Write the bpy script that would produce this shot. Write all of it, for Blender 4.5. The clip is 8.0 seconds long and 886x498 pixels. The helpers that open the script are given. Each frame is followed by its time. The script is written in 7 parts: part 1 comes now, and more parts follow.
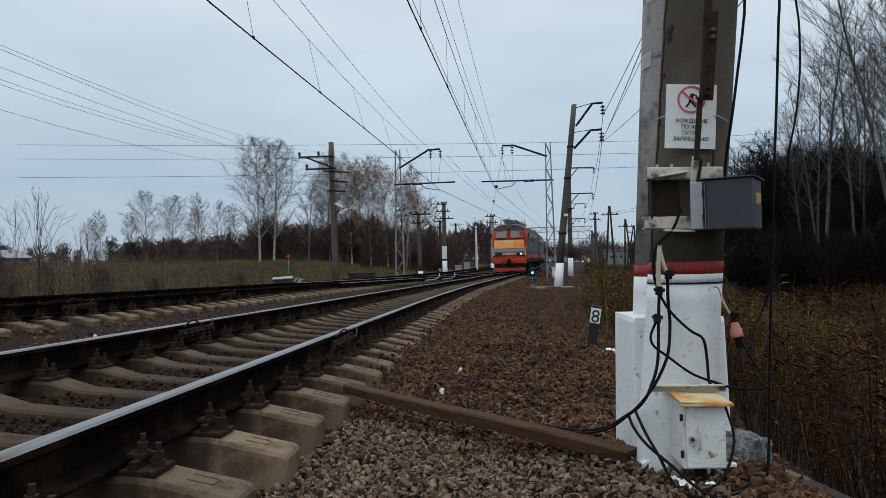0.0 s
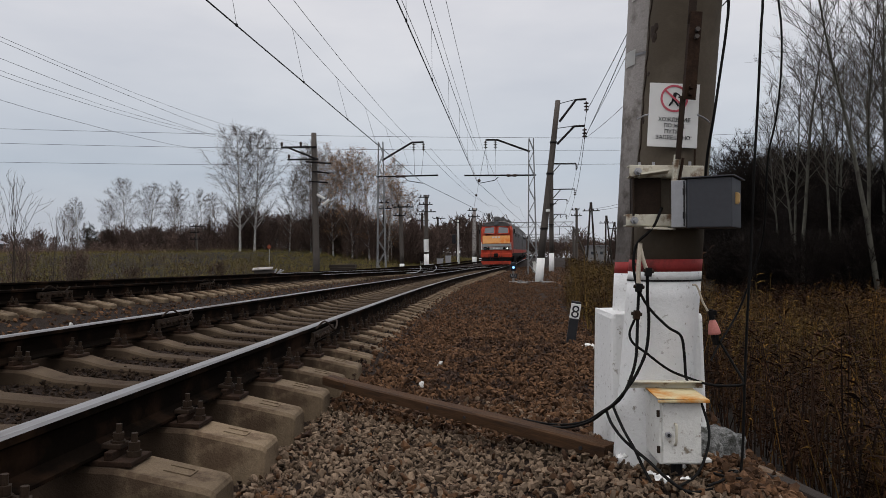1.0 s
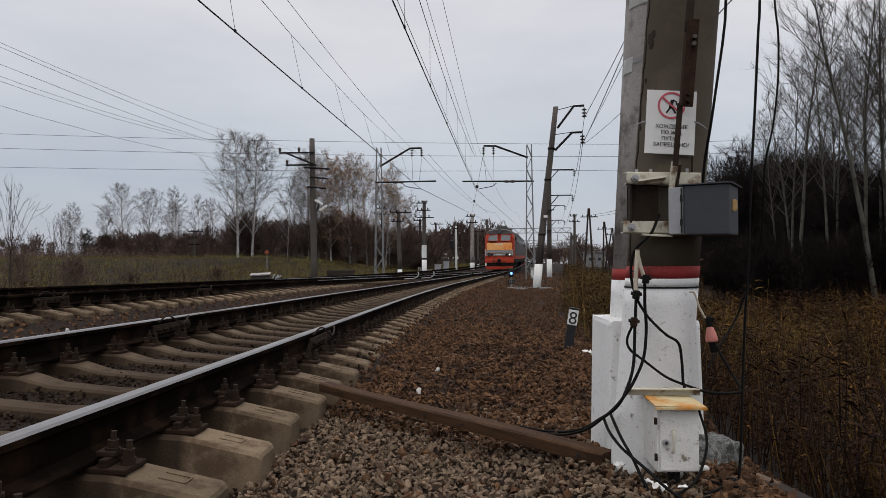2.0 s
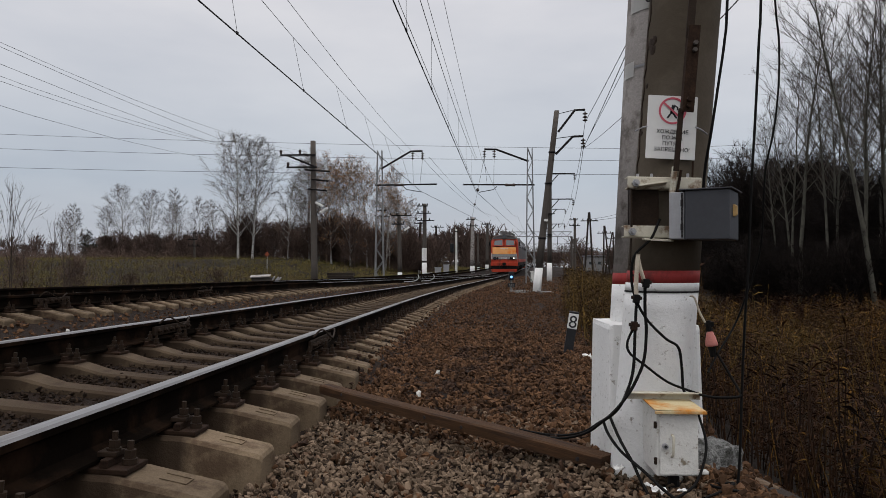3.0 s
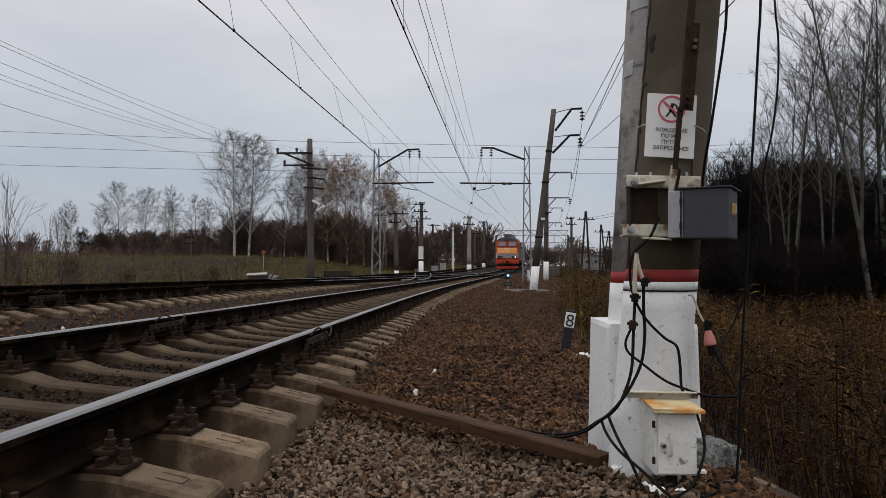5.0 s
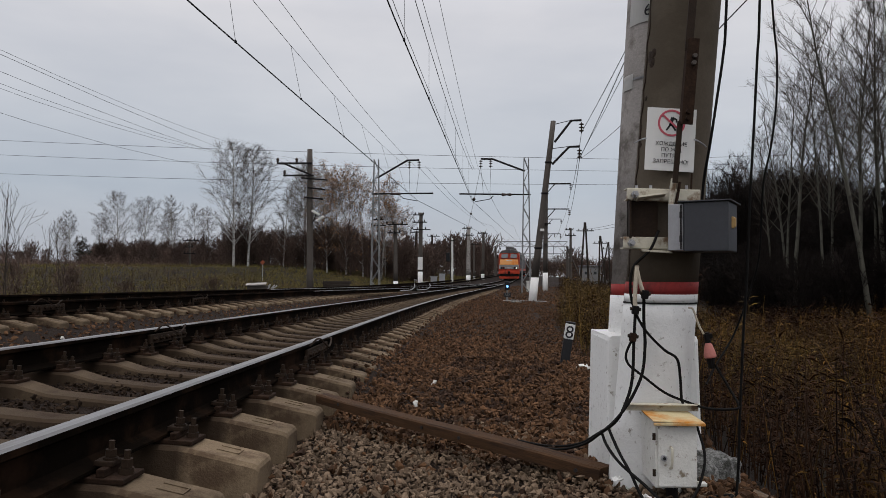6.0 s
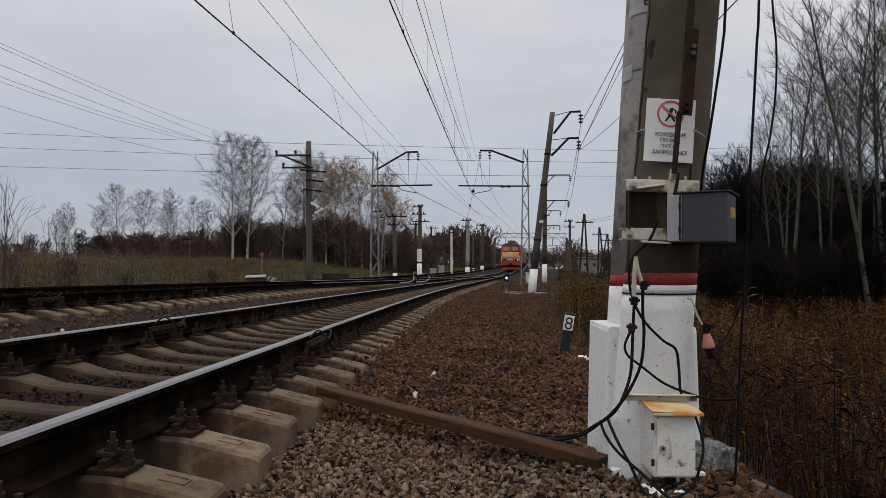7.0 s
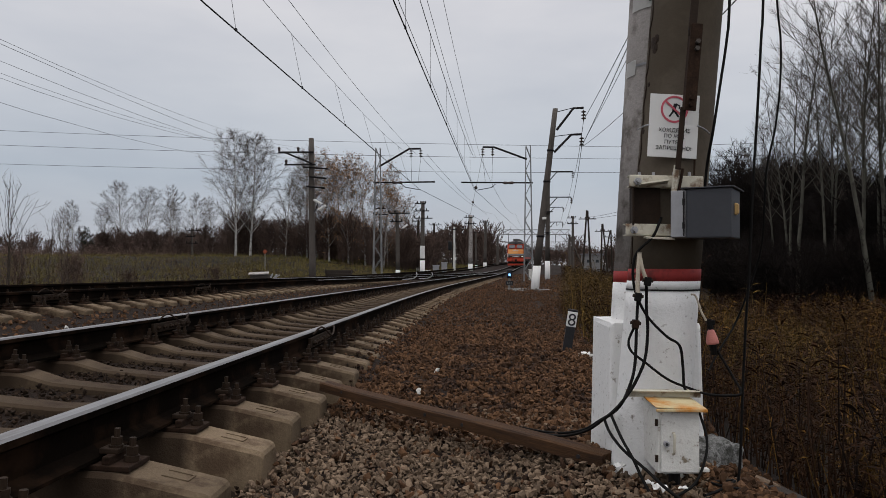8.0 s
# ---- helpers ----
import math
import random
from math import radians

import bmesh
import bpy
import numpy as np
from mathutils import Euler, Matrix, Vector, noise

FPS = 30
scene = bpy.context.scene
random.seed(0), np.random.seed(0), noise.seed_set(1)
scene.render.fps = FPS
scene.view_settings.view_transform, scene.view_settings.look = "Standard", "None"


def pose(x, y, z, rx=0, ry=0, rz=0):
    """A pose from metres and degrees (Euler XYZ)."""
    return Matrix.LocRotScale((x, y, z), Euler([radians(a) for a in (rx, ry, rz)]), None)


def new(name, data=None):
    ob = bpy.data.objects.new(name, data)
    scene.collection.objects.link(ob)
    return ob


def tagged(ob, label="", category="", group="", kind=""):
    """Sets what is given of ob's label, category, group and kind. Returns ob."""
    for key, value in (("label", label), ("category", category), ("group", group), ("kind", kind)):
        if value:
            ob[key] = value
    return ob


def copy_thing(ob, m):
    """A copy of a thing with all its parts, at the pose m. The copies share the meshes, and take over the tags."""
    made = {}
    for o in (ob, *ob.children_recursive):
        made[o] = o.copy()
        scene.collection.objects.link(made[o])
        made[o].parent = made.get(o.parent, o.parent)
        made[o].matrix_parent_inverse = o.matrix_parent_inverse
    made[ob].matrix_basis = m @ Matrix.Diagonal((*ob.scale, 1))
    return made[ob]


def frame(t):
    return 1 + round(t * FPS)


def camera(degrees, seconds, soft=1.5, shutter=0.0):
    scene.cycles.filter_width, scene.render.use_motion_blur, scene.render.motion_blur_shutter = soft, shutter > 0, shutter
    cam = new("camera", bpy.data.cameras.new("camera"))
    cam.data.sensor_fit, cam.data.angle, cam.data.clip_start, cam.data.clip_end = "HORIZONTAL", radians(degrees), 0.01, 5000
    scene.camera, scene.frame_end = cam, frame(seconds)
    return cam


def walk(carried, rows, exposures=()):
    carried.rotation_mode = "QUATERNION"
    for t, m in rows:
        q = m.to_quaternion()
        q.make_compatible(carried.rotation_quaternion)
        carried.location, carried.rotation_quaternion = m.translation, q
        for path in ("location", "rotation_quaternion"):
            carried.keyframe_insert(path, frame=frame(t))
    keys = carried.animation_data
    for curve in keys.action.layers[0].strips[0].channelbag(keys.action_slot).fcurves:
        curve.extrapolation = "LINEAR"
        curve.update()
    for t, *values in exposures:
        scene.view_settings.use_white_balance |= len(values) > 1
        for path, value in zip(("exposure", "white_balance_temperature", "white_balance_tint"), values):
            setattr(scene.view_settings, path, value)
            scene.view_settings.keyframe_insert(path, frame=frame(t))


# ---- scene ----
cam = camera(66.0, 8.0, soft=0.68)
WALK = [
    (0.0, pose(0.006, -0.012, 0.687, 91.43, 1.44, 4.41)),
    (0.5, pose(0.004, -0.013, 0.688, 91.41, 0.94, 3.40)),
    (1.0, pose(0.004, -0.012, 0.689, 90.84, 0.50, 2.85)),
    (1.5, pose(0.008, -0.002, 0.692, 91.05, 0.49, 2.63)),
    (3.0, pose(0.003, -0.018, 0.692, 91.58, 0.05, 2.68)),
    (3.5, pose(0.001, -0.010, 0.693, 91.40, -0.20, 2.40)),
    (4.0, pose(-0.001, -0.010, 0.691, 91.41, -0.13, 2.54)),
    (4.5, pose(-0.000, -0.000, 0.690, 91.14, 0.00, 2.42)),
    (6.0, pose(-0.011, -0.021, 0.696, 92.34, -0.30, 2.32)),
    (6.5, pose(-0.009, -0.017, 0.695, 91.79, -0.00, 2.24)),
    (7.0, pose(-0.011, -0.024, 0.694, 91.66, -0.17, 2.26)),
    (7.5, pose(-0.012, -0.023, 0.695, 91.80, -0.18, 2.81)),
    (8.0, pose(-0.013, -0.022, 0.692, 91.39, -0.09, 2.50)),
]
walk(cam, WALK, exposures=[(0.0, -0.05, 5800, 1), (0.3, -0.05, 5900, 3), (0.65, -0.08, 6450, 9), (1.0, -0.07, 6500, 10), (1.5, -0.06, 6500, 10), (3.5, -0.13, 6500, 10), (4.5, -0.11, 6500, 10), (6.5, -0.18, 6500, 10), (8.0, -0.17, 6500, 10)])

# ---- world and light: overcast autumn afternoon ----
world = bpy.data.worlds.new("overcast_sky")
scene.world = world
world.use_nodes = True
wn, wl = world.node_tree.nodes, world.node_tree.links
bg = wn["Background"]
sky = wn.new("ShaderNodeTexSky")
sky.sky_type, sky.sun_disc = "NISHITA", False
sky.sun_elevation, sky.sun_rotation = radians(64), radians(215)
sky.air_density, sky.dust_density = 1.4, 3.0
hsv = wn.new("ShaderNodeHueSaturation")
hsv.inputs["Saturation"].default_value = 0.22
hsv.inputs["Value"].default_value = 0.10
wl.new(sky.outputs[0], hsv.inputs["Color"])
tc = wn.new("ShaderNodeTexCoord")
mp = wn.new("ShaderNodeMapping")
mp.inputs["Scale"].default_value = (1.0, 1.0, 3.2)
wl.new(tc.outputs["Generated"], mp.inputs[0])
cl = wn.new("ShaderNodeTexNoise")
cl.inputs["Scale"].default_value, cl.inputs["Detail"].default_value, cl.inputs["Roughness"].default_value = 1.6, 5.0, 0.55
wl.new(mp.outputs[0], cl.inputs[0])
cr = wn.new("ShaderNodeValToRGB")
cr.color_ramp.elements[0].position, cr.color_ramp.elements[0].color = 0.30, (0.46, 0.475, 0.525, 1)
cr.color_ramp.elements[1].position, cr.color_ramp.elements[1].color = 0.72, (0.67, 0.655, 0.67, 1)
wl.new(cl.outputs["Fac"], cr.inputs[0])
# the cloud deck is brighter overhead than near the horizon
sep = wn.new("ShaderNodeSeparateXYZ")
wl.new(tc.outputs["Generated"], sep.inputs[0])
er = wn.new("ShaderNodeValToRGB")
er.color_ramp.elements[0].position, er.color_ramp.elements[0].color = 0.0, (0.80, 0.82, 0.84, 1)
er.color_ramp.elements[1].position, er.color_ramp.elements[1].color = 0.42, (1.06, 1.045, 1.04, 1)
e2 = er.color_ramp.elements.new(0.12)
e2.color = (0.625, 0.71, 0.785, 1)
wl.new(sep.outputs[2], er.inputs[0])
mul = wn.new("ShaderNodeMix")
mul.data_type, mul.blend_type = "RGBA", "MULTIPLY"
mul.inputs[0].default_value = 1.0
wl.new(cr.outputs[0], mul.inputs[6])
wl.new(er.outputs[0], mul.inputs[7])
add = wn.new("ShaderNodeMix")
add.data_type = "RGBA"
add.inputs[0].default_value = 0.85
wl.new(hsv.outputs[0], add.inputs[6])
wl.new(mul.outputs[2], add.inputs[7])
# an overcast sky is about twice as bright at the zenith
zen = wn.new("ShaderNodeMapRange")
zen.inputs["From Min"].default_value, zen.inputs["From Max"].default_value = 0.36, 0.95
zen.inputs["To Min"].default_value, zen.inputs["To Max"].default_value = 1.0, 2.3
wl.new(sep.outputs[2], zen.inputs[0])
lift = wn.new("ShaderNodeVectorMath")
lift.operation = "SCALE"
wl.new(add.outputs[2], lift.inputs[0])
wl.new(zen.outputs[0], lift.inputs["Scale"])
wl.new(lift.outputs[0], bg.inputs[0])
bg.inputs[1].default_value = 1.36
sun = new("sun", bpy.data.lights.new("sun", "SUN"))
sun.data.energy, sun.data.angle, sun.data.color = 0.5, radians(25), (1.0, 0.96, 0.90)
sun.matrix_world = pose(0, 0, 30, 26, 0, 35)


# ---- materials ----
def material(name, base, rough=0.8, metal=0.0, var=0.35, scale=6.0, fine=60.0, bump=0.3, dark=None, island=0.0, objrand=0.0,
             stain=None, stain_scale=2.0, stain_amount=0.5, spec=0.15, stretch=(1, 1, 1), bump_distance=0.01):
    """Base colour with broad and fine variation, an optional stain colour, and fine relief."""
    m = bpy.data.materials.new(name)
    m.use_nodes = True
    n, l = m.node_tree.nodes, m.node_tree.links
    b = n["Principled BSDF"]
    b.inputs["Roughness"].default_value, b.inputs["Metallic"].default_value = rough, metal
    b.inputs["Specular IOR Level"].default_value = spec
    co = n.new("ShaderNodeTexCoord")
    ma = n.new("ShaderNodeMapping")
    ma.inputs["Scale"].default_value = stretch
    l.new(co.outputs["Object"], ma.inputs[0])

    def noise_node(s, d, r=0.6):
        t = n.new("ShaderNodeTexNoise")
        t.inputs["Scale"].default_value, t.inputs["Detail"].default_value, t.inputs["Roughness"].default_value = s, d, r
        l.new(ma.outputs[0], t.inputs[0])
        return t

    big, small = noise_node(scale, 4.0), noise_node(fine, 3.0, 0.7)
    ramp = n.new("ShaderNodeValToRGB")
    lo = dark or [c * (1 - var) for c in base]
    hi = [min(1, c * (1 + var * 0.6)) for c in base]
    ramp.color_ramp.elements[0].position, ramp.color_ramp.elements[0].color = 0.32, (*lo, 1)
    ramp.color_ramp.elements[1].position, ramp.color_ramp.elements[1].color = 0.68, (*hi, 1)
    mixn = n.new("ShaderNodeMath")
    mixn.operation = "MULTIPLY_ADD"
    mixn.inputs[1].default_value, mixn.inputs[2].default_value = 0.45, 0.0
    l.new(small.outputs["Fac"], mixn.inputs[0])
    ad = n.new("ShaderNodeMath")
    ad.operation = "MULTIPLY_ADD"
    ad.inputs[1].default_value = 0.55
    l.new(big.outputs["Fac"], ad.inputs[0])
    l.new(mixn.outputs[0], ad.inputs[2])
    l.new(ad.outputs[0], ramp.inputs[0])
    colour = ramp.outputs[0]
    if stain:
        st = noise_node(stain_scale, 6.0, 0.65)
        sr = n.new("ShaderNodeValToRGB")
        sr.color_ramp.elements[0].position, sr.color_ramp.elements[1].position = 0.62 - 0.25 * stain_amount, 0.72 - 0.2 * stain_amount
        l.new(st.outputs["Fac"], sr.inputs[0])
        sm = n.new("ShaderNodeMix")
        sm.data_type = "RGBA"
        sm.inputs[7].default_value = (*stain, 1)
        l.new(sr.outputs[0], sm.inputs[0])
        l.new(colour, sm.inputs[6])
        colour = sm.outputs[2]
    for amount, source in ((island, "island"), (objrand, "object")):
        if amount:
            node = n.new("ShaderNodeNewGeometry" if source == "island" else "ShaderNodeObjectInfo")
            out = node.outputs["Random Per Island" if source == "island" else "Random"]
            hv = n.new("ShaderNodeHueSaturation")
            mr = n.new("ShaderNodeMapRange")
            mr.inputs["To Min"].default_value, mr.inputs["To Max"].default_value = 1 - amount, 1 + amount
            l.new(out, mr.inputs[0])
            l.new(mr.outputs[0], hv.inputs["Value"])
            l.new(colour, hv.inputs["Color"])
            colour = hv.outputs[0]
    l.new(colour, b.inputs["Base Color"])
    if bump:
        bp = n.new("ShaderNodeBump")
        bp.inputs["Strength"].default_value, bp.inputs["Distance"].default_value = bump, bump_distance
        l.new(ad.outputs[0], bp.inputs["Height"])
        l.new(bp.outputs[0], b.inputs["Normal"])
    return m


def glow(name, colour, strength):
    m = bpy.data.materials.new(name)
    m.use_nodes = True
    b = m.node_tree.nodes["Principled BSDF"]
    b.inputs["Base Color"].default_value = (*colour, 1)
    b.inputs["Emission Color"].default_value = (*colour, 1)
    b.inputs["Emission Strength"].default_value = strength
    return m


M = dict(
    # both ground colours carry the shade under weeds and between stones
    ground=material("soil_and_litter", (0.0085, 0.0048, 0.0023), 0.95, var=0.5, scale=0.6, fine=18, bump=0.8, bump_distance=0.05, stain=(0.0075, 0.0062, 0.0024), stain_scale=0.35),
    gravel_base=material("shade_dark_fine_ballast", (0.0135, 0.0072, 0.0040), 0.95, var=0.6, scale=9, fine=60, bump=1.0, bump_distance=0.03),
    stone_grey=material("grey_brown_crushed_stone", (0.150, 0.106, 0.071), 0.9, var=0.4, scale=14, fine=120, island=0.42, stain=(0.085, 0.05, 0.032), stain_scale=4, stain_amount=0.25),
    stone_red=material("rust_brown_crushed_stone", (0.094, 0.049, 0.0245), 0.95, var=0.45, scale=10, fine=120, island=0.55, stain=(0.036, 0.0204, 0.0132), stain_scale=3),
    sleeper=material("weathered_sleeper_concrete", (0.150, 0.110, 0.070), 0.95, var=0.35, scale=7, fine=90, objrand=0.22, stain=(0.075, 0.050, 0.031), stain_scale=6, stain_amount=0.42, bump=0.7),
    # rust-brown rail steel, with the shadow on the sides put into its colour
    rail_side=material("rail_rust_steel_with_shade", (0.0050, 0.0034, 0.0023), 0.95, 0.0, var=0.5, scale=5, fine=60, spec=0.02, stain=(0.018, 0.010, 0.006), stain_scale=2.5),
    rail_head=material("rolled_bright_steel", (0.235, 0.23, 0.23), 0.42, 0.8, var=0.3, scale=9, fine=90, bump=0.08, stretch=(1, 0.06, 1), stain=(0.096, 0.072, 0.056), stain_scale=6, stain_amount=0.3),
    rust=material("rusty_fastening_iron", (0.030, 0.0165, 0.0100), 0.9, 0.1, var=0.7, scale=20, fine=150, objrand=0.25),
    oily=material("oily_dark_iron", (0.026, 0.016, 0.010), 0.7, 0.1, var=0.4, scale=20, fine=120),
    plank=material("old_brown_timber", (0.062, 0.031, 0.014), 0.85, var=0.5, scale=3, fine=30, stretch=(0.6, 8, 8), bump=0.8, stain=(0.025, 0.014, 0.009), stain_scale=4),
    mast_light=material("pale_aged_mast_concrete", (0.343, 0.317, 0.296), 0.9, var=0.3, scale=5, fine=90, bump=0.6, stain=(0.135, 0.12, 0.107), stain_scale=5, stain_amount=0.55),
    mast_dark=material("dark_brown_concrete", (0.0975, 0.0796, 0.0593), 0.9, var=0.2, scale=3, fine=60, bump=0.35, stain=(0.0663, 0.053, 0.0374), stain_scale=1.5),
    mast_far=material("far_mast_concrete", (0.0832, 0.072, 0.063), 0.9, var=0.25, scale=2, fine=20, bump=0.2),
    white=material("chipped_white_paint", (0.70, 0.695, 0.675), 0.65, var=0.08, scale=3, fine=45, bump=0.7, stain=(0.27, 0.245, 0.21), stain_scale=38, stain_amount=0.10),
    white_worn=material("flaking_white_paint_on_steel", (0.62, 0.61, 0.57), 0.65, var=0.12, scale=8, fine=60, bump=0.6, stain=(0.20, 0.165, 0.12), stain_scale=30, stain_amount=0.15),
    cream=material("cream_painted_flat_iron", (0.496, 0.464, 0.376), 0.65, var=0.15, scale=12, fine=90, stain=(0.16, 0.104, 0.064), stain_scale=14, stain_amount=0.4),
    lid=material("yellowed_lid_paint", (0.528, 0.448, 0.264), 0.6, var=0.15, scale=7, fine=60, stain=(0.44, 0.176, 0.024), stain_scale=4.5, stain_amount=0.75),
    red=material("red_band_paint", (0.269, 0.0352, 0.032), 0.65, var=0.15, scale=5, fine=60, stain=(0.128, 0.0256, 0.0224), stain_scale=10, stain_amount=0.35),
    grey_box=material("dark_grey_coated_steel", (0.051, 0.0528, 0.0588), 0.5, 0.1, var=0.12, scale=4, fine=50, bump=0.1),
    galv=material("zinc_grey_steel", (0.336, 0.336, 0.344), 0.5, 0.5, var=0.15, scale=6, fine=60, bump=0.1),
    black_rubber=material("black_cable_rubber", (0.008, 0.0075, 0.007), 0.75, var=0.3, scale=20, fine=90, bump=0.1, spec=0.08),
    rope=material("beige_hemp_tape", (0.48, 0.42, 0.33), 0.9, var=0.2, scale=30, fine=120),
    pink=material("faded_pink_plastic", (0.442, 0.17, 0.145), 0.6, var=0.12, scale=20, fine=90),
    amber=material("amber_plastic_latch", (0.52, 0.34, 0.14), 0.5, var=0.15, scale=20, fine=90),
    sign_white=material("white_sign_enamel", (0.662, 0.655, 0.63), 0.45, var=0.04, scale=5, fine=40, bump=0.05),
    sign_red=material("sign_ring_red", (0.50, 0.10, 0.13), 0.5, var=0.08, scale=10, fine=60, bump=0.05),
    ink=material("black_sign_paint", (0.022, 0.022, 0.024), 0.6, var=0.2, scale=10, fine=60, bump=0.05),
    wire=material("weathered_line_wire", (0.025, 0.025, 0.0275), 0.6, 0.5, var=0.2),
    lattice=material("galvanised_lattice_steel", (0.211, 0.211, 0.211), 0.6, 0.3, var=0.25, scale=3, fine=30),
    iron_dark=material("dark_bracket_iron", (0.02, 0.018, 0.018), 0.7, 0.3, var=0.3),
    insulator=material("brown_glazed_porcelain", (0.05, 0.035, 0.03), 0.2, var=0.2),
    timber_pole=material("tarred_timber_pole", (0.035, 0.0275, 0.0225), 0.9, var=0.3, scale=3, fine=30, stretch=(6, 6, 0.5)),
    granite=material("speckled_blue_grey_boulder", (0.24, 0.24, 0.23), 0.95, var=0.85, scale=45, fine=160, bump=1.0, bump_distance=0.02, stain=(0.07, 0.07, 0.062), stain_scale=28, stain_amount=0.6),
    loco_red=material("faded_red_paint", (0.40, 0.05, 0.024), 0.5, var=0.2, scale=1.2, fine=14, stain=(0.20, 0.035, 0.02), stain_scale=1.5, stain_amount=0.5),
    loco_orange=material("sun_bleached_orange_panel", (0.88, 0.42, 0.15), 0.5, var=0.10, scale=1.5, fine=14, stain=(0.85, 0.25, 0.05), stain_scale=1.1, stain_amount=0.4),
    loco_grey=material("dirty_grey_loco_paint", (0.0992, 0.0992, 0.0992), 0.6, var=0.3, scale=1.2, fine=14, stain=(0.0546, 0.0446, 0.0397), stain_scale=1.6),
    loco_stripe=material("light_grey_loco_stripe", (0.27, 0.27, 0.26), 0.6, var=0.15, scale=1.2, fine=14),
    loco_roof=material("sooty_roof_paint", (0.105, 0.100, 0.097), 0.75, var=0.35, scale=1.2, fine=14),
    loco_under=material("grimy_running_gear", (0.015, 0.0135, 0.0125), 0.8, 0.2, var=0.4, scale=3, fine=30),
    glass=material("cab_window_glass", (0.05, 0.055, 0.06), 0.06, 0.0, var=0.1, spec=0.9, bump=0.0),
    headlamp=glow("lit_headlamp", (1.0, 0.93, 0.80), 1.4),
    blue_lamp=glow("lit_blue_white_signal_lens", (0.25, 0.5, 1.0), 1.8),
    brick_pale=material("pale_silicate_brick", (0.216, 0.216, 0.216), 0.9, var=0.2, scale=1.5, fine=12),
    house=material("weathered_house_boards", (0.09, 0.078, 0.072), 0.9, var=0.3, scale=1.5, fine=12),
    house_roof=material("grey_sheet_roof", (0.22, 0.22, 0.24), 0.7, var=0.2, scale=1.0, fine=12),
    birch_bark=material("white_black_birch_bark", (0.40, 0.385, 0.36), 0.85, var=0.3, scale=1.2, fine=14, stretch=(2, 2, 5), stain=(0.0344, 0.0287, 0.0258), stain_scale=2.0, stain_amount=0.45),
    pale_bark=material("grey_green_aspen_bark", (0.086, 0.082, 0.066), 0.9, var=0.35, scale=1.2, fine=14, stain=(0.040, 0.037, 0.030), stain_scale=1.5),
    twig=material("bare_grey_brown_twigs", (0.12, 0.100, 0.088), 0.95, var=0.3, scale=0.8, fine=6, bump=0.0, objrand=0.25),
    twig_brown=material("brown_fine_twigs", (0.062, 0.048, 0.038), 0.95, var=0.3, scale=0.8, fine=6, bump=0.0, objrand=0.25),
    # twigs inside the wood, its inner shade put into their near-black colour
    twig_dark=material("shade_dark_bare_twigs", (0.0103, 0.00726, 0.00578), 0.95, var=0.3, scale=0.8, fine=6, bump=0.0, objrand=0.35),
    thicket=material("brown_grey_thicket_twigs", (0.088, 0.060, 0.048), 0.95, var=0.35, scale=0.8, fine=6, bump=0.0, objrand=0.4),
    # rusty brown ballast, with the shade of the sleeper gaps put into its colour
    stone_dark=material("gap_shade_brown_ballast", (0.025, 0.0155, 0.0095), 0.95, var=0.4, scale=10, fine=120, island=0.5),
    leaf_rust=material("last_rusty_birch_leaves", (0.33, 0.18, 0.085), 0.9, var=0.3, scale=0.6, fine=6, bump=0.0, island=0.35),
    leaf_dark=material("dark_evergreen_needles", (0.015, 0.02, 0.014), 0.95, var=0.4, scale=0.6, fine=6, bump=0.0, island=0.3),
    weed_brown=material("withered_brown_weeds", (0.0235, 0.0098, 0.0034), 0.95, var=0.5, scale=0.7, fine=8, bump=0.0, island=0.7),
    weed_olive=material("yellowing_olive_weeds", (0.108, 0.056, 0.0095), 0.95, var=0.5, scale=0.5, fine=8, bump=0.0, island=0.7, stain=(0.028, 0.016, 0.0064), stain_scale=0.6),
    bush_olive=material("olive_bank_weeds", (0.088, 0.055, 0.013), 0.95, var=0.5, scale=0.5, fine=8, bump=0.0, island=0.7, stain=(0.042, 0.024, 0.0096), stain_scale=0.6),
    grass=material("late_autumn_meadow_grass", (0.135, 0.112, 0.034), 0.95, var=0.45, scale=0.15, fine=5, bump=0.0, island=0.4, stain=(0.112, 0.0781, 0.0372), stain_scale=0.12),
    reed=material("dry_straw_grass", (0.116, 0.0869, 0.0531), 0.95, var=0.35, scale=0.3, fine=5, bump=0.0, island=0.4),
    orange_flag=material("orange_marker_board", (0.26, 0.075, 0.04), 0.7, var=0.1),
    grey_plastic=material("dull_cabinet_paint", (0.20, 0.20, 0.19), 0.7, var=0.15),
)


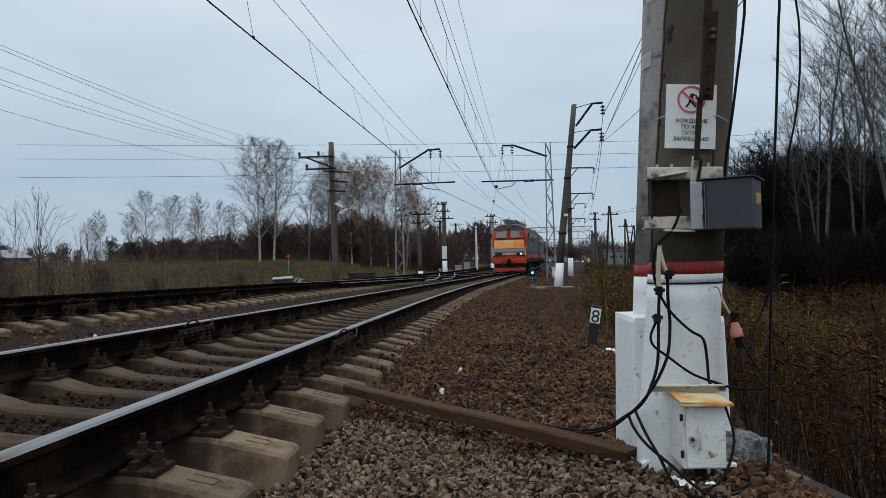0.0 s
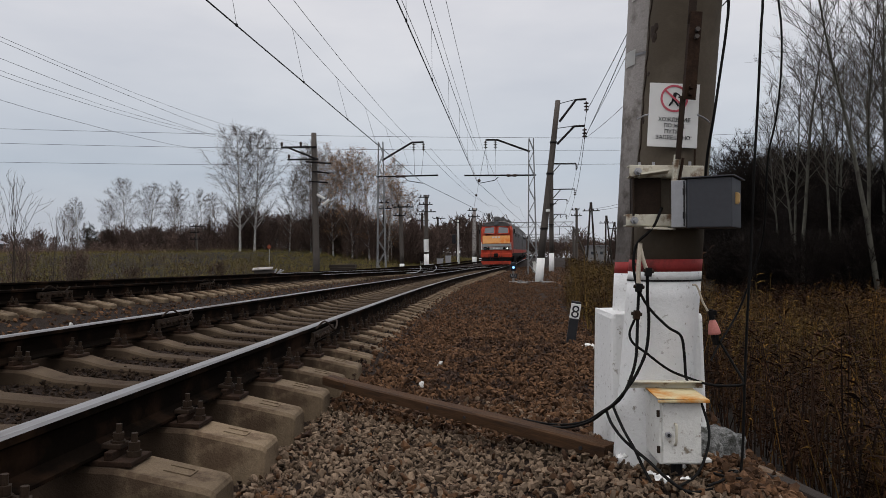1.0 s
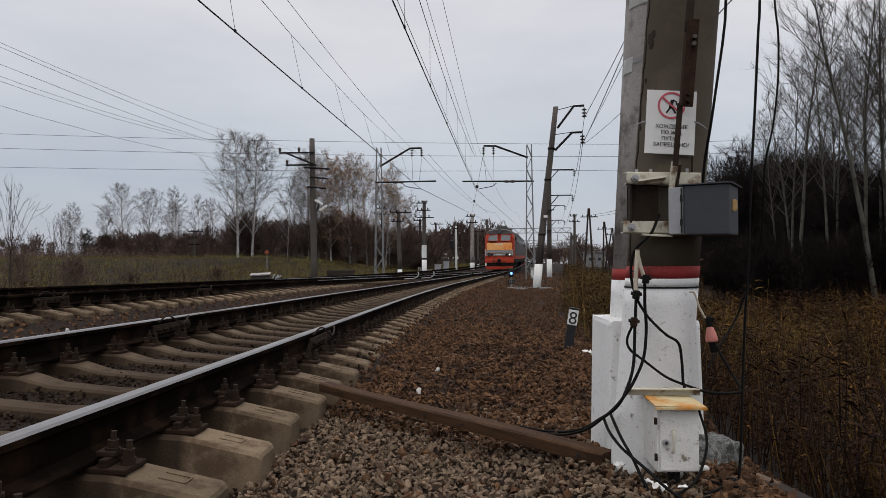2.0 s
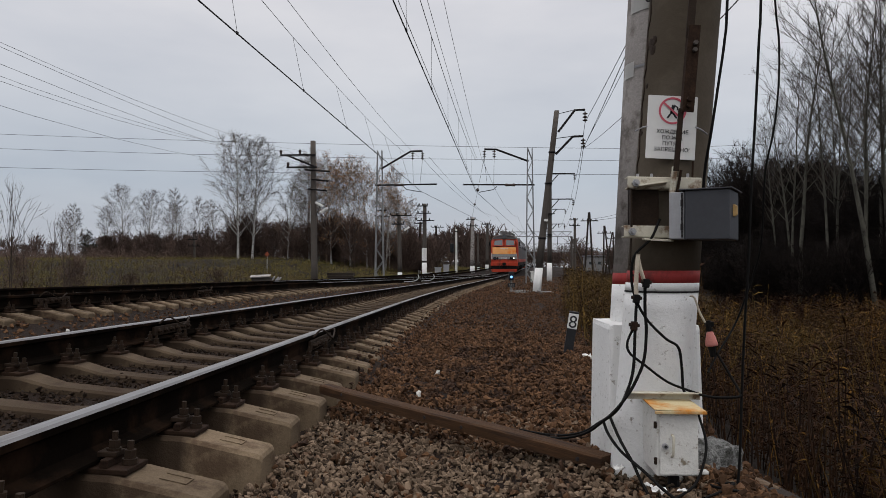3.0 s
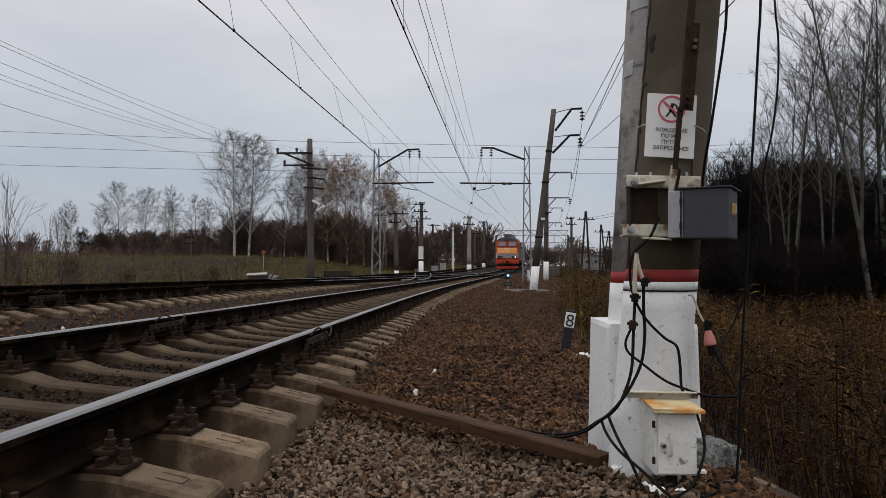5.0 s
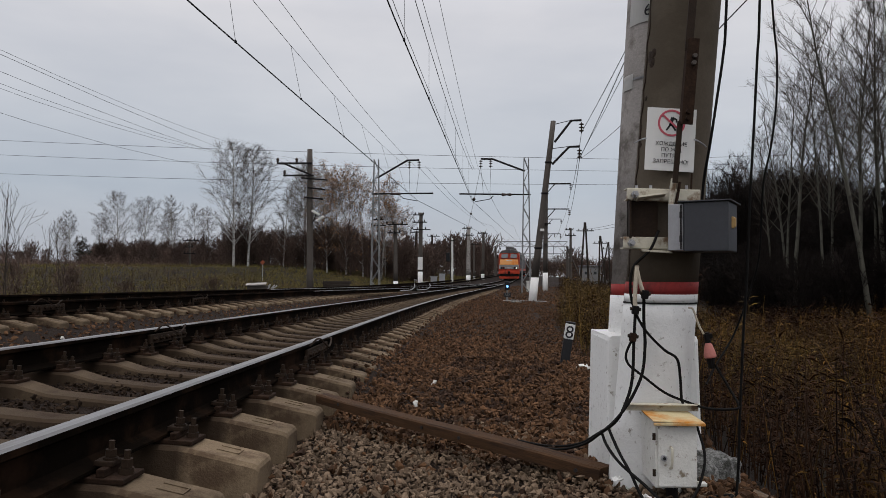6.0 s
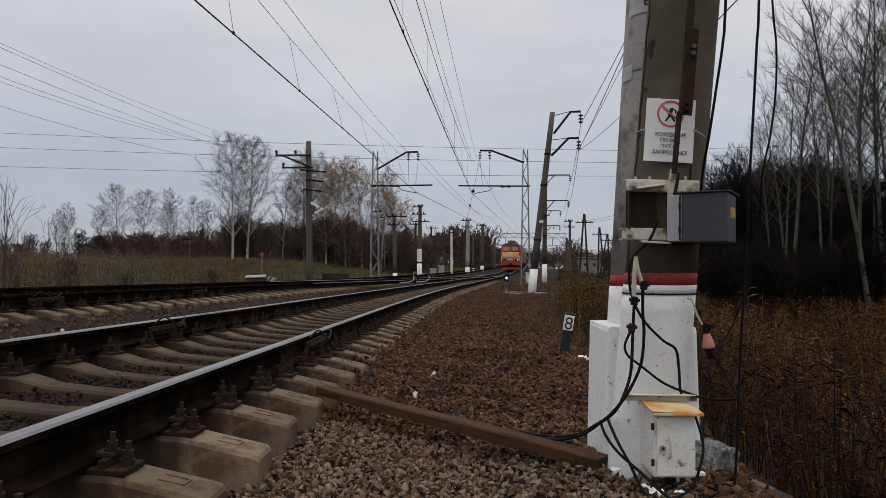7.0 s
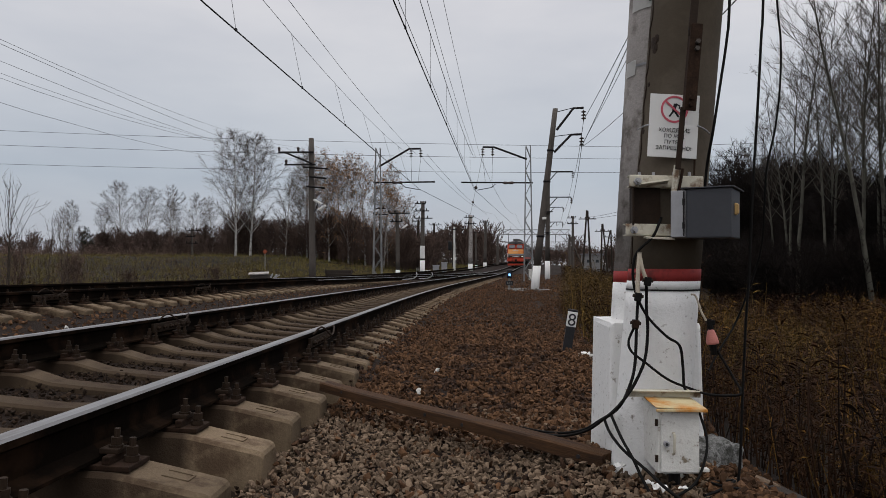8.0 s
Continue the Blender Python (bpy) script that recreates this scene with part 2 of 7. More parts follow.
def oil_middle(m):
    """Oil and brake dust darken the sleepers between the rails."""
    n, l = m.node_tree.nodes, m.node_tree.links
    b = n["Principled BSDF"]
    old = b.inputs["Base Color"].links[0].from_socket
    co, se, ab, mr, mx = (n.new("ShaderNode" + k) for k in ("TexCoord", "SeparateXYZ", "Math", "MapRange", "Mix"))
    ab.operation = "ABSOLUTE"
    l.new(co.outputs["Object"], se.inputs[0])
    l.new(se.outputs[0], ab.inputs[0])
    mr.inputs["From Max"].default_value = 1.3
    l.new(ab.outputs[0], mr.inputs[0])
    cu = n.new("ShaderNodeValToRGB")
    stops = ((0.0, 0.78), (0.30, 0.62), (0.42, 0.38), (0.50, 0.86), (0.715, 0.86), (0.76, 0.0))
    while len(cu.color_ramp.elements) < len(stops):
        cu.color_ramp.elements.new(0.5)
    for el, (at, v) in zip(cu.color_ramp.elements, stops):
        el.position, el.color = at, (v, v, v, 1)
    l.new(mr.outputs[0], cu.inputs[0])
    mx.data_type = "RGBA"
    mx.inputs[7].default_value = (0.022, 0.013, 0.008, 1)
    l.new(cu.outputs[0], mx.inputs[0])
    l.new(old, mx.inputs[6])
    l.new(mx.outputs[2], b.inputs["Base Color"])


oil_middle(M["sleeper"])


# ---- shape helpers ----
def finish(bm, name, mats, smooth=False):
    me = bpy.data.meshes.new(name)
    bm.normal_update()
    bm.to_mesh(me)
    bm.free()
    for m in (mats if isinstance(mats, (list, tuple)) else [mats]):
        me.materials.append(m)
    if smooth:
        me.polygons.foreach_set("use_smooth", [True] * len(me.polygons))
    return me


def part(name, bm, mat, parent, label="", at=None, smooth=False):
    ob = new(name, finish(bm, name, mat, smooth))
    ob.parent = parent
    if at is not None:
        ob.matrix_basis = at
    return tagged(ob, label) if label else ob


def thing(name, m, label, category, group="", kind=""):
    ob = new(name)
    ob.empty_display_size = 0.1
    ob.matrix_basis = m
    return tagged(ob, label, category, group, kind)


def solo(name, bm, mat, label, category, at=None, group="", kind="", smooth=False):
    ob = new(name, finish(bm, name, mat, smooth))
    if at is not None:
        ob.matrix_basis = at
    return tagged(ob, label, category, group, kind)


def box(bm, c, s, bevel=0.0, turn=None, taper=1.0, mi=0):
    """A box of size s centred at c, its top scaled by taper, with rounded edges."""
    r = bmesh.ops.create_cube(bm, size=1.0)
    vs = r["verts"]
    for v in vs:
        k = taper if v.co.z > 0 else 1.0
        v.co = Vector((v.co.x * s[0] * k, v.co.y * s[1] * k, v.co.z * s[2]))
    fs = {f for v in vs for f in v.link_faces}
    if bevel:
        e = list({e for v in vs for e in v.link_edges})
        g = bmesh.ops.bevel(bm, geom=e, offset=bevel, segments=2, affect="EDGES", profile=0.6)
        vs = list({v for f in g["faces"] for v in f.verts} | {v for v in vs if v.is_valid})
        fs = {f for v in vs for f in v.link_faces}
    for f in fs:
        f.material_index = mi
    m = Matrix.Translation(c) @ (turn.to_4x4() if turn else Matrix.Identity(4))
    bmesh.ops.transform(bm, matrix=m, verts=vs)
    return vs


def rod(bm, a, b, r0, r1=None, n=8, caps=True, mi=0):
    """A tapered round bar from a to b."""
    a, b = Vector(a), Vector(b)
    r1 = r0 if r1 is None else r1
    d = b - a
    q = d.to_track_quat("Z", "Y").to_matrix()
    rings = []
    for p, r in ((a, r0), (b, r1)):
        rings.append([bm.verts.new(p + q @ Vector((r * math.cos(2 * math.pi * i / n), r * math.sin(2 * math.pi * i / n), 0))) for i in range(n)])
    for i in range(n):
        bm.faces.new((rings[0][i], rings[0][(i + 1) % n], rings[1][(i + 1) % n], rings[1][i])).material_index = mi
    if caps:
        bm.faces.new(rings[0][::-1]).material_index = mi
        bm.faces.new(rings[1]).material_index = mi


def smooth_line(pts, n=6):
    """A Catmull-Rom line through the points."""
    p = [Vector(q) for q in pts]
    p = [p[0] * 2 - p[1]] + p + [p[-1] * 2 - p[-2]]
    out = []
    for i in range(1, len(p) - 2):
        for k in range(n):
            t = k / n
            a, b, c, d = p[i - 1], p[i], p[i + 1], p[i + 2]
            out.append(0.5 * (2 * b + (c - a) * t + (2 * a - 5 * b + 4 * c - d) * t * t + (3 * b - a - 3 * c + d) * t ** 3))
    return out + [p[-2]]


def tube(bm, pts, r, n=8, mi=0):
    """A round tube along the points."""
    pts = [Vector(p) for p in pts]
    last = None
    for i, p in enumerate(pts):
        d = (pts[min(i + 1, len(pts) - 1)] - pts[max(i - 1, 0)]).normalized()
        x = d.cross(Vector((0.31, 0.2, 0.93))).normalized()
        y = d.cross(x)
        ring = [bm.verts.new(p + r * (x * math.cos(2 * math.pi * k / n) + y * math.sin(2 * math.pi * k / n))) for k in range(n)]
        if last:
            for k in range(n):
                bm.faces.new((last[k], ring[k], ring[(k + 1) % n], last[(k + 1) % n])).material_index = mi
        else:
            bm.faces.new(ring[::-1]).material_index = mi
        last = ring
    bm.faces.new(last).material_index = mi


def lathe(bm, profile, n=24, mi=0, c=(0, 0, 0), close=True):
    """Turns (radius, height) pairs round the upright axis."""
    c = Vector(c)
    rings = [[bm.verts.new(c + Vector((r * math.cos(2 * math.pi * k / n), r * math.sin(2 * math.pi * k / n), z))) for k in range(n)] for r, z in profile]
    for a, b in zip(rings, rings[1:]):
        for k in range(n):
            bm.faces.new((a[k], a[(k + 1) % n], b[(k + 1) % n], b[k])).material_index = mi
    if close:
        bm.faces.new(rings[0][::-1]).material_index = mi
        bm.faces.new(rings[-1]).material_index = mi
    return rings


def prism(bm, outline, y0, y1, mi=0):
    """An outline of (x, z) pairs pushed from y0 to y1."""
    a = [bm.verts.new((x, y0, z)) for x, z in outline]
    b = [bm.verts.new((x, y1, z)) for x, z in outline]
    n = len(outline)
    for i in range(n):
        bm.faces.new((a[i], a[(i + 1) % n], b[(i + 1) % n], b[i])).material_index = mi
    bm.faces.new(a[::-1]).material_index = mi
    bm.faces.new(b).material_index = mi


def soup(name, verts, faces, mats, index=None, smooth=False):
    me = bpy.data.meshes.new(name)
    v, f = np.asarray(verts, np.float32), np.asarray(faces, np.int32)
    me.vertices.add(len(v))
    me.vertices.foreach_set("co", v.ravel())
    k = f.shape[1]
    me.loops.add(len(f) * k)
    me.loops.foreach_set("vertex_index", f.ravel())
    me.polygons.add(len(f))
    me.polygons.foreach_set("loop_start", np.arange(len(f), dtype=np.int32) * k)
    me.polygons.foreach_set("loop_total", np.full(len(f), k, np.int32))
    for m in mats:
        me.materials.append(m)
    if index is not None:
        me.polygons.foreach_set("material_index", np.asarray(index, np.int32))
    me.update(calc_edges=True)
    me.polygons.foreach_set("use_smooth", np.full(len(f), smooth))
    return me


# ---- the plan: one line of tracks, bending off gently, with a sag in it ----
YS = np.linspace(-60, 900, 3841)


def eased(ys, vs, width):
    t = np.interp(YS, ys, vs)
    k = int(width / 0.25) | 1
    return np.convolve(np.pad(t, k // 2, mode="edge"), np.ones(k) / k, mode="valid")


BEND = eased([-60, 13, 20, 30, 45, 58, 80, 113, 150, 300, 900], [0, 0, 0.15, 0.62, 2.0, 3.4, 6.1, 9.3, 13.5, 32, 110], 8)
SAG = eased([-60, 0, 5, 10, 15, 20, 30, 40, 58, 80, 113, 160, 400, 900], [0.1, 0, -0.065, -0.13, -0.185, -0.235, -0.305, -0.325, -0.295, -0.085, 0.335, 0.8, 1.2, 1.5], 4)
LINE_1, LINE_2 = -2.22, -6.75
HALF = 0.795
TILT_1, TILT_2 = 0.0484, 0.032
BASE_2 = 0.25


def bend(y):
    return np.interp(y, YS, BEND)


def sag(y):
    return np.interp(y, YS, SAG)


def step(a, b, v):
    t = np.clip((v - a) / (b - a), 0, 1)
    return t * t * (3 - 2 * t)


def bed(line, xc):
    """Height of the sleeper tops of a line at a place across it."""
    return -(xc + 1.43) * TILT_1 if line == 1 else BASE_2 - (xc + 5.95) * TILT_2


def land(x, y):
    x, y = np.asarray(x, float), np.asarray(y, float)
    xc = x - bend(y)
    e = np.interp(y, [-20, 3, 9, 14, 35, 60, 120], [0, 0, 0.35, 0.6, 2.3, 3.0, 4.5])
    xr = np.where(xc > 0, xc * 1.15 / (1.15 + e), xc)
    z = np.interp(xr, [-200, -13, -10.5, -9.2, -8.3, -8.0, -7.3, -6.75, -6.1, -5.6, -5.35, -4.7, -4.1, -3.75, -3.5, -3.2, -2.7, -2.22, -1.75, -1.58, -1.02, -0.94, -0.72, 0.2, 1.05, 1.5, 2.4, 3.6, 12, 30, 60, 300],
                  [-0.3, -0.3, -0.25, -0.10, 0.12, 0.17, 0.21, 0.18, 0.18, 0.13, 0.08, -0.03, -0.07, -0.07, -0.03, -0.01, -0.02, -0.075, -0.09, -0.21, -0.25, -0.22, -0.23, -0.21, -0.22, -0.42, -0.95, -1.15, -1.1, -0.9, 0.6, 3.0])
    z = z + 0.09 * step(4.2, 7.5, y) * step(-1.02, -0.9, xc) * (1 - step(0.2, 1.4, xc))
    z = z + 0.155 * step(4.3, 6.5, y) * step(-1.7, -1.55, xc) * (1 - step(-1.02, -0.9, xc))
    z = z + 0.10 * step(0.05, 0.55, xc) * (1 - step(1.0, 1.4, xc)) * (1 - step(2.9, 4.0, y))
    z = z + sag(y)
    z = z + 2.1 * step(-11, -32, xc) * step(22, 80, y) + 0.5 * step(-60, -150, xc)
    return z


def place(line, xc, y, z=0.0):
    return Vector((xc + float(bend(y)), y, bed(line, xc) + float(sag(y)) + z))


def heading(y):
    """Degrees by which the line turns at y, and its rise."""
    return -math.degrees(math.atan((bend(y + 0.5) - bend(y - 0.5)))), math.degrees(math.atan(sag(y + 0.5) - sag(y - 0.5)))


# ---- ground: one sheet to the horizon ----
def ground_sheet():
    xs = np.unique(np.concatenate([np.linspace(-12, 6, 91), np.linspace(6, 40, 60), np.linspace(-60, -12, 60), -np.geomspace(60, 2500, 22), np.geomspace(40, 2500, 24)]))
    ys = np.unique(np.concatenate([np.linspace(-6, 16, 89), np.linspace(16, 130, 130), np.geomspace(130, 3500, 30), -np.geomspace(6, 400, 14)]))
    X, Y = np.meshgrid(xs, ys)
    Z = land(X, Y)
    rng = np.random.default_rng(3)
    wild = np.where((X - bend(Y) > 1.6) | (X - bend(Y) < -11), 1.0, 0.12)
    Z = Z + rng.normal(0, 0.035, Z.shape) * wild
    w = len(xs)
    i = (np.arange(len(ys) - 1)[:, None] * w + np.arange(w - 1)[None, :]).ravel()
    faces = np.stack([i, i + 1, i + w + 1, i + w], 1)
    mx, my = (X[:-1, :-1] + X[1:, 1:]).ravel() / 2, (Y[:-1, :-1] + Y[1:, 1:]).ravel() / 2
    xc = mx - bend(my)
    e = np.interp(my, [3, 9, 14, 35, 60, 120], [0, 0.35, 0.6, 2.3, 3.0, 4.5])
    gravel = (xc > -9.6) & (xc < 1.35 + e) & (my < 320)
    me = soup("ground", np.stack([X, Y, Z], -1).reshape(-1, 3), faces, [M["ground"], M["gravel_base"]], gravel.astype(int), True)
    return tagged(new("ground", me), "brown autumn soil with a stone ballast bed along the tracks", "ground", kind="structure")


ground_sheet()


# ---- crushed stone ----
def stone_shapes(n, seed):
    rng = np.random.default_rng(seed)
    out = []
    for _ in range(n):
        bm = bmesh.new()
        for p in rng.normal(0, 1, (11, 3)):
            p = p / np.linalg.norm(p) * rng.uniform(0.8, 1.05)
            bm.verts.new(p * np.array([1.0, 0.8, 0.62]))
        r = bmesh.ops.convex_hull(bm, input=bm.verts)
        bmesh.ops.delete(bm, geom=[v for v in bm.verts if not v.link_faces], context="VERTS")
        bmesh.ops.triangulate(bm, faces=bm.faces)
        bm.verts.index_update()
        out.append((np.array([v.co[:] for v in bm.verts]), np.array([[v.index for v in f.verts] for f in bm.faces])))
        bm.free()
    return out


SHAPES = stone_shapes(12, 5)


def scatter(name, P, size, mat, label, seed, shapes=SHAPES, kind="stuff", category="ballast"):
    """Many stones in one mesh."""
    rng = np.random.default_rng(seed)
    vs, fs, base = [], [], 0
    which = rng.integers(0, len(shapes), len(P))
    for k, (sv, sf) in enumerate(shapes):
        idx = np.where(which == k)[0]
        if not len(idx):
            continue
        q = rng.normal(0, 1, (len(idx), 4))
        q[:, 0] += 1.2
        q /= np.linalg.norm(q, axis=1)[:, None]
        w, x, y, z = q.T
        R = np.stack([1 - 2 * (y * y + z * z), 2 * (x * y - z * w), 2 * (x * z + y * w), 2 * (x * y + z * w), 1 - 2 * (x * x + z * z), 2 * (y * z - x * w),
                      2 * (x * z - y * w), 2 * (y * z + x * w), 1 - 2 * (x * x + y * y)], 1).reshape(-1, 3, 3)
        s = size[idx][:, None, None] * rng.uniform(0.75, 1.25, (len(idx), 1, 3))
        v = np.einsum("nij,kj->nki", R, sv) * s + P[idx][:, None, :]
        vs.append(v.reshape(-1, 3))
        fs.append((sf[None] + (np.arange(len(idx)) * len(sv))[:, None, None] + base).reshape(-1, 3))
        base += len(idx) * len(sv)
    me = soup(name, np.concatenate(vs), np.concatenate(fs), [mat])
    return tagged(new(name, me), label, category, kind=kind)


def ballast():
    rng = np.random.default_rng(11)

    def spread(n, x0, x1, y0, y1, power=1.0):
        return np.stack([rng.uniform(x0, x1, n), y0 + (y1 - y0) * rng.uniform(0, 1, n) ** power], 1)

    def settle(p, lift=0.012, noisez=0.012):
        x = p[:, 0] + bend(p[:, 1])
        return np.stack([x, p[:, 1], land(x, p[:, 1]) + lift + rng.normal(0, noisez, len(p))], 1)

    # fresh grey-brown stone on the walkway beside the sleepers
    a = spread(24000, -1.35, 1.5, 1.0, 4.6)
    edge = a[:, 1] < 4.35 - 0.85 * (a[:, 0] + 0.95)
    keep = edge | (rng.uniform(0, 1, len(a)) < 0.25)
    a = a[keep & ((a[:, 0] > -0.93) | (rng.uniform(0, 1, len(a)) < 0.45))]
    scatter("ballast_walkway", settle(a, 0.008, 0.012), rng.uniform(0.010, 0.026, len(a)), M["stone_grey"], "loose grey-brown crushed stone beside the sleepers", 1)
    b = spread(46000, -1.45, 3.2, 2.4, 34, 2.0)
    e = np.interp(b[:, 1], [3, 9, 14, 35], [0, 0.35, 0.6, 2.3])
    keep = (b[:, 0] < 1.5 + e) & ((b[:, 1] > 4.35 - 0.85 * (b[:, 0] + 0.95)) | (b[:, 0] > 0.85) | (rng.uniform(0, 1, len(b)) < 0.1))
    b = b[keep & ((b[:, 0] > -0.98) | (rng.uniform(0, 1, len(b)) < 0.06))]
    scatter("ballast_shoulder", settle(b, 0.012, 0.020), rng.uniform(0.012, 0.035, len(b)), M["stone_red"], "rust-brown crushed stone on the ballast shoulder", 2)
    c = spread(30000, -3.75, -0.98, 1.8, 26, 1.8)
    scatter("ballast_between_sleepers", settle(c, 0.004, 0.011), rng.uniform(0.013, 0.026, len(c)), M["stone_dark"], "brown ballast between concrete sleepers, gap shade in its colour", 3)
    d = spread(17000, -9.2, -3.6, 1.6, 40, 1.5)
    scatter("ballast_between_tracks", settle(d, 0.0, 0.018), rng.uniform(0.02, 0.042, len(d)), M["stone_red"], "brown ballast between the two tracks", 4)
    g = spread(7500, -0.9, 5.2, 30, 75, 1.3)
    e = np.interp(g[:, 1], [3, 9, 14, 35, 60, 120], [0, 0.35, 0.6, 2.3, 3.0, 4.5])
    g = g[g[:, 0] < 1.4 + e]
    scatter("ballast_far", settle(g, 0.0, 0.03), rng.uniform(0.03, 0.085, len(g)), M["stone_red"], "rust-brown stone and litter beside the far track", 6)
    h = spread(6000, -9.2, -1.0, 26, 70, 1.2)
    scatter("ballast_far", settle(h, -0.03, 0.02), rng.uniform(0.03, 0.06, len(h)), M["stone_dark"], "dark ballast between far sleepers", 7)
    k = spread(20000, -9.0, 1.5, -5.5, 1.6)
    scatter("ballast_behind", settle(k, 0.0, 0.014), rng.uniform(0.02, 0.04, len(k)), M["stone_grey"], "loose crushed stone beside and between the tracks", 8)
    q = spread(14000, -0.98, 1.45, 3.4, 10.5, 1.3)
    e = np.interp(q[:, 1], [3, 9, 14], [0, 0.35, 0.6])
    q = q[(q[:, 0] < 1.2 + e) & (q[:, 1] > 4.35 - 0.85 * (q[:, 0] + 0.95))]
    scatter("ballast_shoulder", settle(q, 0.004, 0.012), rng.uniform(0.014, 0.034, len(q)), M["stone_red"], "rust-brown crushed stone on the ballast shoulder", 9)
    # pale scattered stones
    f = np.array([[-0.40, 5.0], [-0.32, 5.9], [1.22, 7.6], [1.32, 7.55], [1.27, 7.4], [-4.4, 7.2], [-4.9, 8.0], [-4.3, 7.8], [-4.2, 9.6]])
    for k, q in enumerate(f):
        r = scatter("pale_stone", settle(q[None], 0.04, 0), np.array([0.035 + 0.008 * (k % 3)]), M["white_worn"], "single pale stone lying on the ballast", 50 + k, kind="", category="stone")


ballast()


# ---- tracks ----
def rail_mesh(name, line, side, y0, y1, mats, drop=0.0, path=None):
    head = [(-0.036, -0.012), (-0.028, -0.002), (0, 0), (0.028, -0.002), (0.036, -0.012), (0.036, -0.036), (0.012, -0.05), (0.009, -0.09), (0.012, -0.142), (0.03, -0.155), (0.075, -0.168), (0.075, -0.18),
            (-0.075, -0.18), (-0.075, -0.168), (-0.03, -0.155), (-0.012, -0.142), (-0.009, -0.09), (-0.012, -0.05), (-0.036, -0.036)]
    ys = np.concatenate([np.arange(y0, min(30, y1), 0.5), np.arange(30, min(y1, 130), 1.5), np.arange(130, y1, 6)]) if y1 > 30 else np.arange(y0, y1, 0.5)
    n = len(head)
    vs = []
    for y in ys:
        if path:
            o = path(y)
        else:
            o = place(line, (LINE_1 if line == 1 else LINE_2) + side * HALF, y, 0.205)
        vs += [(o.x + hx, y, o.z + hz - drop) for hx, hz in head]
    fs, mi = [], []
    for k in range(len(ys) - 1):
        for j in range(n):
            a, b = k * n + j, k * n + (j + 1) % n
            fs.append((a, b, b + n, a + n))
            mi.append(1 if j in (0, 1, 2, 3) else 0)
    return soup(name, vs, fs, mats, mi)


def sleeper_mesh():
    half = [(0.0, 0.085, 0.105, -0.066), (0.40, 0.090, 0.11, -0.048), (0.60, 0.104, 0.124, -0.002), (0.66, 0.106, 0.126, 0.0), (0.93, 0.106, 0.126, 0.0), (0.98, 0.106, 0.126, -0.006),
            (1.262, 0.104, 0.124, -0.052), (1.279, 0.099, 0.122, -0.060), (1.289, 0.090, 0.118, -0.075)]
    stations = [(-x, wt, wb, zt) for x, wt, wb, zt in half[:0:-1]] + half
    bm = bmesh.new()
    rings = []
    for x, wt, wb, zt in stations:
        rings.append([bm.verts.new((x, yy, zz)) for yy, zz in ((-wb, -0.28), (-wt - 0.006, zt - 0.016), (-wt + 0.010, zt), (wt - 0.010, zt), (wt + 0.006, zt - 0.016), (wb, -0.28))])
    for a, b in zip(rings, rings[1:]):
        for k in range(6):
            bm.faces.new((a[k], a[(k + 1) % 6], b[(k + 1) % 6], b[k]))
    bm.faces.new(rings[0])
    bm.faces.new(rings[-1][::-1])
    # cast mark near each end
    for sx in (-1, 1):
        for dx, dy, w, d in ((1.12, 0.045, 0.10, 0.007), (1.12, -0.02, 0.10, 0.007), (1.168, 0.012, 0.007, 0.07)):
            box(bm, (sx * dx, dy, -0.0085 - (dx - 1.0) * 0.156), (w, d, 0.006), turn=pose(0, 0, 0, 0, sx * 8.9, 0).to_3x3())
    bmesh.ops.recalc_face_normals(bm, faces=bm.faces)
    return finish(bm, "sleeper", M["sleeper"])


def fastener_mesh():
    bm = bmesh.new()
    box(bm, (0, 0, 0.01), (0.37, 0.16, 0.02), 0.004)
    for s in (-1, 1):
        box(bm, (s * 0.098, 0, 0.035), (0.03, 0.15, 0.03), 0.004, mi=0)
        box(bm, (s * 0.085, 0, 0.058), (0.07, 0.07, 0.02), 0.005, mi=1)
        rod(bm, (s * 0.095, 0, 0.02), (s * 0.095, 0, 0.135), 0.011, n=8, mi=1)
        rod(bm, (s * 0.095, 0, 0.066), (s * 0.095, 0, 0.076), 0.026, n=10, mi=1)
        rod(bm, (s * 0.095, 0, 0.078), (s * 0.095, 0, 0.104), 0.021, n=6, mi=1)
        rod(bm, (s * 0.155, 0, 0.015), (s * 0.155, 0, 0.105), 0.012, n=8, mi=1)
        rod(bm, (s * 0.155, 0, 0.022), (s * 0.155, 0, 0.042), 0.027, n=10, mi=1)
        rod(bm, (s * 0.155, 0, 0.044), (s * 0.155, 0, 0.074), 0.022, n=6, mi=1)
    return finish(bm, "fastener", [M["rust"], M["oily"]])


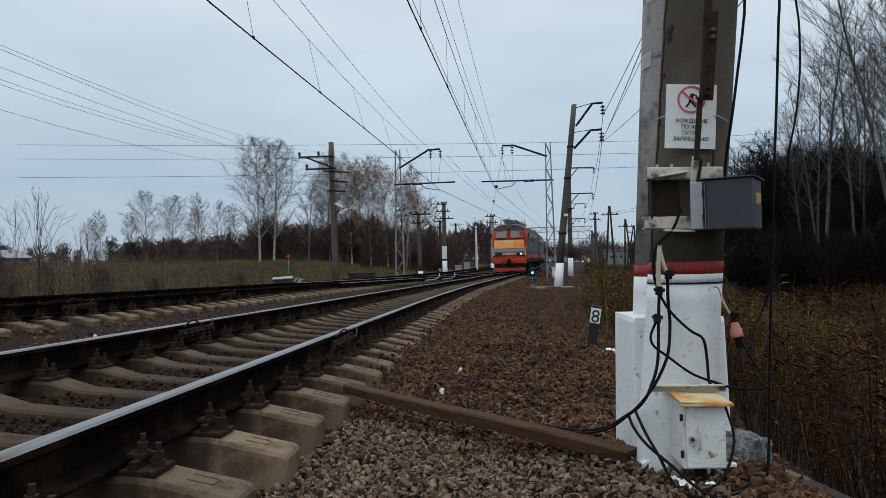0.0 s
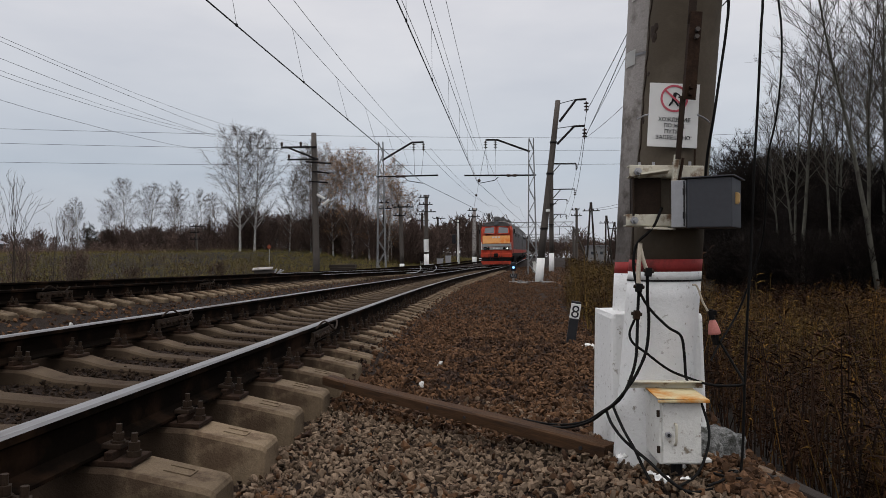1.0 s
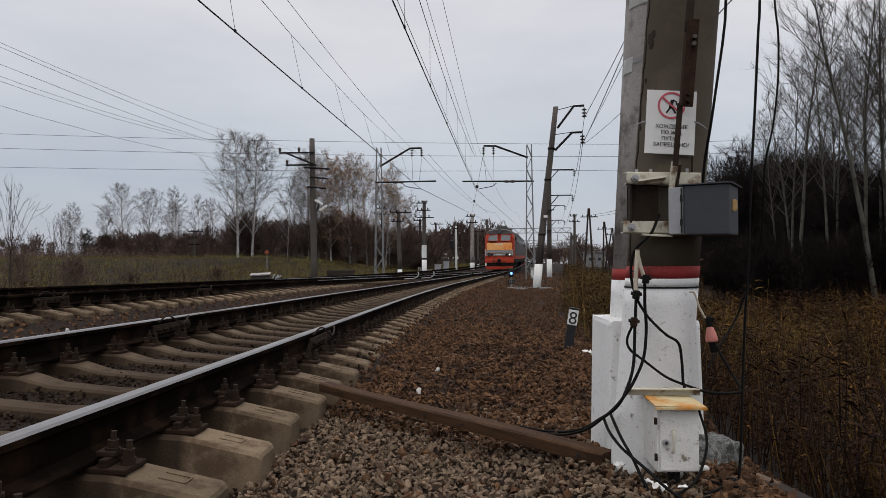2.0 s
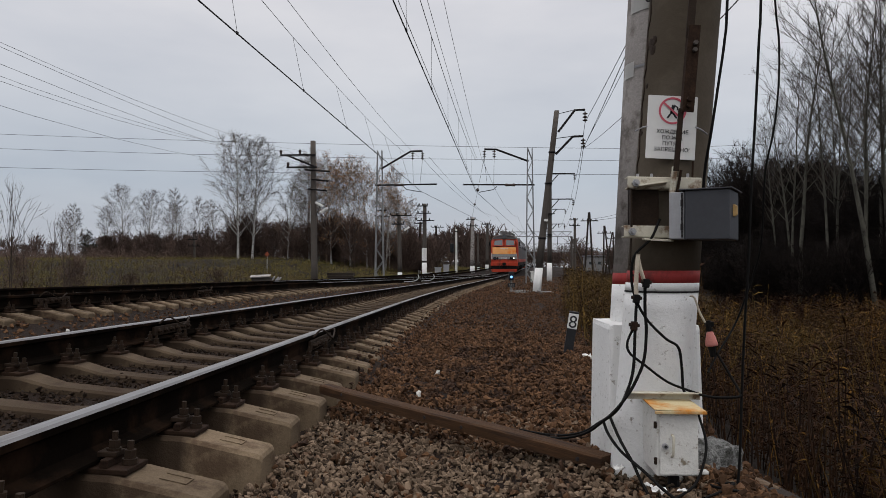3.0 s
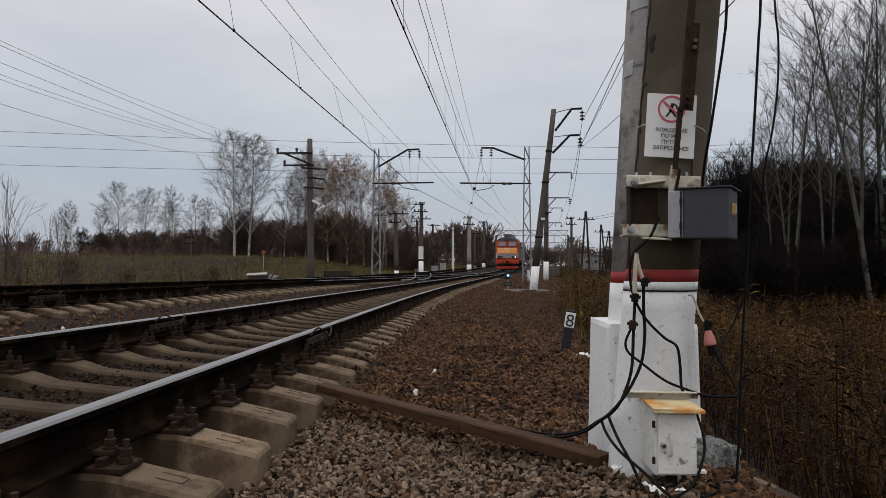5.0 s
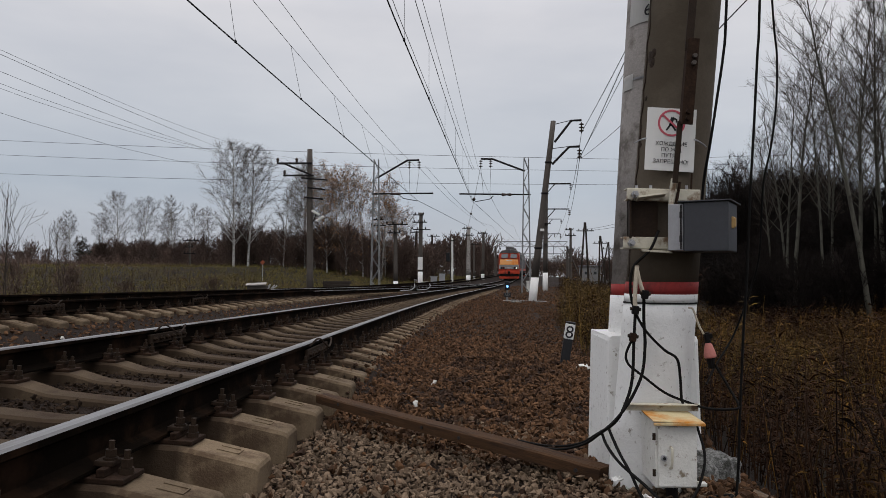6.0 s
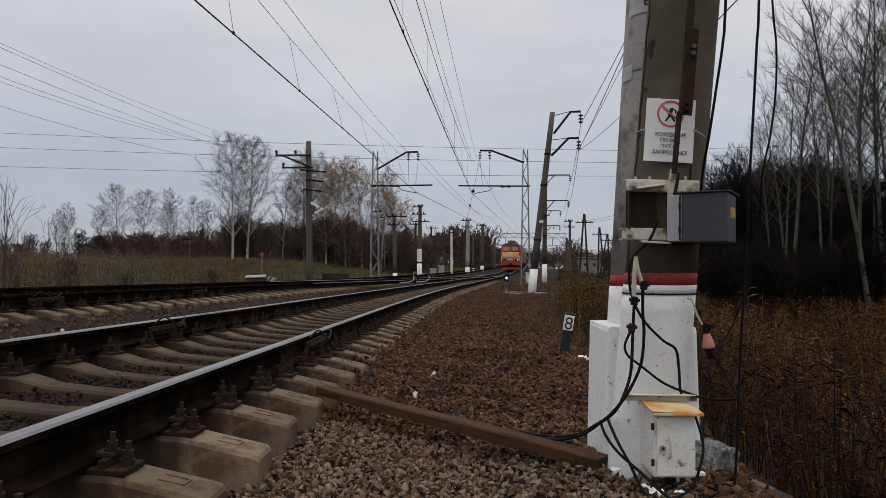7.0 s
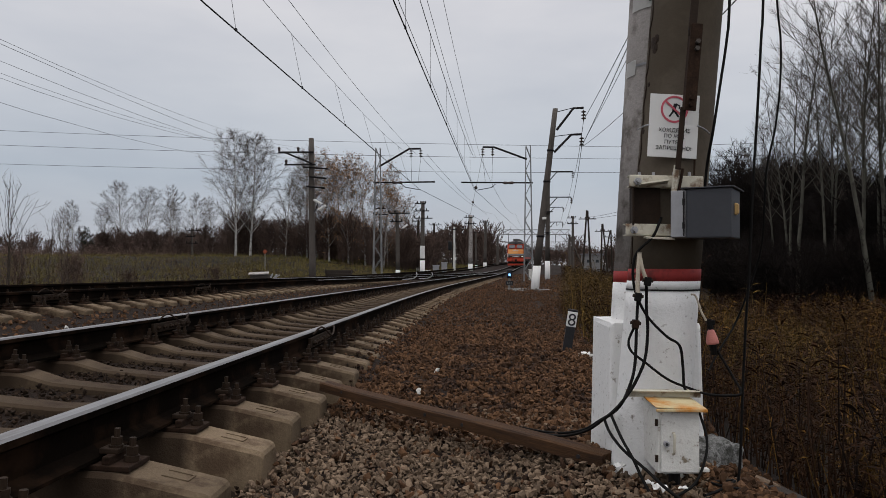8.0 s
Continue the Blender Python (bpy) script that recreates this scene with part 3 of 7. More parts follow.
def track(name, line, label, ys, bright, detail_to):
    t = thing(name, pose(0, 0, 0), label, "railway track", kind="structure")
    for side in (-1, 1):
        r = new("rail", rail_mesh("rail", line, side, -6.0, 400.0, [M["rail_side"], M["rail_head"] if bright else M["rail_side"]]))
        r.parent = t
        tagged(r, "rusty steel rail with a polished head" if bright else "dull brown steel rail")
    sm, fm = SLEEPER, FASTENER
    centre = LINE_1 if line == 1 else LINE_2
    rng = random.Random(line)
    for y in ys:
        s = new("sleeper", sm)
        s.parent = t
        turn, rise = heading(y)
        o = place(line, centre, y, rng.uniform(-0.006, 0.006))
        s.matrix_basis = pose(o.x + rng.uniform(-0.02, 0.02), y + rng.uniform(-0.012, 0.012), o.z, rise, math.degrees(TILT_1 if line == 1 else TILT_2), turn + rng.uniform(-0.8, 0.8))
        if y < detail_to:
            for side in (-1, 1):
                f = new("fastener", fm)
                f.parent = s
                f.matrix_basis = pose(side * HALF, rng.uniform(-0.01, 0.01), 0.0)
    return t


SLEEPER, FASTENER = sleeper_mesh(), fastener_mesh()
TRACK_1 = track("track_1", 1, "railway track with concrete sleepers and polished rails", [2.42 + 0.594 * k for k in range(-13, 95)], True, 26)
TRACK_2 = track("track_2", 2, "second railway track with dull rails on concrete sleepers", [2.2 + 0.56 * k for k in range(-14, 100)], False, 16)


def crossover():
    """The rails that lead from one track across to the other."""
    t = thing("crossover_track", pose(0, 0, 0), "crossover rails linking the two tracks", "railway track", kind="structure")
    for side in (-1, 1):
        def path(y, side=side):
            k = step(20, 74, y)
            xc = LINE_2 + side * HALF + (LINE_1 - LINE_2) * k
            z = (1 - k) * bed(2, xc) + k * bed(1, xc)
            return Vector((xc + float(bend(y)), y, z + float(sag(y)) + 0.2))
        r = new("rail", rail_mesh("crossover_rail", 1, side, 24.0, 70.0, [M["rail_side"], M["rail_head"]], 0.012, path))
        r.parent = t
    bm = bmesh.new()
    for y, dx in ((33, 0.2), (36, 0.5)):
        o = place(1, LINE_1 - 1.6 + dx, y)
        tube(bm, smooth_line([(o.x - 0.7, y, o.z + 0.22), (o.x - 0.2, y, o.z + 0.26), (o.x + 0.0, y, o.z + 0.42), (o.x - 0.05, y + 0.3, o.z + 0.55)]), 0.022, 6)
    part("heater_pipe", bm, M["galv"], t, "curved pale pipe over the rails")


crossover()


def fishplate(line, y, side):
    o = place(line, (LINE_1 if line == 1 else LINE_2) + side * HALF, y, 0.205)
    t = thing("rail_joint", pose(o.x, y, o.z), "bolted rail joint with looped bond wire", "rail joint")
    bm = bmesh.new()
    for s in (-1, 1):
        box(bm, (s * 0.032, 0, -0.095), (0.028, 0.8, 0.085), 0.006)
    part("fishplate", bm, M["oily"], t)
    for k in range(6):
        bm = bmesh.new()
        rod(bm, (0.03, -0.32 + 0.128 * k, -0.095), (0.085, -0.32 + 0.128 * k, -0.095), 0.013, n=6)
        rod(bm, (0.048, -0.32 + 0.128 * k, -0.095), (0.07, -0.32 + 0.128 * k, -0.095), 0.024, n=6)
        part("bolt", bm, M["oily"], t)
    bm = bmesh.new()
    tube(bm, smooth_line([(0.04, -0.3, -0.03), (0.1, -0.22, 0.03), (0.14, 0, -0.06), (0.12, 0.2, 0.0), (0.04, 0.3, -0.03)]), 0.008, 6)
    part("bond_wire", bm, M["oily"], t)


fishplate(1, 6.1, 1)
fishplate(1, 6.6, -1)
fishplate(2, 9.3, 1)
fishplate(2, 14.6, 1)


# ---- the near post: leaning concrete column before an older mast ----
def mast_column(bm, z0, z1, c0, c1, r0, r1, n=32, mi=0, rings=14):
    """A leaning round column between two heights; c0 and c1 are its middles (x, y)."""
    prof = []
    for k in range(rings + 1):
        t = k / rings
        c = Vector((c0[0] + (c1[0] - c0[0]) * t, c0[1] + (c1[1] - c0[1]) * t, z0 + (z1 - z0) * t))
        r = r0 + (r1 - r0) * t
        prof.append([bm.verts.new(c + Vector((r * math.cos(2 * math.pi * i / n), r * math.sin(2 * math.pi * i / n), 0))) for i in range(n)])
    for a, b in zip(prof, prof[1:]):
        for i in range(n):
            bm.faces.new((a[i], a[(i + 1) % n], b[(i + 1) % n], b[i])).material_index = mi
    bm.faces.new(prof[0][::-1]).material_index = mi
    bm.faces.new(prof[-1]).material_index = mi


def axis_front(z):
    return 0.720 + 0.0905 * z, 2.85


def axis_back(z):
    return 0.787 + 0.0575 * z, 3.22


def text_mesh(s, size, align="CENTER"):
    cu = bpy.data.curves.new("lettering", "FONT")
    cu.body, cu.size, cu.align_x, cu.extrude, cu.space_line = s, size, align, 0.0006, 0.95
    ob = bpy.data.objects.new("lettering", cu)
    scene.collection.objects.link(ob)
    me = bpy.data.meshes.new_from_object(ob.evaluated_get(bpy.context.evaluated_depsgraph_get()))
    bpy.data.objects.remove(ob)
    me.materials.clear()
    me.materials.append(M["ink"])
    return me


def lettering(name, s, size, parent, m):
    ob = new(name, text_mesh(s, size))
    ob.parent = parent
    ob.matrix_basis = m
    return ob


def near_post():
    t = thing("mast_foundation_post", pose(0, 0, 0), "leaning round concrete post, white-painted foot with red band", "concrete post")
    bm = bmesh.new()
    mast_column(bm, 0.66, 3.2, axis_front(0.66), axis_front(3.2), 0.143, 0.143)
    part("shaft", bm, M["mast_dark"], t, "dark brown concrete shaft", smooth=True)
    bm = bmesh.new()
    mast_column(bm, 0.630, 0.680, axis_front(0.630), axis_front(0.680), 0.1455, 0.1452, rings=2)
    part("red_band", bm, M["red"], t, "painted red band", smooth=True)
    bm = bmesh.new()
    mast_column(bm, 0.597, 0.631, axis_front(0.597), axis_front(0.631), 0.1462, 0.1458, rings=2)
    part("collar", bm, M["white"], t, smooth=True)
    bm = bmesh.new()
    mast_column(bm, -0.40, 0.594, axis_front(-0.40), axis_front(0.594), 0.148, 0.1455)
    part("white_foot", bm, M["white"], t, "chipped white-painted foot", smooth=True)
    bm = bmesh.new()
    mast_column(bm, 0.592, 0.5985, axis_front(0.592), axis_front(0.5985), 0.148, 0.148, rings=1)
    part("band_wire", bm, M["iron_dark"], t)

    # dark tube draws the crack and its gap shadow down the left edge
    r = random.Random(6)
    bm = bmesh.new()
    pts = []
    for k in range(34):
        z = 0.70 + 1.35 * k / 33
        c = axis_front(z)
        a = radians(186 + r.uniform(-5, 5))
        pts.append((c[0] + 0.1435 * math.cos(a), c[1] + 0.1435 * math.sin(a), z))
    tube(bm, pts, 0.0042, 5)
    part("broken_seam", bm, M["oily"], t, "dark seam down the shaft, its gap shadow drawn as a tube")
    for z, a0, s in ((1.605, 200, 0.020), (1.58, 204, 0.016), (1.62, 207, 0.014), (1.44, 196, 0.008), (0.655, 203, 0.009), (1.25, 190, 0.010)):
        c = axis_front(z)
        bm = bmesh.new()
        bmesh.ops.create_icosphere(bm, subdivisions=2, radius=1.0)
        for v in bm.verts:
            v.co = Vector((v.co.x * 0.003, v.co.y * s, v.co.z * s * 1.5)) * (1 + 0.5 * noise.noise(v.co * 2.3 + Vector((z * 9, 0, 0))))
        a = radians(a0)
        part("moss_patch", bm, M["oily"], t, "dark moss in a chipped patch", at=pose(c[0] + 0.1425 * math.cos(a), c[1] + 0.1425 * math.sin(a), z, 0, 0, a0))


near_post()


def near_mast():
    t = thing("catenary_mast", pose(0, 0, 0), "pale round concrete catenary mast with painted white foot", "catenary mast", "catenary masts")
    bm = bmesh.new()
    mast_column(bm, 0.66, 9.6, axis_back(0.66), axis_back(9.6), 0.172, 0.13)
    part("shaft", bm, M["mast_light"], t, smooth=True)
    bm = bmesh.new()
    mast_column(bm, 0.615, 0.668, axis_back(0.615), axis_back(0.668), 0.1735, 0.1732, rings=1)
    part("red_band", bm, M["red"], t, smooth=True)
    bm = bmesh.new()
    mast_column(bm, -0.4, 0.616, axis_back(-0.4), axis_back(0.616), 0.178, 0.174)
    part("white_foot", bm, M["white"], t, smooth=True)
    # number plate and tape label, curved on the shaft
    def plate(name, za, zb, a0, a1, mat):
        bm = bmesh.new()
        n = 8
        for r_off in (0.0035,):
            rows = []
            for z in (za, zb):
                c = axis_back(z)
                r = 0.172 - 0.042 * (z - 0.66) / 8.94 + r_off
                rows.append([bm.verts.new((c[0] + r * math.cos(radians(a0 + (a1 - a0) * k / n)), c[1] + r * math.sin(radians(a0 + (a1 - a0) * k / n)), z)) for k in range(n + 1)])
            for k in range(n):
                bm.faces.new((rows[0][k], rows[0][k + 1], rows[1][k + 1], rows[1][k]))
        g = bmesh.ops.solidify(bm, geom=bm.faces[:], thickness=0.003)
        return part(name, bm, mat, t)
    plate("number_plate", 1.87, 2.06, 196, 254, M["sign_white"])
    plate("tape_label", 1.57, 1.64, 186, 212, M["sign_white"])
    plate("tape_strip", 1.607, 1.618, 212, 250, M["galv"])
    c = axis_back(1.915)
    a = radians(233)
    m = Matrix.Translation((c[0] + 0.175 * math.cos(a), c[1] + 0.175 * math.sin(a), 1.895)) @ pose(0, 0, 0, 90, 0, -37)
    lettering("number", "6", 0.075, t, m)


near_mast()


def foundation():
    bm = bmesh.new()
    vs = box(bm, (0.775, 3.18, 0.02), (0.42, 0.46, 0.85), 0.02, taper=0.93)
    r = random.Random(4)
    for v in bm.verts:
        v.co += Vector((r.uniform(-1, 1), r.uniform(-1, 1), r.uniform(-1, 1))) * 0.004
    t = solo("foundation_block", bm, M["white"], "white-painted concrete foundation block with rounded corners", "foundation block")


foundation()


def sign():
    t = thing("warning_sign", pose(0.777, 2.692, 1.243, 0, 3.6, 0), "white metal sign with red prohibition ring and black words", "sign")
    bm = bmesh.new()
    box(bm, (0, 0, 0), (0.192, 0.004, 0.25), 0.0012)
    part("plate", bm, M["sign_white"], t)
    bm = bmesh.new()
    n, r0, r1 = 48, 0.0455, 0.0535
    ring = lambda r, y: [bm.verts.new((r * math.cos(2 * math.pi * k / n), y, 0.066 + r * math.sin(2 * math.pi * k / n))) for k in range(n)]
    a, b, c, d = ring(r0, -0.002), ring(r1, -0.002), ring(r0, -0.0035), ring(r1, -0.0035)
    for k in range(n):
        j = (k + 1) % n
        bm.faces.new((c[k], c[j], d[j], d[k]))
        bm.faces.new((b[k], d[k], d[j], b[j]))
        bm.faces.new((a[k], a[j], c[j], c[k]))
    part("ring", bm, M["sign_red"], t)
    bm = bmesh.new()
    box(bm, (0, -0.0042, 0.066), (0.093, 0.0012, 0.0075), turn=pose(0, 0, 0, 0, 40, 0).to_3x3())
    part("slash", bm, M["sign_red"], t)
    bm = bmesh.new()
    rodc = lambda x0, z0, x1, z1, w: box(bm, ((x0 + x1) / 2, -0.003, (z0 + z1) / 2), (math.hypot(x1 - x0, z1 - z0) + w * 0.6, 0.0012, w), turn=pose(0, 0, 0, 0, -math.degrees(math.atan2(z1 - z0, x1 - x0)), 0).to_3x3())
    for q in ((0.002, 0.084, -0.003, 0.060, 0.013), (-0.003, 0.060, -0.018, 0.038, 0.007), (0.0, 0.060, 0.016, 0.038, 0.007), (0.004, 0.088, 0.019, 0.080, 0.005), (0.019, 0.080, 0.018, 0.070, 0.005)):
        rodc(*q)
    part("pictogram", bm, M["ink"], t, "black pictogram strokes")
    for k, s in enumerate(("ХОЖДЕНИЕ", "ПО Ж/Д", "ПУТЯМ", "ЗАПРЕЩЕНО!")):
        lettering("word_line", s, 0.0212, t, pose(0.004, -0.0032, -0.024 - 0.0235 * k, 90, 0, 0))
    bm = bmesh.new()
    tube(bm, smooth_line([(-0.094, -0.002, 0.0), (-0.112, 0.01, -0.004), (-0.125, 0.06, -0.008)]), 0.003, 6)
    part("tie_wire", bm, M["galv"], t)
    bm = bmesh.new()
    tube(bm, smooth_line([(0.090, -0.004, 0.006), (0.11, 0.0, 0.0), (0.128, 0.01, -0.006), (0.15, 0.03, -0.014)]), 0.003, 6)
    part("tie_wire", bm, M["galv"], t)


sign()


def rusty_bar():
    t = thing("rusty_iron_bar", pose(0, 0, 0), "rusty bolted angle-iron bar hanging down the post", "iron bar")
    p = lambda z: 0.766 + (z - 1.0) * 0.0906
    bm = bmesh.new()
    turn = pose(0, 0, 0, 0, 5.2, 0).to_3x3()
    box(bm, (p(2.02) + 0.008, 2.612, 2.02), (0.03, 0.008, 0.90), 0.002, turn)
    box(bm, (p(2.44) + 0.008, 2.70, 2.44), (0.05, 0.19, 0.05), 0.004)
    part("flat_bar", bm, M["oily"], t)
    bm = bmesh.new()
    box(bm, (p(1.16), 2.612, 1.18), (0.021, 0.008, 0.24), 0.002, turn)
    part("flat_bar", bm, M["oily"], t)
    bm = bmesh.new()
    box(bm, (p(1.45) + 0.022, 2.60, 1.45), (0.042, 0.008, 0.335), 0.002, turn)
    box(bm, (p(1.45) + 0.003, 2.615, 1.45), (0.008, 0.035, 0.335), 0.002, turn)
    part("angle_iron", bm, M["rust"], t, "rust-eaten angle iron")
    for z, dx in ((1.545, 0.026), (1.518, 0.025), (1.33, 0.02), (1.305, 0.02)):
        bm = bmesh.new()
        rod(bm, (p(z) + dx, 2.60, z), (p(z) + dx, 2.580, z), 0.009, n=6)
        part("bolt", bm, M["mast_far"] if z > 1.4 else M["rust"], t)
    bm = bmesh.new()
    rod(bm, (p(1.08), 2.64, 1.08), (p(0.98) - 0.002, 2.64, 0.98), 0.011, n=8)
    part("pale_pipe", bm, M["cream"], t, "cream-painted stub pipe")
    bm = bmesh.new()
    rod(bm, (p(1.07) + 0.03, 2.66, 1.07), (p(0.98) + 0.022, 2.66, 0.98), 0.006, n=6)
    rod(bm, (p(1.11) + 0.085, 2.70, 1.11), (p(0.98) + 0.085, 2.68, 0.98), 0.004, n=6)
    part("rust_rod", bm, M["rust"], t)


rusty_bar()


def clamp_frame():
    t = thing("mounting_bracket", pose(0, 0, 0), "two cream-painted channel clamps bolted across the post", "bracket")
    for z, x0, x1, tilt in ((1.022, 0.600, 0.885, 1.5), (0.832, 0.585, 0.80, 1.0)):
        bm = bmesh.new()
        c = ((x0 + x1) / 2, 2.675, z)
        turn = pose(0, 0, 0, 0, tilt, 0).to_3x3()
        box(bm, c, (x1 - x0, 0.008, 0.042), 0.002, turn)
        box(bm, (c[0], 2.70, z + 0.021), (x1 - x0, 0.05, 0.006), 0.002, turn)
        box(bm, (c[0], 2.70, z - 0.021), (x1 - x0, 0.05, 0.006), 0.002, turn)
        part("channel", bm, M["cream"], t)
        bm = bmesh.new()
        rod(bm, (x0 + 0.03, 2.69, z), (x0 + 0.03, 2.635, z), 0.008, n=8)
        rod(bm, (x0 + 0.03, 2.672, z), (x0 + 0.03, 2.655, z), 0.015, n=6)
        part("bolt", bm, M["galv"], t)
    bm = bmesh.new()
    box(bm, (0.69, 2.66, 1.012), (0.11, 0.05, 0.008), 0.002, pose(0, 0, 0, -12, -8, 0).to_3x3())
    part("shelf_strip", bm, M["cream"], t)
    bm = bmesh.new()
    box(bm, (0.71, 2.66, 0.80), (0.11, 0.05, 0.008), 0.002, pose(0, 0, 0, 5, 3, 0).to_3x3())
    part("shelf_strip", bm, M["cream"], t)
    for x in (0.645, 0.70, 0.78, 0.84):
        bm = bmesh.new()
        rod(bm, (x, 2.70, 1.0), (x, 2.70, 1.062), 0.006, n=6)
        part("stud", bm, M["galv"], t)

    # dark plates added between the clamps to stand in for the recess's shadow
    bm = bmesh.new()
    box(bm, (0.668, 2.706, 0.925), (0.118, 0.02, 0.15), 0.004)
    part("back_plate", bm, M["oily"], t, "dark plate standing in for the recess shade")
    bm = bmesh.new()
    box(bm, (0.613, 2.69, 0.925), (0.008, 0.05, 0.15), 0.002)
    part("side_plate", bm, M["oily"], t)


clamp_frame()


def grey_cabinet():
    t = thing("junction_box", pose(0.74, 2.62, 0.80, 0, 0.5, -30), "dark grey steel junction box with amber latch on the post", "junction box")
    bm = bmesh.new()
    box(bm, (0.03, 0.09, 0.09), (0.055, 0.18, 0.178), 0.003)
    part("back_frame", bm, M["galv"], t, "bare zinc edge frame")
    bm = bmesh.new()
    box(bm, (0.140, 0.09, 0.09), (0.16, 0.185, 0.184), 0.005)
    part("door", bm, M["grey_box"], t)
    bm = bmesh.new()
    box(bm, (0.052, -0.004, 0.09), (0.006, 0.004, 0.17), 0.001)
    for z in (0.045, 0.135):
        rod(bm, (0.052, -0.007, z - 0.012), (0.052, -0.007, z + 0.012), 0.005, n=8)
    part("hinge", bm, M["iron_dark"], t)
    bm = bmesh.new()
    box(bm, (0.224, 0.075, 0.107), (0.010, 0.028, 0.044), 0.003)
    box(bm, (0.231, 0.068, 0.107), (0.008, 0.015, 0.036), 0.003)
    part("latch", bm, M["amber"], t, "amber plastic latch")
    bm = bmesh.new()
    box(bm, (0.135, 0.10, 0.186), (0.19, 0.22, 0.005), 0.002)
    part("rain_cover", bm, M["grey_box"], t)


grey_cabinet()


def white_cabinet():
    t = thing("cable_cabinet", pose(0, 0, 0), "small white-painted steel cable box with rust-stained lid", "cable box")
    x0, x1, y0, y1, z0, z1 = 0.662, 0.812, 2.52, 2.77, -0.066, 0.172
    bm = bmesh.new()
    box(bm, ((x0 + x1) / 2, (y0 + y1) / 2, (z0 + z1) / 2), (x1 - x0, y1 - y0, z1 - z0), 0.004)
    part("body", bm, M["white_worn"], t)
    bm = bmesh.new()
    box(bm, ((x0 + x1) / 2 + 0.004, y0 - 0.005, (z0 + z1) / 2 - 0.004), (x1 - x0 - 0.012, 0.008, z1 - z0 - 0.022), 0.003)
    d = part("door", bm, M["white_worn"], t)
    bm = bmesh.new()
    tube(bm, smooth_line([(0.716, 2.508, 0.085), (0.716, 2.492, 0.075), (0.714, 2.492, 0.02), (0.714, 2.508, 0.008)]), 0.005, 8)
    part("handle", bm, M["cream"], d, "white-painted bar handle")
    bm = bmesh.new()
    rod(bm, (0.690, 2.512, 0.045), (0.690, 2.497, 0.045), 0.0105, n=14)
    part("lock", bm, M["galv"], d)
    bm = bmesh.new()
    rod(bm, (0.690, 2.4985, 0.045), (0.690, 2.4965, 0.045), 0.006, n=10)
    part("keyhole", bm, M["ink"], d)
    bm = bmesh.new()
    box(bm, ((x0 + x1) / 2 + 0.004, 2.625, 0.180), (x1 - x0 + 0.035, 0.27, 0.005), 0.002, pose(0, 0, 0, 1.5, 2, 0).to_3x3())
    box(bm, ((x0 + x1) / 2 + 0.004, 2.486, 0.170), (x1 - x0 + 0.035, 0.005, 0.010), 0.002)
    part("lid", bm, M["lid"], t, "yellowed lid with orange rust stain")
    bm = bmesh.new()
    box(bm, (0.724, 2.668, 0.197), (0.285, 0.008, 0.026), 0.002)
    box(bm, (0.724, 2.655, 0.211), (0.285, 0.035, 0.005), 0.002)
    part("strap_rail", bm, M["cream"], t, "cream flat iron strap")
    bm = bmesh.new()
    box(bm, (0.83, 2.53, -0.052), (0.035, 0.03, 0.012), 0.003)
    part("foot_tab", bm, M["white_worn"], t)
    bm = bmesh.new()
    rod(bm, (0.745, 2.6, -0.26), (0.745, 2.6, -0.06), 0.022, n=10)
    part("stand_pipe", bm, M["iron_dark"], t)
    for z in (-0.01, 0.12):
        bm = bmesh.new()
        rod(bm, (0.657, 2.514, z - 0.012), (0.657, 2.514, z + 0.012), 0.006, n=8)
        part("hinge", bm, M["oily"], d)


white_cabinet()


def cable(name, label, pts, r=0.0085, mat="black_rubber", category="cable"):
    bm = bmesh.new()
    tube(bm, smooth_line(pts, 8), r, 8)
    return solo(name, bm, M[mat], label, category, smooth=True)


cable("junction_cable", "black rubber cable looping from the junction box", [(0.719, 2.66, 0.88), (0.681, 2.64, 0.805), (0.624, 2.655, 0.744), (0.609, 2.66, 0.679), (0.613, 2.66, 0.614), (0.632, 2.655, 0.55), (0.673, 2.66, 0.484), (0.737, 2.66, 0.419), (0.785, 2.66, 0.385), (0.8, 2.67, 0.312), (0.804, 2.67, 0.235), (0.809, 2.66, 0.207)], 0.0054)
cable("ground_cable", "thick black cable running down to the ballast", [(0.661, 2.66, 0.636), (0.66, 2.66, 0.528), (0.664, 2.66, 0.441), (0.648, 2.64, 0.334), (0.609, 2.63, 0.247), (0.562, 2.62, 0.181), (0.548, 2.8, 0.09), (0.535, 2.98, 0.02), (0.50, 3.16, -0.06), (0.44, 3.38, -0.13), (0.355, 3.52, -0.16), (0.24, 3.68, -0.175)], 0.0061)
cable("ground_cable", "thick black cable running down to the ballast", [(0.628, 2.66, 0.57), (0.617, 2.64, 0.463), (0.605, 2.62, 0.315), (0.579, 2.6, 0.234), (0.541, 2.6, 0.159), (0.52, 2.82, 0.06), (0.49, 3.05, -0.04), (0.42, 3.28, -0.12), (0.33, 3.46, -0.155), (0.20, 3.62, -0.17), (0.12, 3.70, -0.175)], 0.0061)
cable("plug_cable", "black cable led round the post to a pink plug", [(0.612, 2.66, 0.453), (0.591, 2.66, 0.401), (0.599, 2.65, 0.362), (0.651, 2.65, 0.32), (0.738, 2.66, 0.255), (0.821, 2.67, 0.22), (0.882, 2.62, 0.205), (0.959, 2.6, 0.205), (0.996, 2.6, 0.216), (0.988, 2.65, 0.26), (0.94, 2.69, 0.362)], 0.0050)
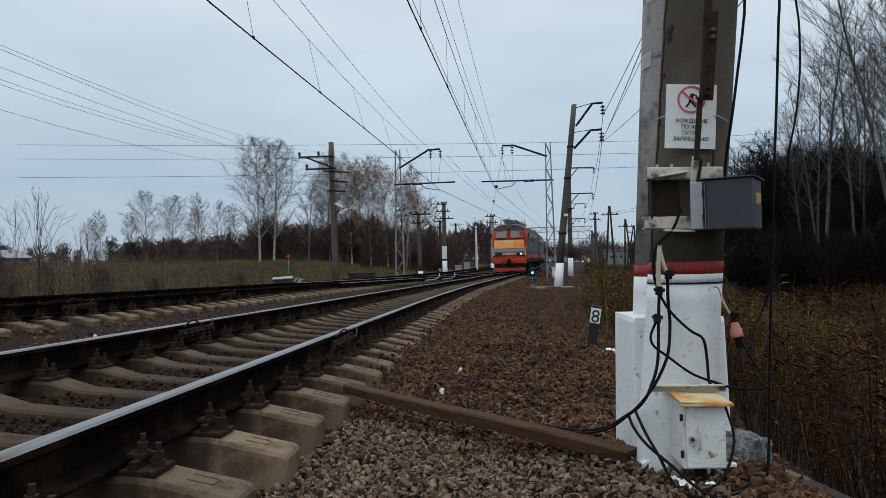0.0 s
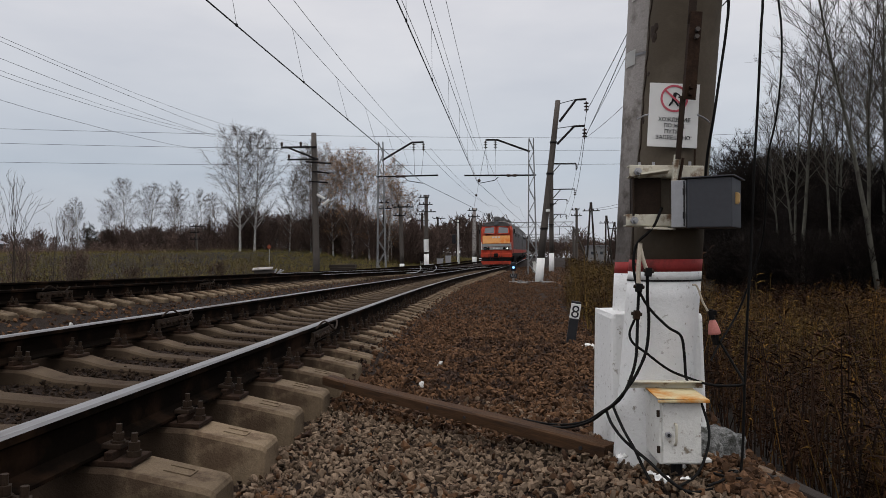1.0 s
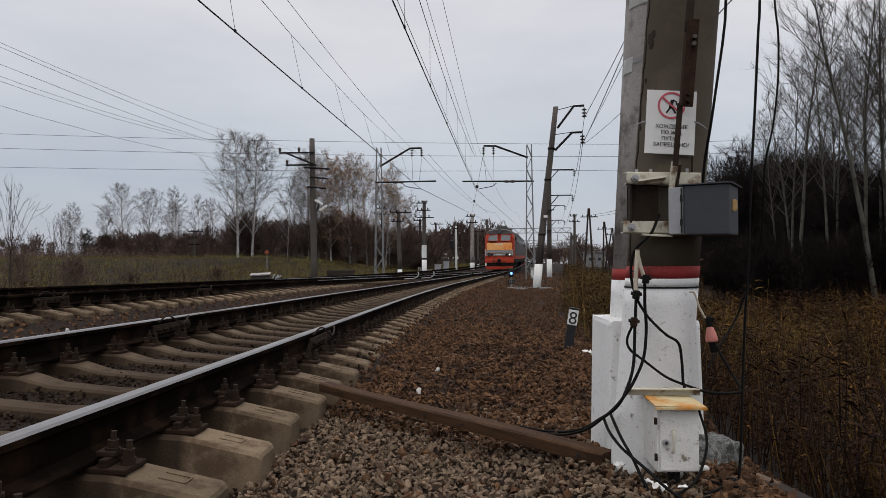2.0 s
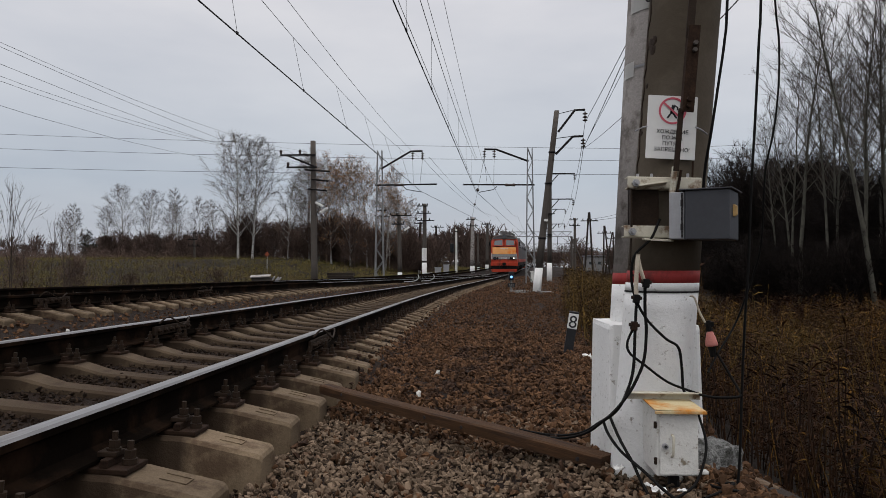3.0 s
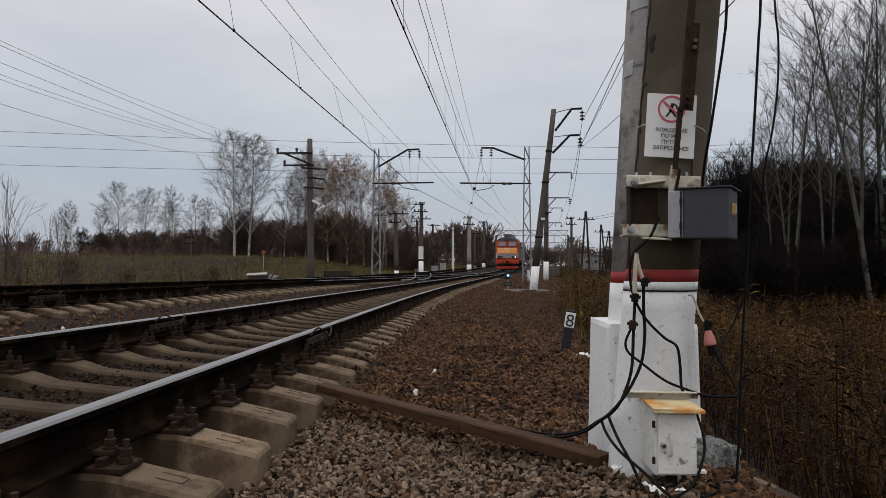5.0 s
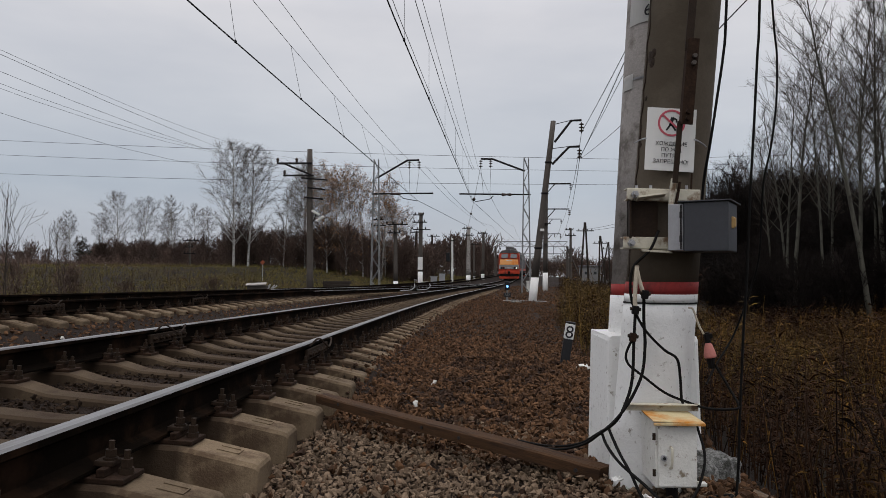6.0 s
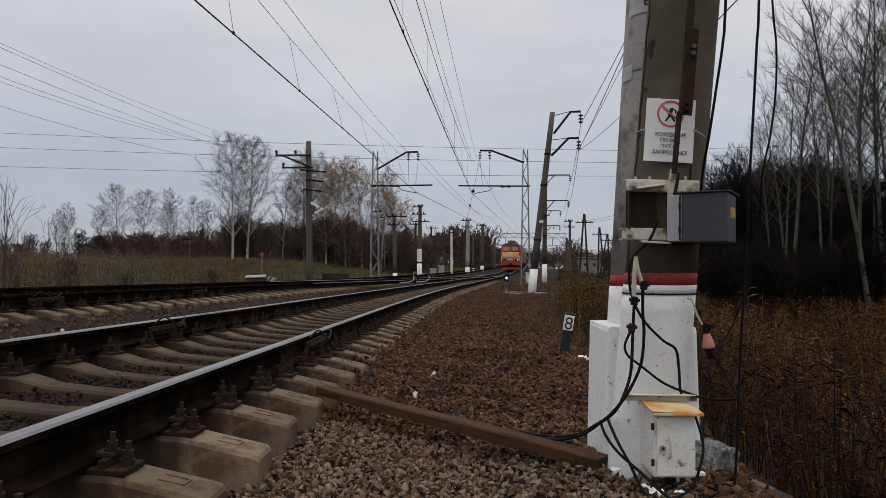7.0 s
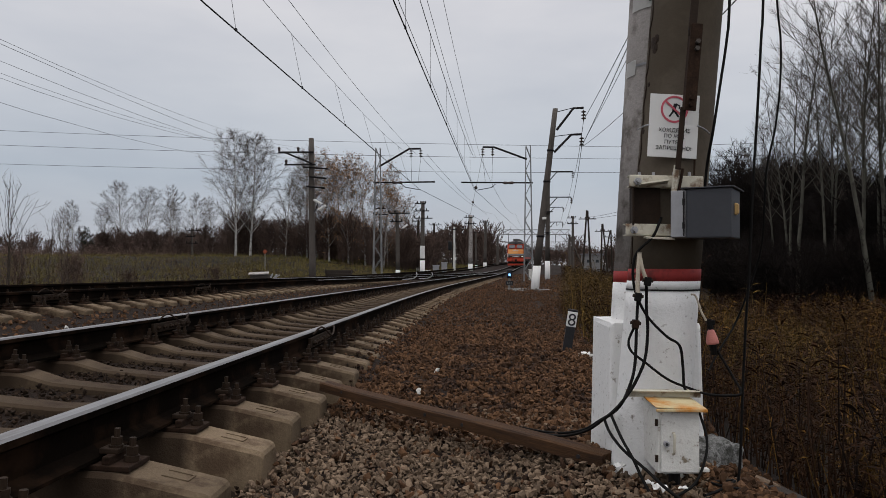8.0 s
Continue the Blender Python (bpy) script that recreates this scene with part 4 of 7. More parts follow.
cable("loose_cable", "black cable end lying among the stones", [(0.548, 2.80, 0.092), (0.546, 2.70, 0.07), (0.552, 2.60, 0.035), (0.578, 2.54, -0.02), (0.599, 2.5, -0.075), (0.622, 2.45, -0.125)], 0.0058)
cable("loose_cable", "black cable end lying among the stones", [(0.530, 2.84, 0.06), (0.528, 2.72, 0.035), (0.552, 2.60, 0.0), (0.614, 2.48, -0.045), (0.667, 2.42, -0.09), (0.73, 2.4, -0.125), (0.83, 2.45, -0.13)], 0.0058)
cable("cabinet_cable", "black cable hanging from the cable box", [(0.836, 2.6, 0.15), (0.846, 2.6, 0.12), (0.849, 2.55, 0.059), (0.828, 2.5, 0.001), (0.776, 2.45, -0.075), (0.70, 2.42, -0.115)], 0.0050)
cable("coiled_cable", "coil of black cable on the stones", [(0.80, 2.42, -0.11), (0.86, 2.45, -0.10), (0.92, 2.5, -0.09), (0.95, 2.56, -0.10), (0.90, 2.58, -0.11), (0.86, 2.53, -0.10), (0.88, 2.46, -0.09), (0.95, 2.46, -0.10)], 0.0050)
cable("drop_cable", "black cable hanging down beside the post", [(1.10, 3.12, 6.0), (1.06, 2.85, 3.6), (1.0, 2.62, 2.4), (0.972, 2.62, 1.711), (0.96, 2.62, 1.56), (0.934, 2.62, 1.388), (0.910, 2.63, 1.217), (0.903, 2.68, 1.092), (0.900, 2.70, 0.999)], 0.0054)
cable("drop_cable", "black cable hanging down beside the post", [(1.16, 3.14, 6.2), (1.15, 2.8, 3.8), (1.11, 2.6, 2.4), (1.09, 2.6, 1.701), (1.081, 2.6, 1.552), (1.063, 2.6, 1.253), (1.044, 2.6, 0.976), (1.029, 2.6, 0.679), (1.015, 2.6, 0.489), (1.0, 2.6, 0.216), (0.99, 2.6, -0.015), (0.968, 2.58, -0.17)], 0.0050)
cable("drop_cable", "black cable hanging down beside the post", [(1.17, 3.3, 6.4), (1.24, 3.0, 3.8), (1.25, 2.9, 2.4), (1.274, 2.9, 1.817), (1.287, 2.9, 1.65), (1.283, 2.9, 1.459), (1.26, 2.9, 1.269), (1.228, 2.9, 1.127), (1.216, 2.9, 1.009), (1.223, 2.95, 0.798), (1.206, 3.0, 0.653), (1.133, 3.0, 0.458), (1.013, 2.9, 0.325), (0.96, 2.85, 0.26)], 0.0043)


def pink_plug():
    t = thing("cable_plug", pose(0.924, 2.70, 0.40, 0, -8, 0), "faded pink plastic plug hanging on a hemp cord", "plug")
    bm = bmesh.new()
    lathe(bm, [(0.008, 0.045), (0.013, 0.038), (0.020, 0.014), (0.0235, -0.006), (0.0225, -0.013), (0.005, -0.015)], 18)
    bmesh.ops.recalc_face_normals(bm, faces=bm.faces)
    part("housing", bm, M["pink"], t, smooth=True)
    bm = bmesh.new()
    rod(bm, (0, 0, 0.045), (0.0, 0, 0.085), 0.013, 0.009, 10)
    box(bm, (0.004, 0, 0.07), (0.03, 0.02, 0.02), 0.004)
    part("collar", bm, M["black_rubber"], t)
    bm = bmesh.new()
    rod(bm, (0, 0, -0.055), (0, 0, -0.012), 0.012, 0.016, 10)
    part("socket", bm, M["black_rubber"], t)
    bm = bmesh.new()
    tube(bm, smooth_line([(-0.055, 0, 0.19), (-0.038, 0, 0.18), (-0.026, 0, 0.12), (-0.012, 0, 0.08)]), 0.004, 6)
    part("cord", bm, M["rope"], t, "beige hemp cord")


pink_plug()
cable("hemp_tape", "beige tape wrapped along a cable", [(0.632, 2.645, 0.745), (0.626, 2.645, 0.68), (0.624, 2.65, 0.615), (0.626, 2.65, 0.571)], 0.0085, "rope", "tape")
cable("hemp_tape", "beige tape wrapped along a cable", [(0.630, 2.645, 0.735), (0.642, 2.645, 0.68), (0.656, 2.65, 0.640)], 0.0075, "rope", "tape")


def coupling(x, z, mat):
    t = thing("cable_coupling", pose(x, 2.64, z, 0, 6, 0), "small bolted cable clamp on a hanging cable", "cable clamp")
    bm = bmesh.new()
    box(bm, (0, 0, 0), (0.024, 0.03, 0.034), 0.005)
    part("body", bm, M[mat], t)
    bm = bmesh.new()
    rod(bm, (-0.02, 0, 0.004), (0.02, 0, 0.004), 0.007, n=8)
    part("bolt", bm, M["oily"], t)


coupling(0.623, 0.572, "black_rubber")
coupling(0.613, 0.468, "rust")
coupling(0.660, 0.632, "black_rubber")


def rocks():
    rng = np.random.default_rng(8)

    def rock(name, c, s, mat, label, seed, cuts=3):
        bm = bmesh.new()
        bmesh.ops.create_icosphere(bm, subdivisions=cuts, radius=1.0)
        off = Vector((seed * 3.1, seed * 1.7, 0))
        for v in bm.verts:
            p = v.co.copy()
            m = max(abs(p.x), abs(p.y), abs(p.z))
            p = p.lerp(p / m * 0.85, 0.7)
            d = noise.fractal(p * 1.4 + off, 1.0, 2.0, 4) * 0.16
            v.co = Vector((p.x * s[0], p.y * s[1], p.z * s[2])) * (1 + d)
        return solo(name, bm, mat, label, "boulder", pose(*c, 0, 0, seed * 20))
    rock("boulder", (0.985, 2.95, -0.17), (0.135, 0.13, 0.145), M["granite"], "speckled blue-grey granite boulder beside the post", 1, 4)
    rock("concrete_lump", (1.19, 2.92, -0.29), (0.05, 0.11, 0.10), M["stone_grey"], "broken slab tilted at the embankment edge", 2)
    bm = bmesh.new()
    box(bm, (0, 0, 0), (0.11, 0.80, 0.15), 0.012)
    for v in bm.verts:
        v.co += Vector(noise.noise_vector(v.co * 6)) * 0.008
    solo("rotten_beam", bm, M["timber_pole"], "dark rotten timber beam tilted over the embankment edge", "timber beam", pose(1.235, 2.66, -0.27, -4, 14, 4))
    p = rng.uniform(0, 1, (1500, 2))
    P = np.stack([0.85 + 0.85 * p[:, 0], 1.9 + 1.9 * p[:, 1]], 1)
    z = land(P[:, 0], P[:, 1]) + 0.03 + 0.09 * np.exp(-(((P[:, 0] - 0.97) / 0.14) ** 2 + ((P[:, 1] - 3.2) / 0.2) ** 2)) * 2.2
    scatter("gravel_heap", np.column_stack([P, z]), rng.uniform(0.012, 0.03, len(P)), M["stone_red"], "brown gravel heaped round the boulder", 21)


rocks()


def litter():
    r = random.Random(3)
    for k, (x, y, z, s) in enumerate(((0.655, 2.46, -0.115, 0.028), (0.56, 2.68, -0.10, 0.022), (0.625, 2.50, -0.11, 0.018), (0.73, 2.44, -0.11, 0.016), (1.21, 7.7, -0.33, 0.09), (1.33, 7.62, -0.36, 0.07))):
        bm = bmesh.new()
        bmesh.ops.create_grid(bm, x_segments=5, y_segments=5, size=1.0)
        for v in bm.verts:
            v.co = Vector((v.co.x * s, v.co.y * s * 0.7, s * 0.7 * noise.noise(v.co * 1.9 + Vector((k * 3.3, 0, 0)))))
        bmesh.ops.solidify(bm, geom=bm.faces[:], thickness=0.0015)
        solo("litter_scrap", bm, M["sign_white"], "crumpled white litter scrap on the stones", "litter", pose(x, y, z + 0.02, 10, 5, k * 50))


litter()


def timber():
    a, b = Vector((-1.0, 4.54, -0.112)), Vector((0.555, 2.87, -0.120))
    d = b - a
    yaw = math.degrees(math.atan2(d.y, d.x))
    t = thing("timber_beam", Matrix.Translation((a + b) / 2) @ pose(0, 0, 0, 0, math.degrees(math.atan2(-d.z, math.hypot(d.x, d.y))), yaw), "weathered brown timber beam lying across the ballast", "timber beam")
    bm = bmesh.new()
    L = d.length
    n = 26
    rings = []
    for k in range(n + 1):
        x = -L / 2 + L * k / n
        w, h = 0.048 + 0.004 * noise.noise(Vector((x * 2, 3, 0))), 0.028 + 0.003 * noise.noise(Vector((x * 2, 7, 0)))
        dz = 0.006 * math.sin(x * 2.2)
        rings.append([bm.verts.new((x, yy * w, zz * h + dz)) for yy, zz in ((-1, -1), (-1, 0.75), (-0.8, 1), (0.8, 1), (1, 0.75), (1, -1))])
    for p, q in zip(rings, rings[1:]):
        for k in range(6):
            bm.faces.new((p[k], p[(k + 1) % 6], q[(k + 1) % 6], q[k]))
    bm.faces.new(rings[0])
    bm.faces.new(rings[-1][::-1])
    bmesh.ops.recalc_face_normals(bm, faces=bm.faces)
    part("beam", bm, M["plank"], t)
    for x in (-0.86, -0.02, 0.28, 1.02):
        bm = bmesh.new()
        rod(bm, (x, -0.0535, 0.0), (x, -0.044, 0.0), 0.009, n=10)
        part("bolt_hole", bm, M["ink"], t)


timber()


def picket():
    z = float(land(1.10, 8.0)) - 0.06
    t = thing("distance_marker", pose(1.07, 8.0, z, 0, 9, -6), "short leaning black and white marker post", "marker post")
    bm = bmesh.new()
    box(bm, (0, 0, 0.16), (0.105, 0.085, 0.40), 0.01)
    part("post", bm, M["ink"], t)
    bm = bmesh.new()
    box(bm, (0, 0, 0.445), (0.11, 0.09, 0.175), 0.008)
    part("head", bm, M["sign_white"], t, "white-painted head")
    bm = bmesh.new()
    box(bm, (0, 0, 0.545), (0.108, 0.088, 0.025), 0.008)
    part("cap", bm, M["ink"], t)
    lettering("number", "8", 0.20, t, pose(0, -0.0475, 0.372, 90, 0, 0))


picket()


# ---- masts, poles and wires ----
def base_z(x, y):
    return float(land(x, y)) - 0.1


def concrete_pole(name, x, y, top, r0, r1, label, category, group="", lean=(0, 0), foot=0.0, white=0.0, sink=0.3, mat="mast_far"):
    z = base_z(x, y)
    t = thing(name, pose(x, y, z), label, category, group)
    h = top - z
    bm = bmesh.new()
    mast_column(bm, white, h, (lean[0] * white / h, lean[1] * white / h), lean, r0 - (r0 - r1) * white / h, r1, n=16, rings=6)
    part("shaft", bm, M[mat], t, smooth=True)
    if white:
        bm = bmesh.new()
        mast_column(bm, -sink, white, (0, 0), (lean[0] * white / h, lean[1] * white / h), r0 * 1.06, r0 * 1.03, n=16, rings=2)
        part("white_foot", bm, M["white"], t, "white-painted foot", smooth=True)
    return t, h


def insulator(parent, x, y, z, n=3, r=0.13, step_z=0.17, mat="insulator"):
    bm = bmesh.new()
    prof = [(0.03, 0.05)]
    for k in range(n):
        prof += [(0.03, -k * step_z), (r, -k * step_z - 0.05), (r * 0.95, -k * step_z - 0.08), (0.03, -k * step_z - 0.09)]
    lathe(bm, prof + [(0.03, -n * step_z)], 10, c=(x, y, z))
    bmesh.ops.recalc_face_normals(bm, faces=bm.faces)
    return part("insulator", bm, M[mat], parent, "brown porcelain insulator")


def bracket(parent, x0, z0, x1, z1, y=0.0, drop=0.15, tie=None):
    """A bent bracket arm from the mast out to its tip, with a tie rod and insulator."""
    bm = bmesh.new()
    xm = x0 + (x1 - x0) * 0.62
    tube(bm, [(x0, y, z0), (xm, y, z1 - 0.02), (x1, y, z1)], 0.06, 6)
    if tie:
        tube(bm, [(tie[0], y, tie[1]), (xm, y, z1)], 0.02, 5)
    part("bracket_arm", bm, M["iron_dark"], parent)
    insulator(parent, x1, y, z1 - drop)


def leaning_mast():
    t, h = concrete_pole("catenary_mast", 3.11, 35, 8.74, 0.20, 0.13, "leaning dark concrete catenary mast with white foot", "catenary mast", "catenary masts", lean=(1.10, 0.0), white=1.32)
    z = t.location.z
    bracket(t, 4.28 - 3.11, 7.65 - z, 5.65 - 3.11, 8.78 - z, tie=(1.08, 8.55 - z))
    bracket(t, 4.15 - 3.11, 6.5 - z, 5.55 - 3.11, 7.42 - z, tie=(0.95, 7.3 - z))
    bm = bmesh.new()
    box(bm, (0.5, -0.3, 3.1 - z), (0.2, 0.02, 0.12), 0.01)
    part("number_plate", bm, M["sign_white"], t)
    for zz in (5.0, 6.6, 2.2):
        bm = bmesh.new()
        k = (zz - z) / h
        lathe(bm, [(0.23 - 0.08 * k, -0.05), (0.25 - 0.08 * k, 0), (0.23 - 0.08 * k, 0.05)], 14, c=(1.10 * k, 0, zz - z))
        part("steel_band", bm, M["iron_dark"], t)


leaning_mast()


def second_masts():
    for x, y, top, lean, arms in ((6.5, 60, 10.2, (0.1, 0), ((8.75, 8.95), (8.6, 6.7))), (9.6, 88, 9.6, (0.05, 0), ((11.6, 8.2), (11.5, 6.3))), (12.6, 118, 9.4, (0.05, 0), ((14.4, 8.2),))):
        t, h = concrete_pole("catenary_mast", x, y, top, 0.22, 0.15, "tall concrete catenary mast with white foot and side arms", "catenary mast", "catenary masts", lean=lean, white=1.7)
        z = t.location.z
        for ax, az in arms:
            bm = bmesh.new()
            tube(bm, [(0.05, 0, az - z), (ax - x, 0, az - z)], 0.05, 6)
            tube(bm, [(0.1, 0, az - z - 0.9), (0.9, 0, az - z)], 0.04, 6)
            part("bracket_arm", bm, M["iron_dark"], t)
            insulator(t, ax - x, 0, az - z - 0.1, 3, 0.13)
        for w, zz in ((0.5, 4.2), (0.9, 6.0)):
            bm = bmesh.new()
            box(bm, (0.0, -0.2, zz), (w, 0.35, 0.06), 0.01)
            part("clamp", bm, M["iron_dark"], t)


second_masts()


def lattice_mast(x, y, top, side, arm_tip, arm_root_z, tube_z, tube_tip):
    """A square lattice mast with an inclined cantilever and a level registration tube over the line."""
    z = base_z(x, y)
    t = thing("lattice_mast", pose(x, y, z), "galvanised steel lattice catenary mast with cantilever arm", "lattice mast", "lattice masts")
    h = top - z
    for sx in (-1, 1):
        for sy in (-1, 1):
            bm = bmesh.new()
            rod(bm, (sx * 0.33, sy * 0.33, -0.1), (sx * 0.17, sy * 0.17, h), 0.045, 0.035, 4)
            part("leg", bm, M["lattice"], t)
    n = 11
    for k in range(n):
        a, b = k / n, (k + 1) / n
        wa, wb = 0.33 - 0.16 * a, 0.33 - 0.16 * b
        s = 1 if k % 2 else -1
        bm = bmesh.new()
        for sy in (-1, 1):
            rod(bm, (-s * wa, sy * wa, a * h), (s * wb, sy * wb, b * h), 0.024, n=4)
            rod(bm, (sy * wa, -s * wa, a * h), (sy * wb, s * wb, b * h), 0.024, n=4)
        part("lattice_brace", bm, M["lattice"], t)
    bm = bmesh.new()
    ax, az = arm_tip[0] - x, arm_tip[1] - z
    tube(bm, [(0.1 * side, 0, arm_root_z - z), (ax - side * 0.9, 0, az - 0.02), (ax, 0, az)], 0.075, 6)
    part("cantilever", bm, M["iron_dark"], t, "dark inclined cantilever arm")
    bm = bmesh.new()
    tx = tube_tip - x
    tube(bm, [(-side * 0.35, 0, tube_z - z), (tx, 0, tube_z - z + 0.05)], 0.06, 6)
    tube(bm, [(tx - side * 2.6, 0, tube_z - z - 0.1), (tx - side * 2.3, 0, tube_z - z - 0.35), (tx - side * 1.2, 0, tube_z - z - 0.55)], 0.03, 5)
    part("registration_tube", bm, M["iron_dark"], t)
    for dx in (0.0, -side * 0.75):
        insulator(t, ax + dx, 0, az - 0.12, 3, 0.14, 0.2)
    bm = bmesh.new()
    lathe(bm, [(0.05, -0.4), (0.12, -0.3), (0.07, 0.0), (0.12, 0.3), (0.05, 0.4)], 8)
    bmesh.ops.recalc_face_normals(bm, faces=bm.faces)
    part("strain_insulator", bm, M["insulator"], t, at=pose(side * 1.5, 0, tube_z - z, 0, 90, 0))
    for k in range(2):
        bm = bmesh.new()
        tube(bm, [(ax - side * 0.75 * k, 0, az - 0.75), (ax - side * (0.2 + 0.5 * k), 0, tube_z - z + 0.05)], 0.013, 4)
        part("suspension_wire", bm, M["wire"], t)
    return t


lattice_mast(-7.3, 52, 9.72, 1, (-4.0, 9.66), 8.3, 7.05, -2.9)
LATTICE_R = lattice_mast(4.2, 52, 9.81, -1, (0.74, 9.75), 8.8, 7.0, -0.9)


def line_poles():
    # crossarm pole beside the meadow, with a lamp
    t, h = concrete_pole("utility_pole", -9.96, 42, 8.62, 0.22, 0.16, "concrete pole with braced crossarms and a street lamp", "utility pole", "utility poles", lean=(-0.13, 0))
    z = t.location.z
    bm = bmesh.new()
    for zz, xa, xb in ((7.72, -2.15, 0.1), (6.95, -1.75, 0.2)):
        box(bm, ((xa + xb) / 2, -0.2, zz - z), (xb - xa, 0.10, 0.10), 0.01)
    tube(bm, [(-1.7, -0.2, 7.7 - z), (0.0, -0.2, 7.0 - z)], 0.06, 6)
    for zz, xa, xb in ((6.75, -0.6, 1.0), (6.15, -0.2, 0.9), (5.55, -0.4, 0.8)):
        tube(bm, [(xa, -0.22, zz - z + 0.05), (xb, -0.22, zz - z - 0.08)], 0.05, 6)
    part("crossarm", bm, M["iron_dark"], t)
    for x, zz in ((-2.1, 7.78), (-0.9, 7.78), (-1.65, 7.0)):
        bm = bmesh.new()
        lathe(bm, [(0.03, 0), (0.09, 0.06), (0.07, 0.12), (0.1, 0.18), (0.05, 0.26), (0.02, 0.28)], 10, c=(x, -0.2, zz - z))
        part("insulator", bm, M["insulator"], t)
    bm = bmesh.new()
    tube(bm, smooth_line([(0.15, -0.2, 4.0 - z), (0.35, -0.25, 4.5 - z), (0.25, -0.3, 4.7 - z)]), 0.03, 6)
    part("lamp_arm", bm, M["iron_dark"], t)
    for dx, dz, tl in ((0.35, 4.62, 30), (0.65, 4.25, -35)):
        bm = bmesh.new()
        box(bm, (0, 0, 0), (0.55, 0.2, 0.14), 0.05)
        part("lamp_head", bm, M["white_worn"], t, "white lamp head", at=pose(dx, -0.3, dz - z, 0, tl, 0))
    # smaller poles farther along, each with a few crossarms
    rows = ((-6.6, 60, 5.55, 0.2, 0.9, "mast_far", True), (-5.2, 70, 7.3, 0.24, 1.7, "mast_far", False), (-7.3, 90, 6.8, 0.2, 0.6, "timber_pole", False), (-5.6, 100, 6.9, 0.18, 0.0, "timber_pole", False),
            (-0.3, 80, 6.6, 0.26, 0.9, "mast_light", False), (1.75, 100, 7.3, 0.24, 0.9, "mast_far", False), (0.6, 118, 6.6, 0.2, 0.6, "mast_far", False), (-3.6, 125, 6.2, 0.2, 0.0, "timber_pole", False),
            (-11.5, 84, 8.0, 0.2, 0.0, "timber_pole", False), (-32.6, 78, 5.0, 0.13, 0.0, "mast_far", False), (13.05, 90, 7.2, 0.2, 0.0, "mast_far", False))
    for k, (x, y, top, r, white, mat, lamp) in enumerate(rows):
        t, h = concrete_pole("utility_pole", x, y, top, r, r * 0.75, "slim line pole with short crossarms beside the tracks", "utility pole", "utility poles", lean=((-0.1, 0.05, 0.1)[k % 3], 0), white=white, mat=mat)
        z = t.location.z
        for j in range(1 if y > 95 else 2 + k % 2):
            bm = bmesh.new()
            zz = h - 0.25 - 0.75 * j
            w = (0.9, 0.55, 0.7)[(j + k) % 3]
            box(bm, ((0.15, -0.2, 0)[(k + j) % 3], -0.2, zz), (2 * w, 0.1, 0.1), 0.01)
            for s in (-0.9, -0.3, 0.6):
                lathe(bm, [(0.02, 0), (0.07, 0.06), (0.05, 0.2), (0.01, 0.22)], 6, c=(s * w, -0.2, zz + 0.05))
            part("crossarm", bm, M["iron_dark"], t)
        if lamp:
            bm = bmesh.new()
            box(bm, (0, 0, 0), (0.55, 0.16, 0.16), 0.05)
            part("lamp_head", bm, M["white"], t, "white lamp head", at=pose(0.6, -0.1, h - 1.4, 0, -35, 0))
        if white and not lamp and y < 75:
            bm = bmesh.new()
            lathe(bm, [(r * 1.05, 1.9), (r * 1.05, 3.2)], 14)
            part("white_panel", bm, M["white"], t)


line_poles()


def signal_post():
    z = base_z(-2.05, 75)
    t = thing("signal_mast", pose(-2.05, 75, z), "white-painted signal mast with dark lamp head and stays", "railway signal")
    bm = bmesh.new()
    rod(bm, (0, 0, 0), (0, 0, 5.0), 0.14, 0.11, 10)
    part("mast", bm, M["white_worn"], t)
    bm = bmesh.new()
    box(bm, (-0.45, -0.2, 2.9), (0.42, 0.3, 1.0), 0.1)
    for dz in (2.65, 3.1):
        rod(bm, (-0.45, -0.5, dz), (-0.45, -0.3, dz), 0.14, n=12)
    part("lamp_head", bm, M["ink"], t)
    bm = bmesh.new()
    box(bm, (0, -0.1, 4.7), (0.5, 0.1, 0.1), 0.01)
    tube(bm, [(0, 0, 4.6), (-0.7, 0, 3.8), (-0.7, 0, 3.3)], 0.03, 5)
    part("ladder_bracket", bm, M["iron_dark"], t)
    for dx in (-2.6, -2.1):
        bm = bmesh.new()
        rod(bm, (0, 0, 3.2), (dx, 0, 0.0), 0.025, n=5)
        part("stay", bm, M["reed"], t)


signal_post()


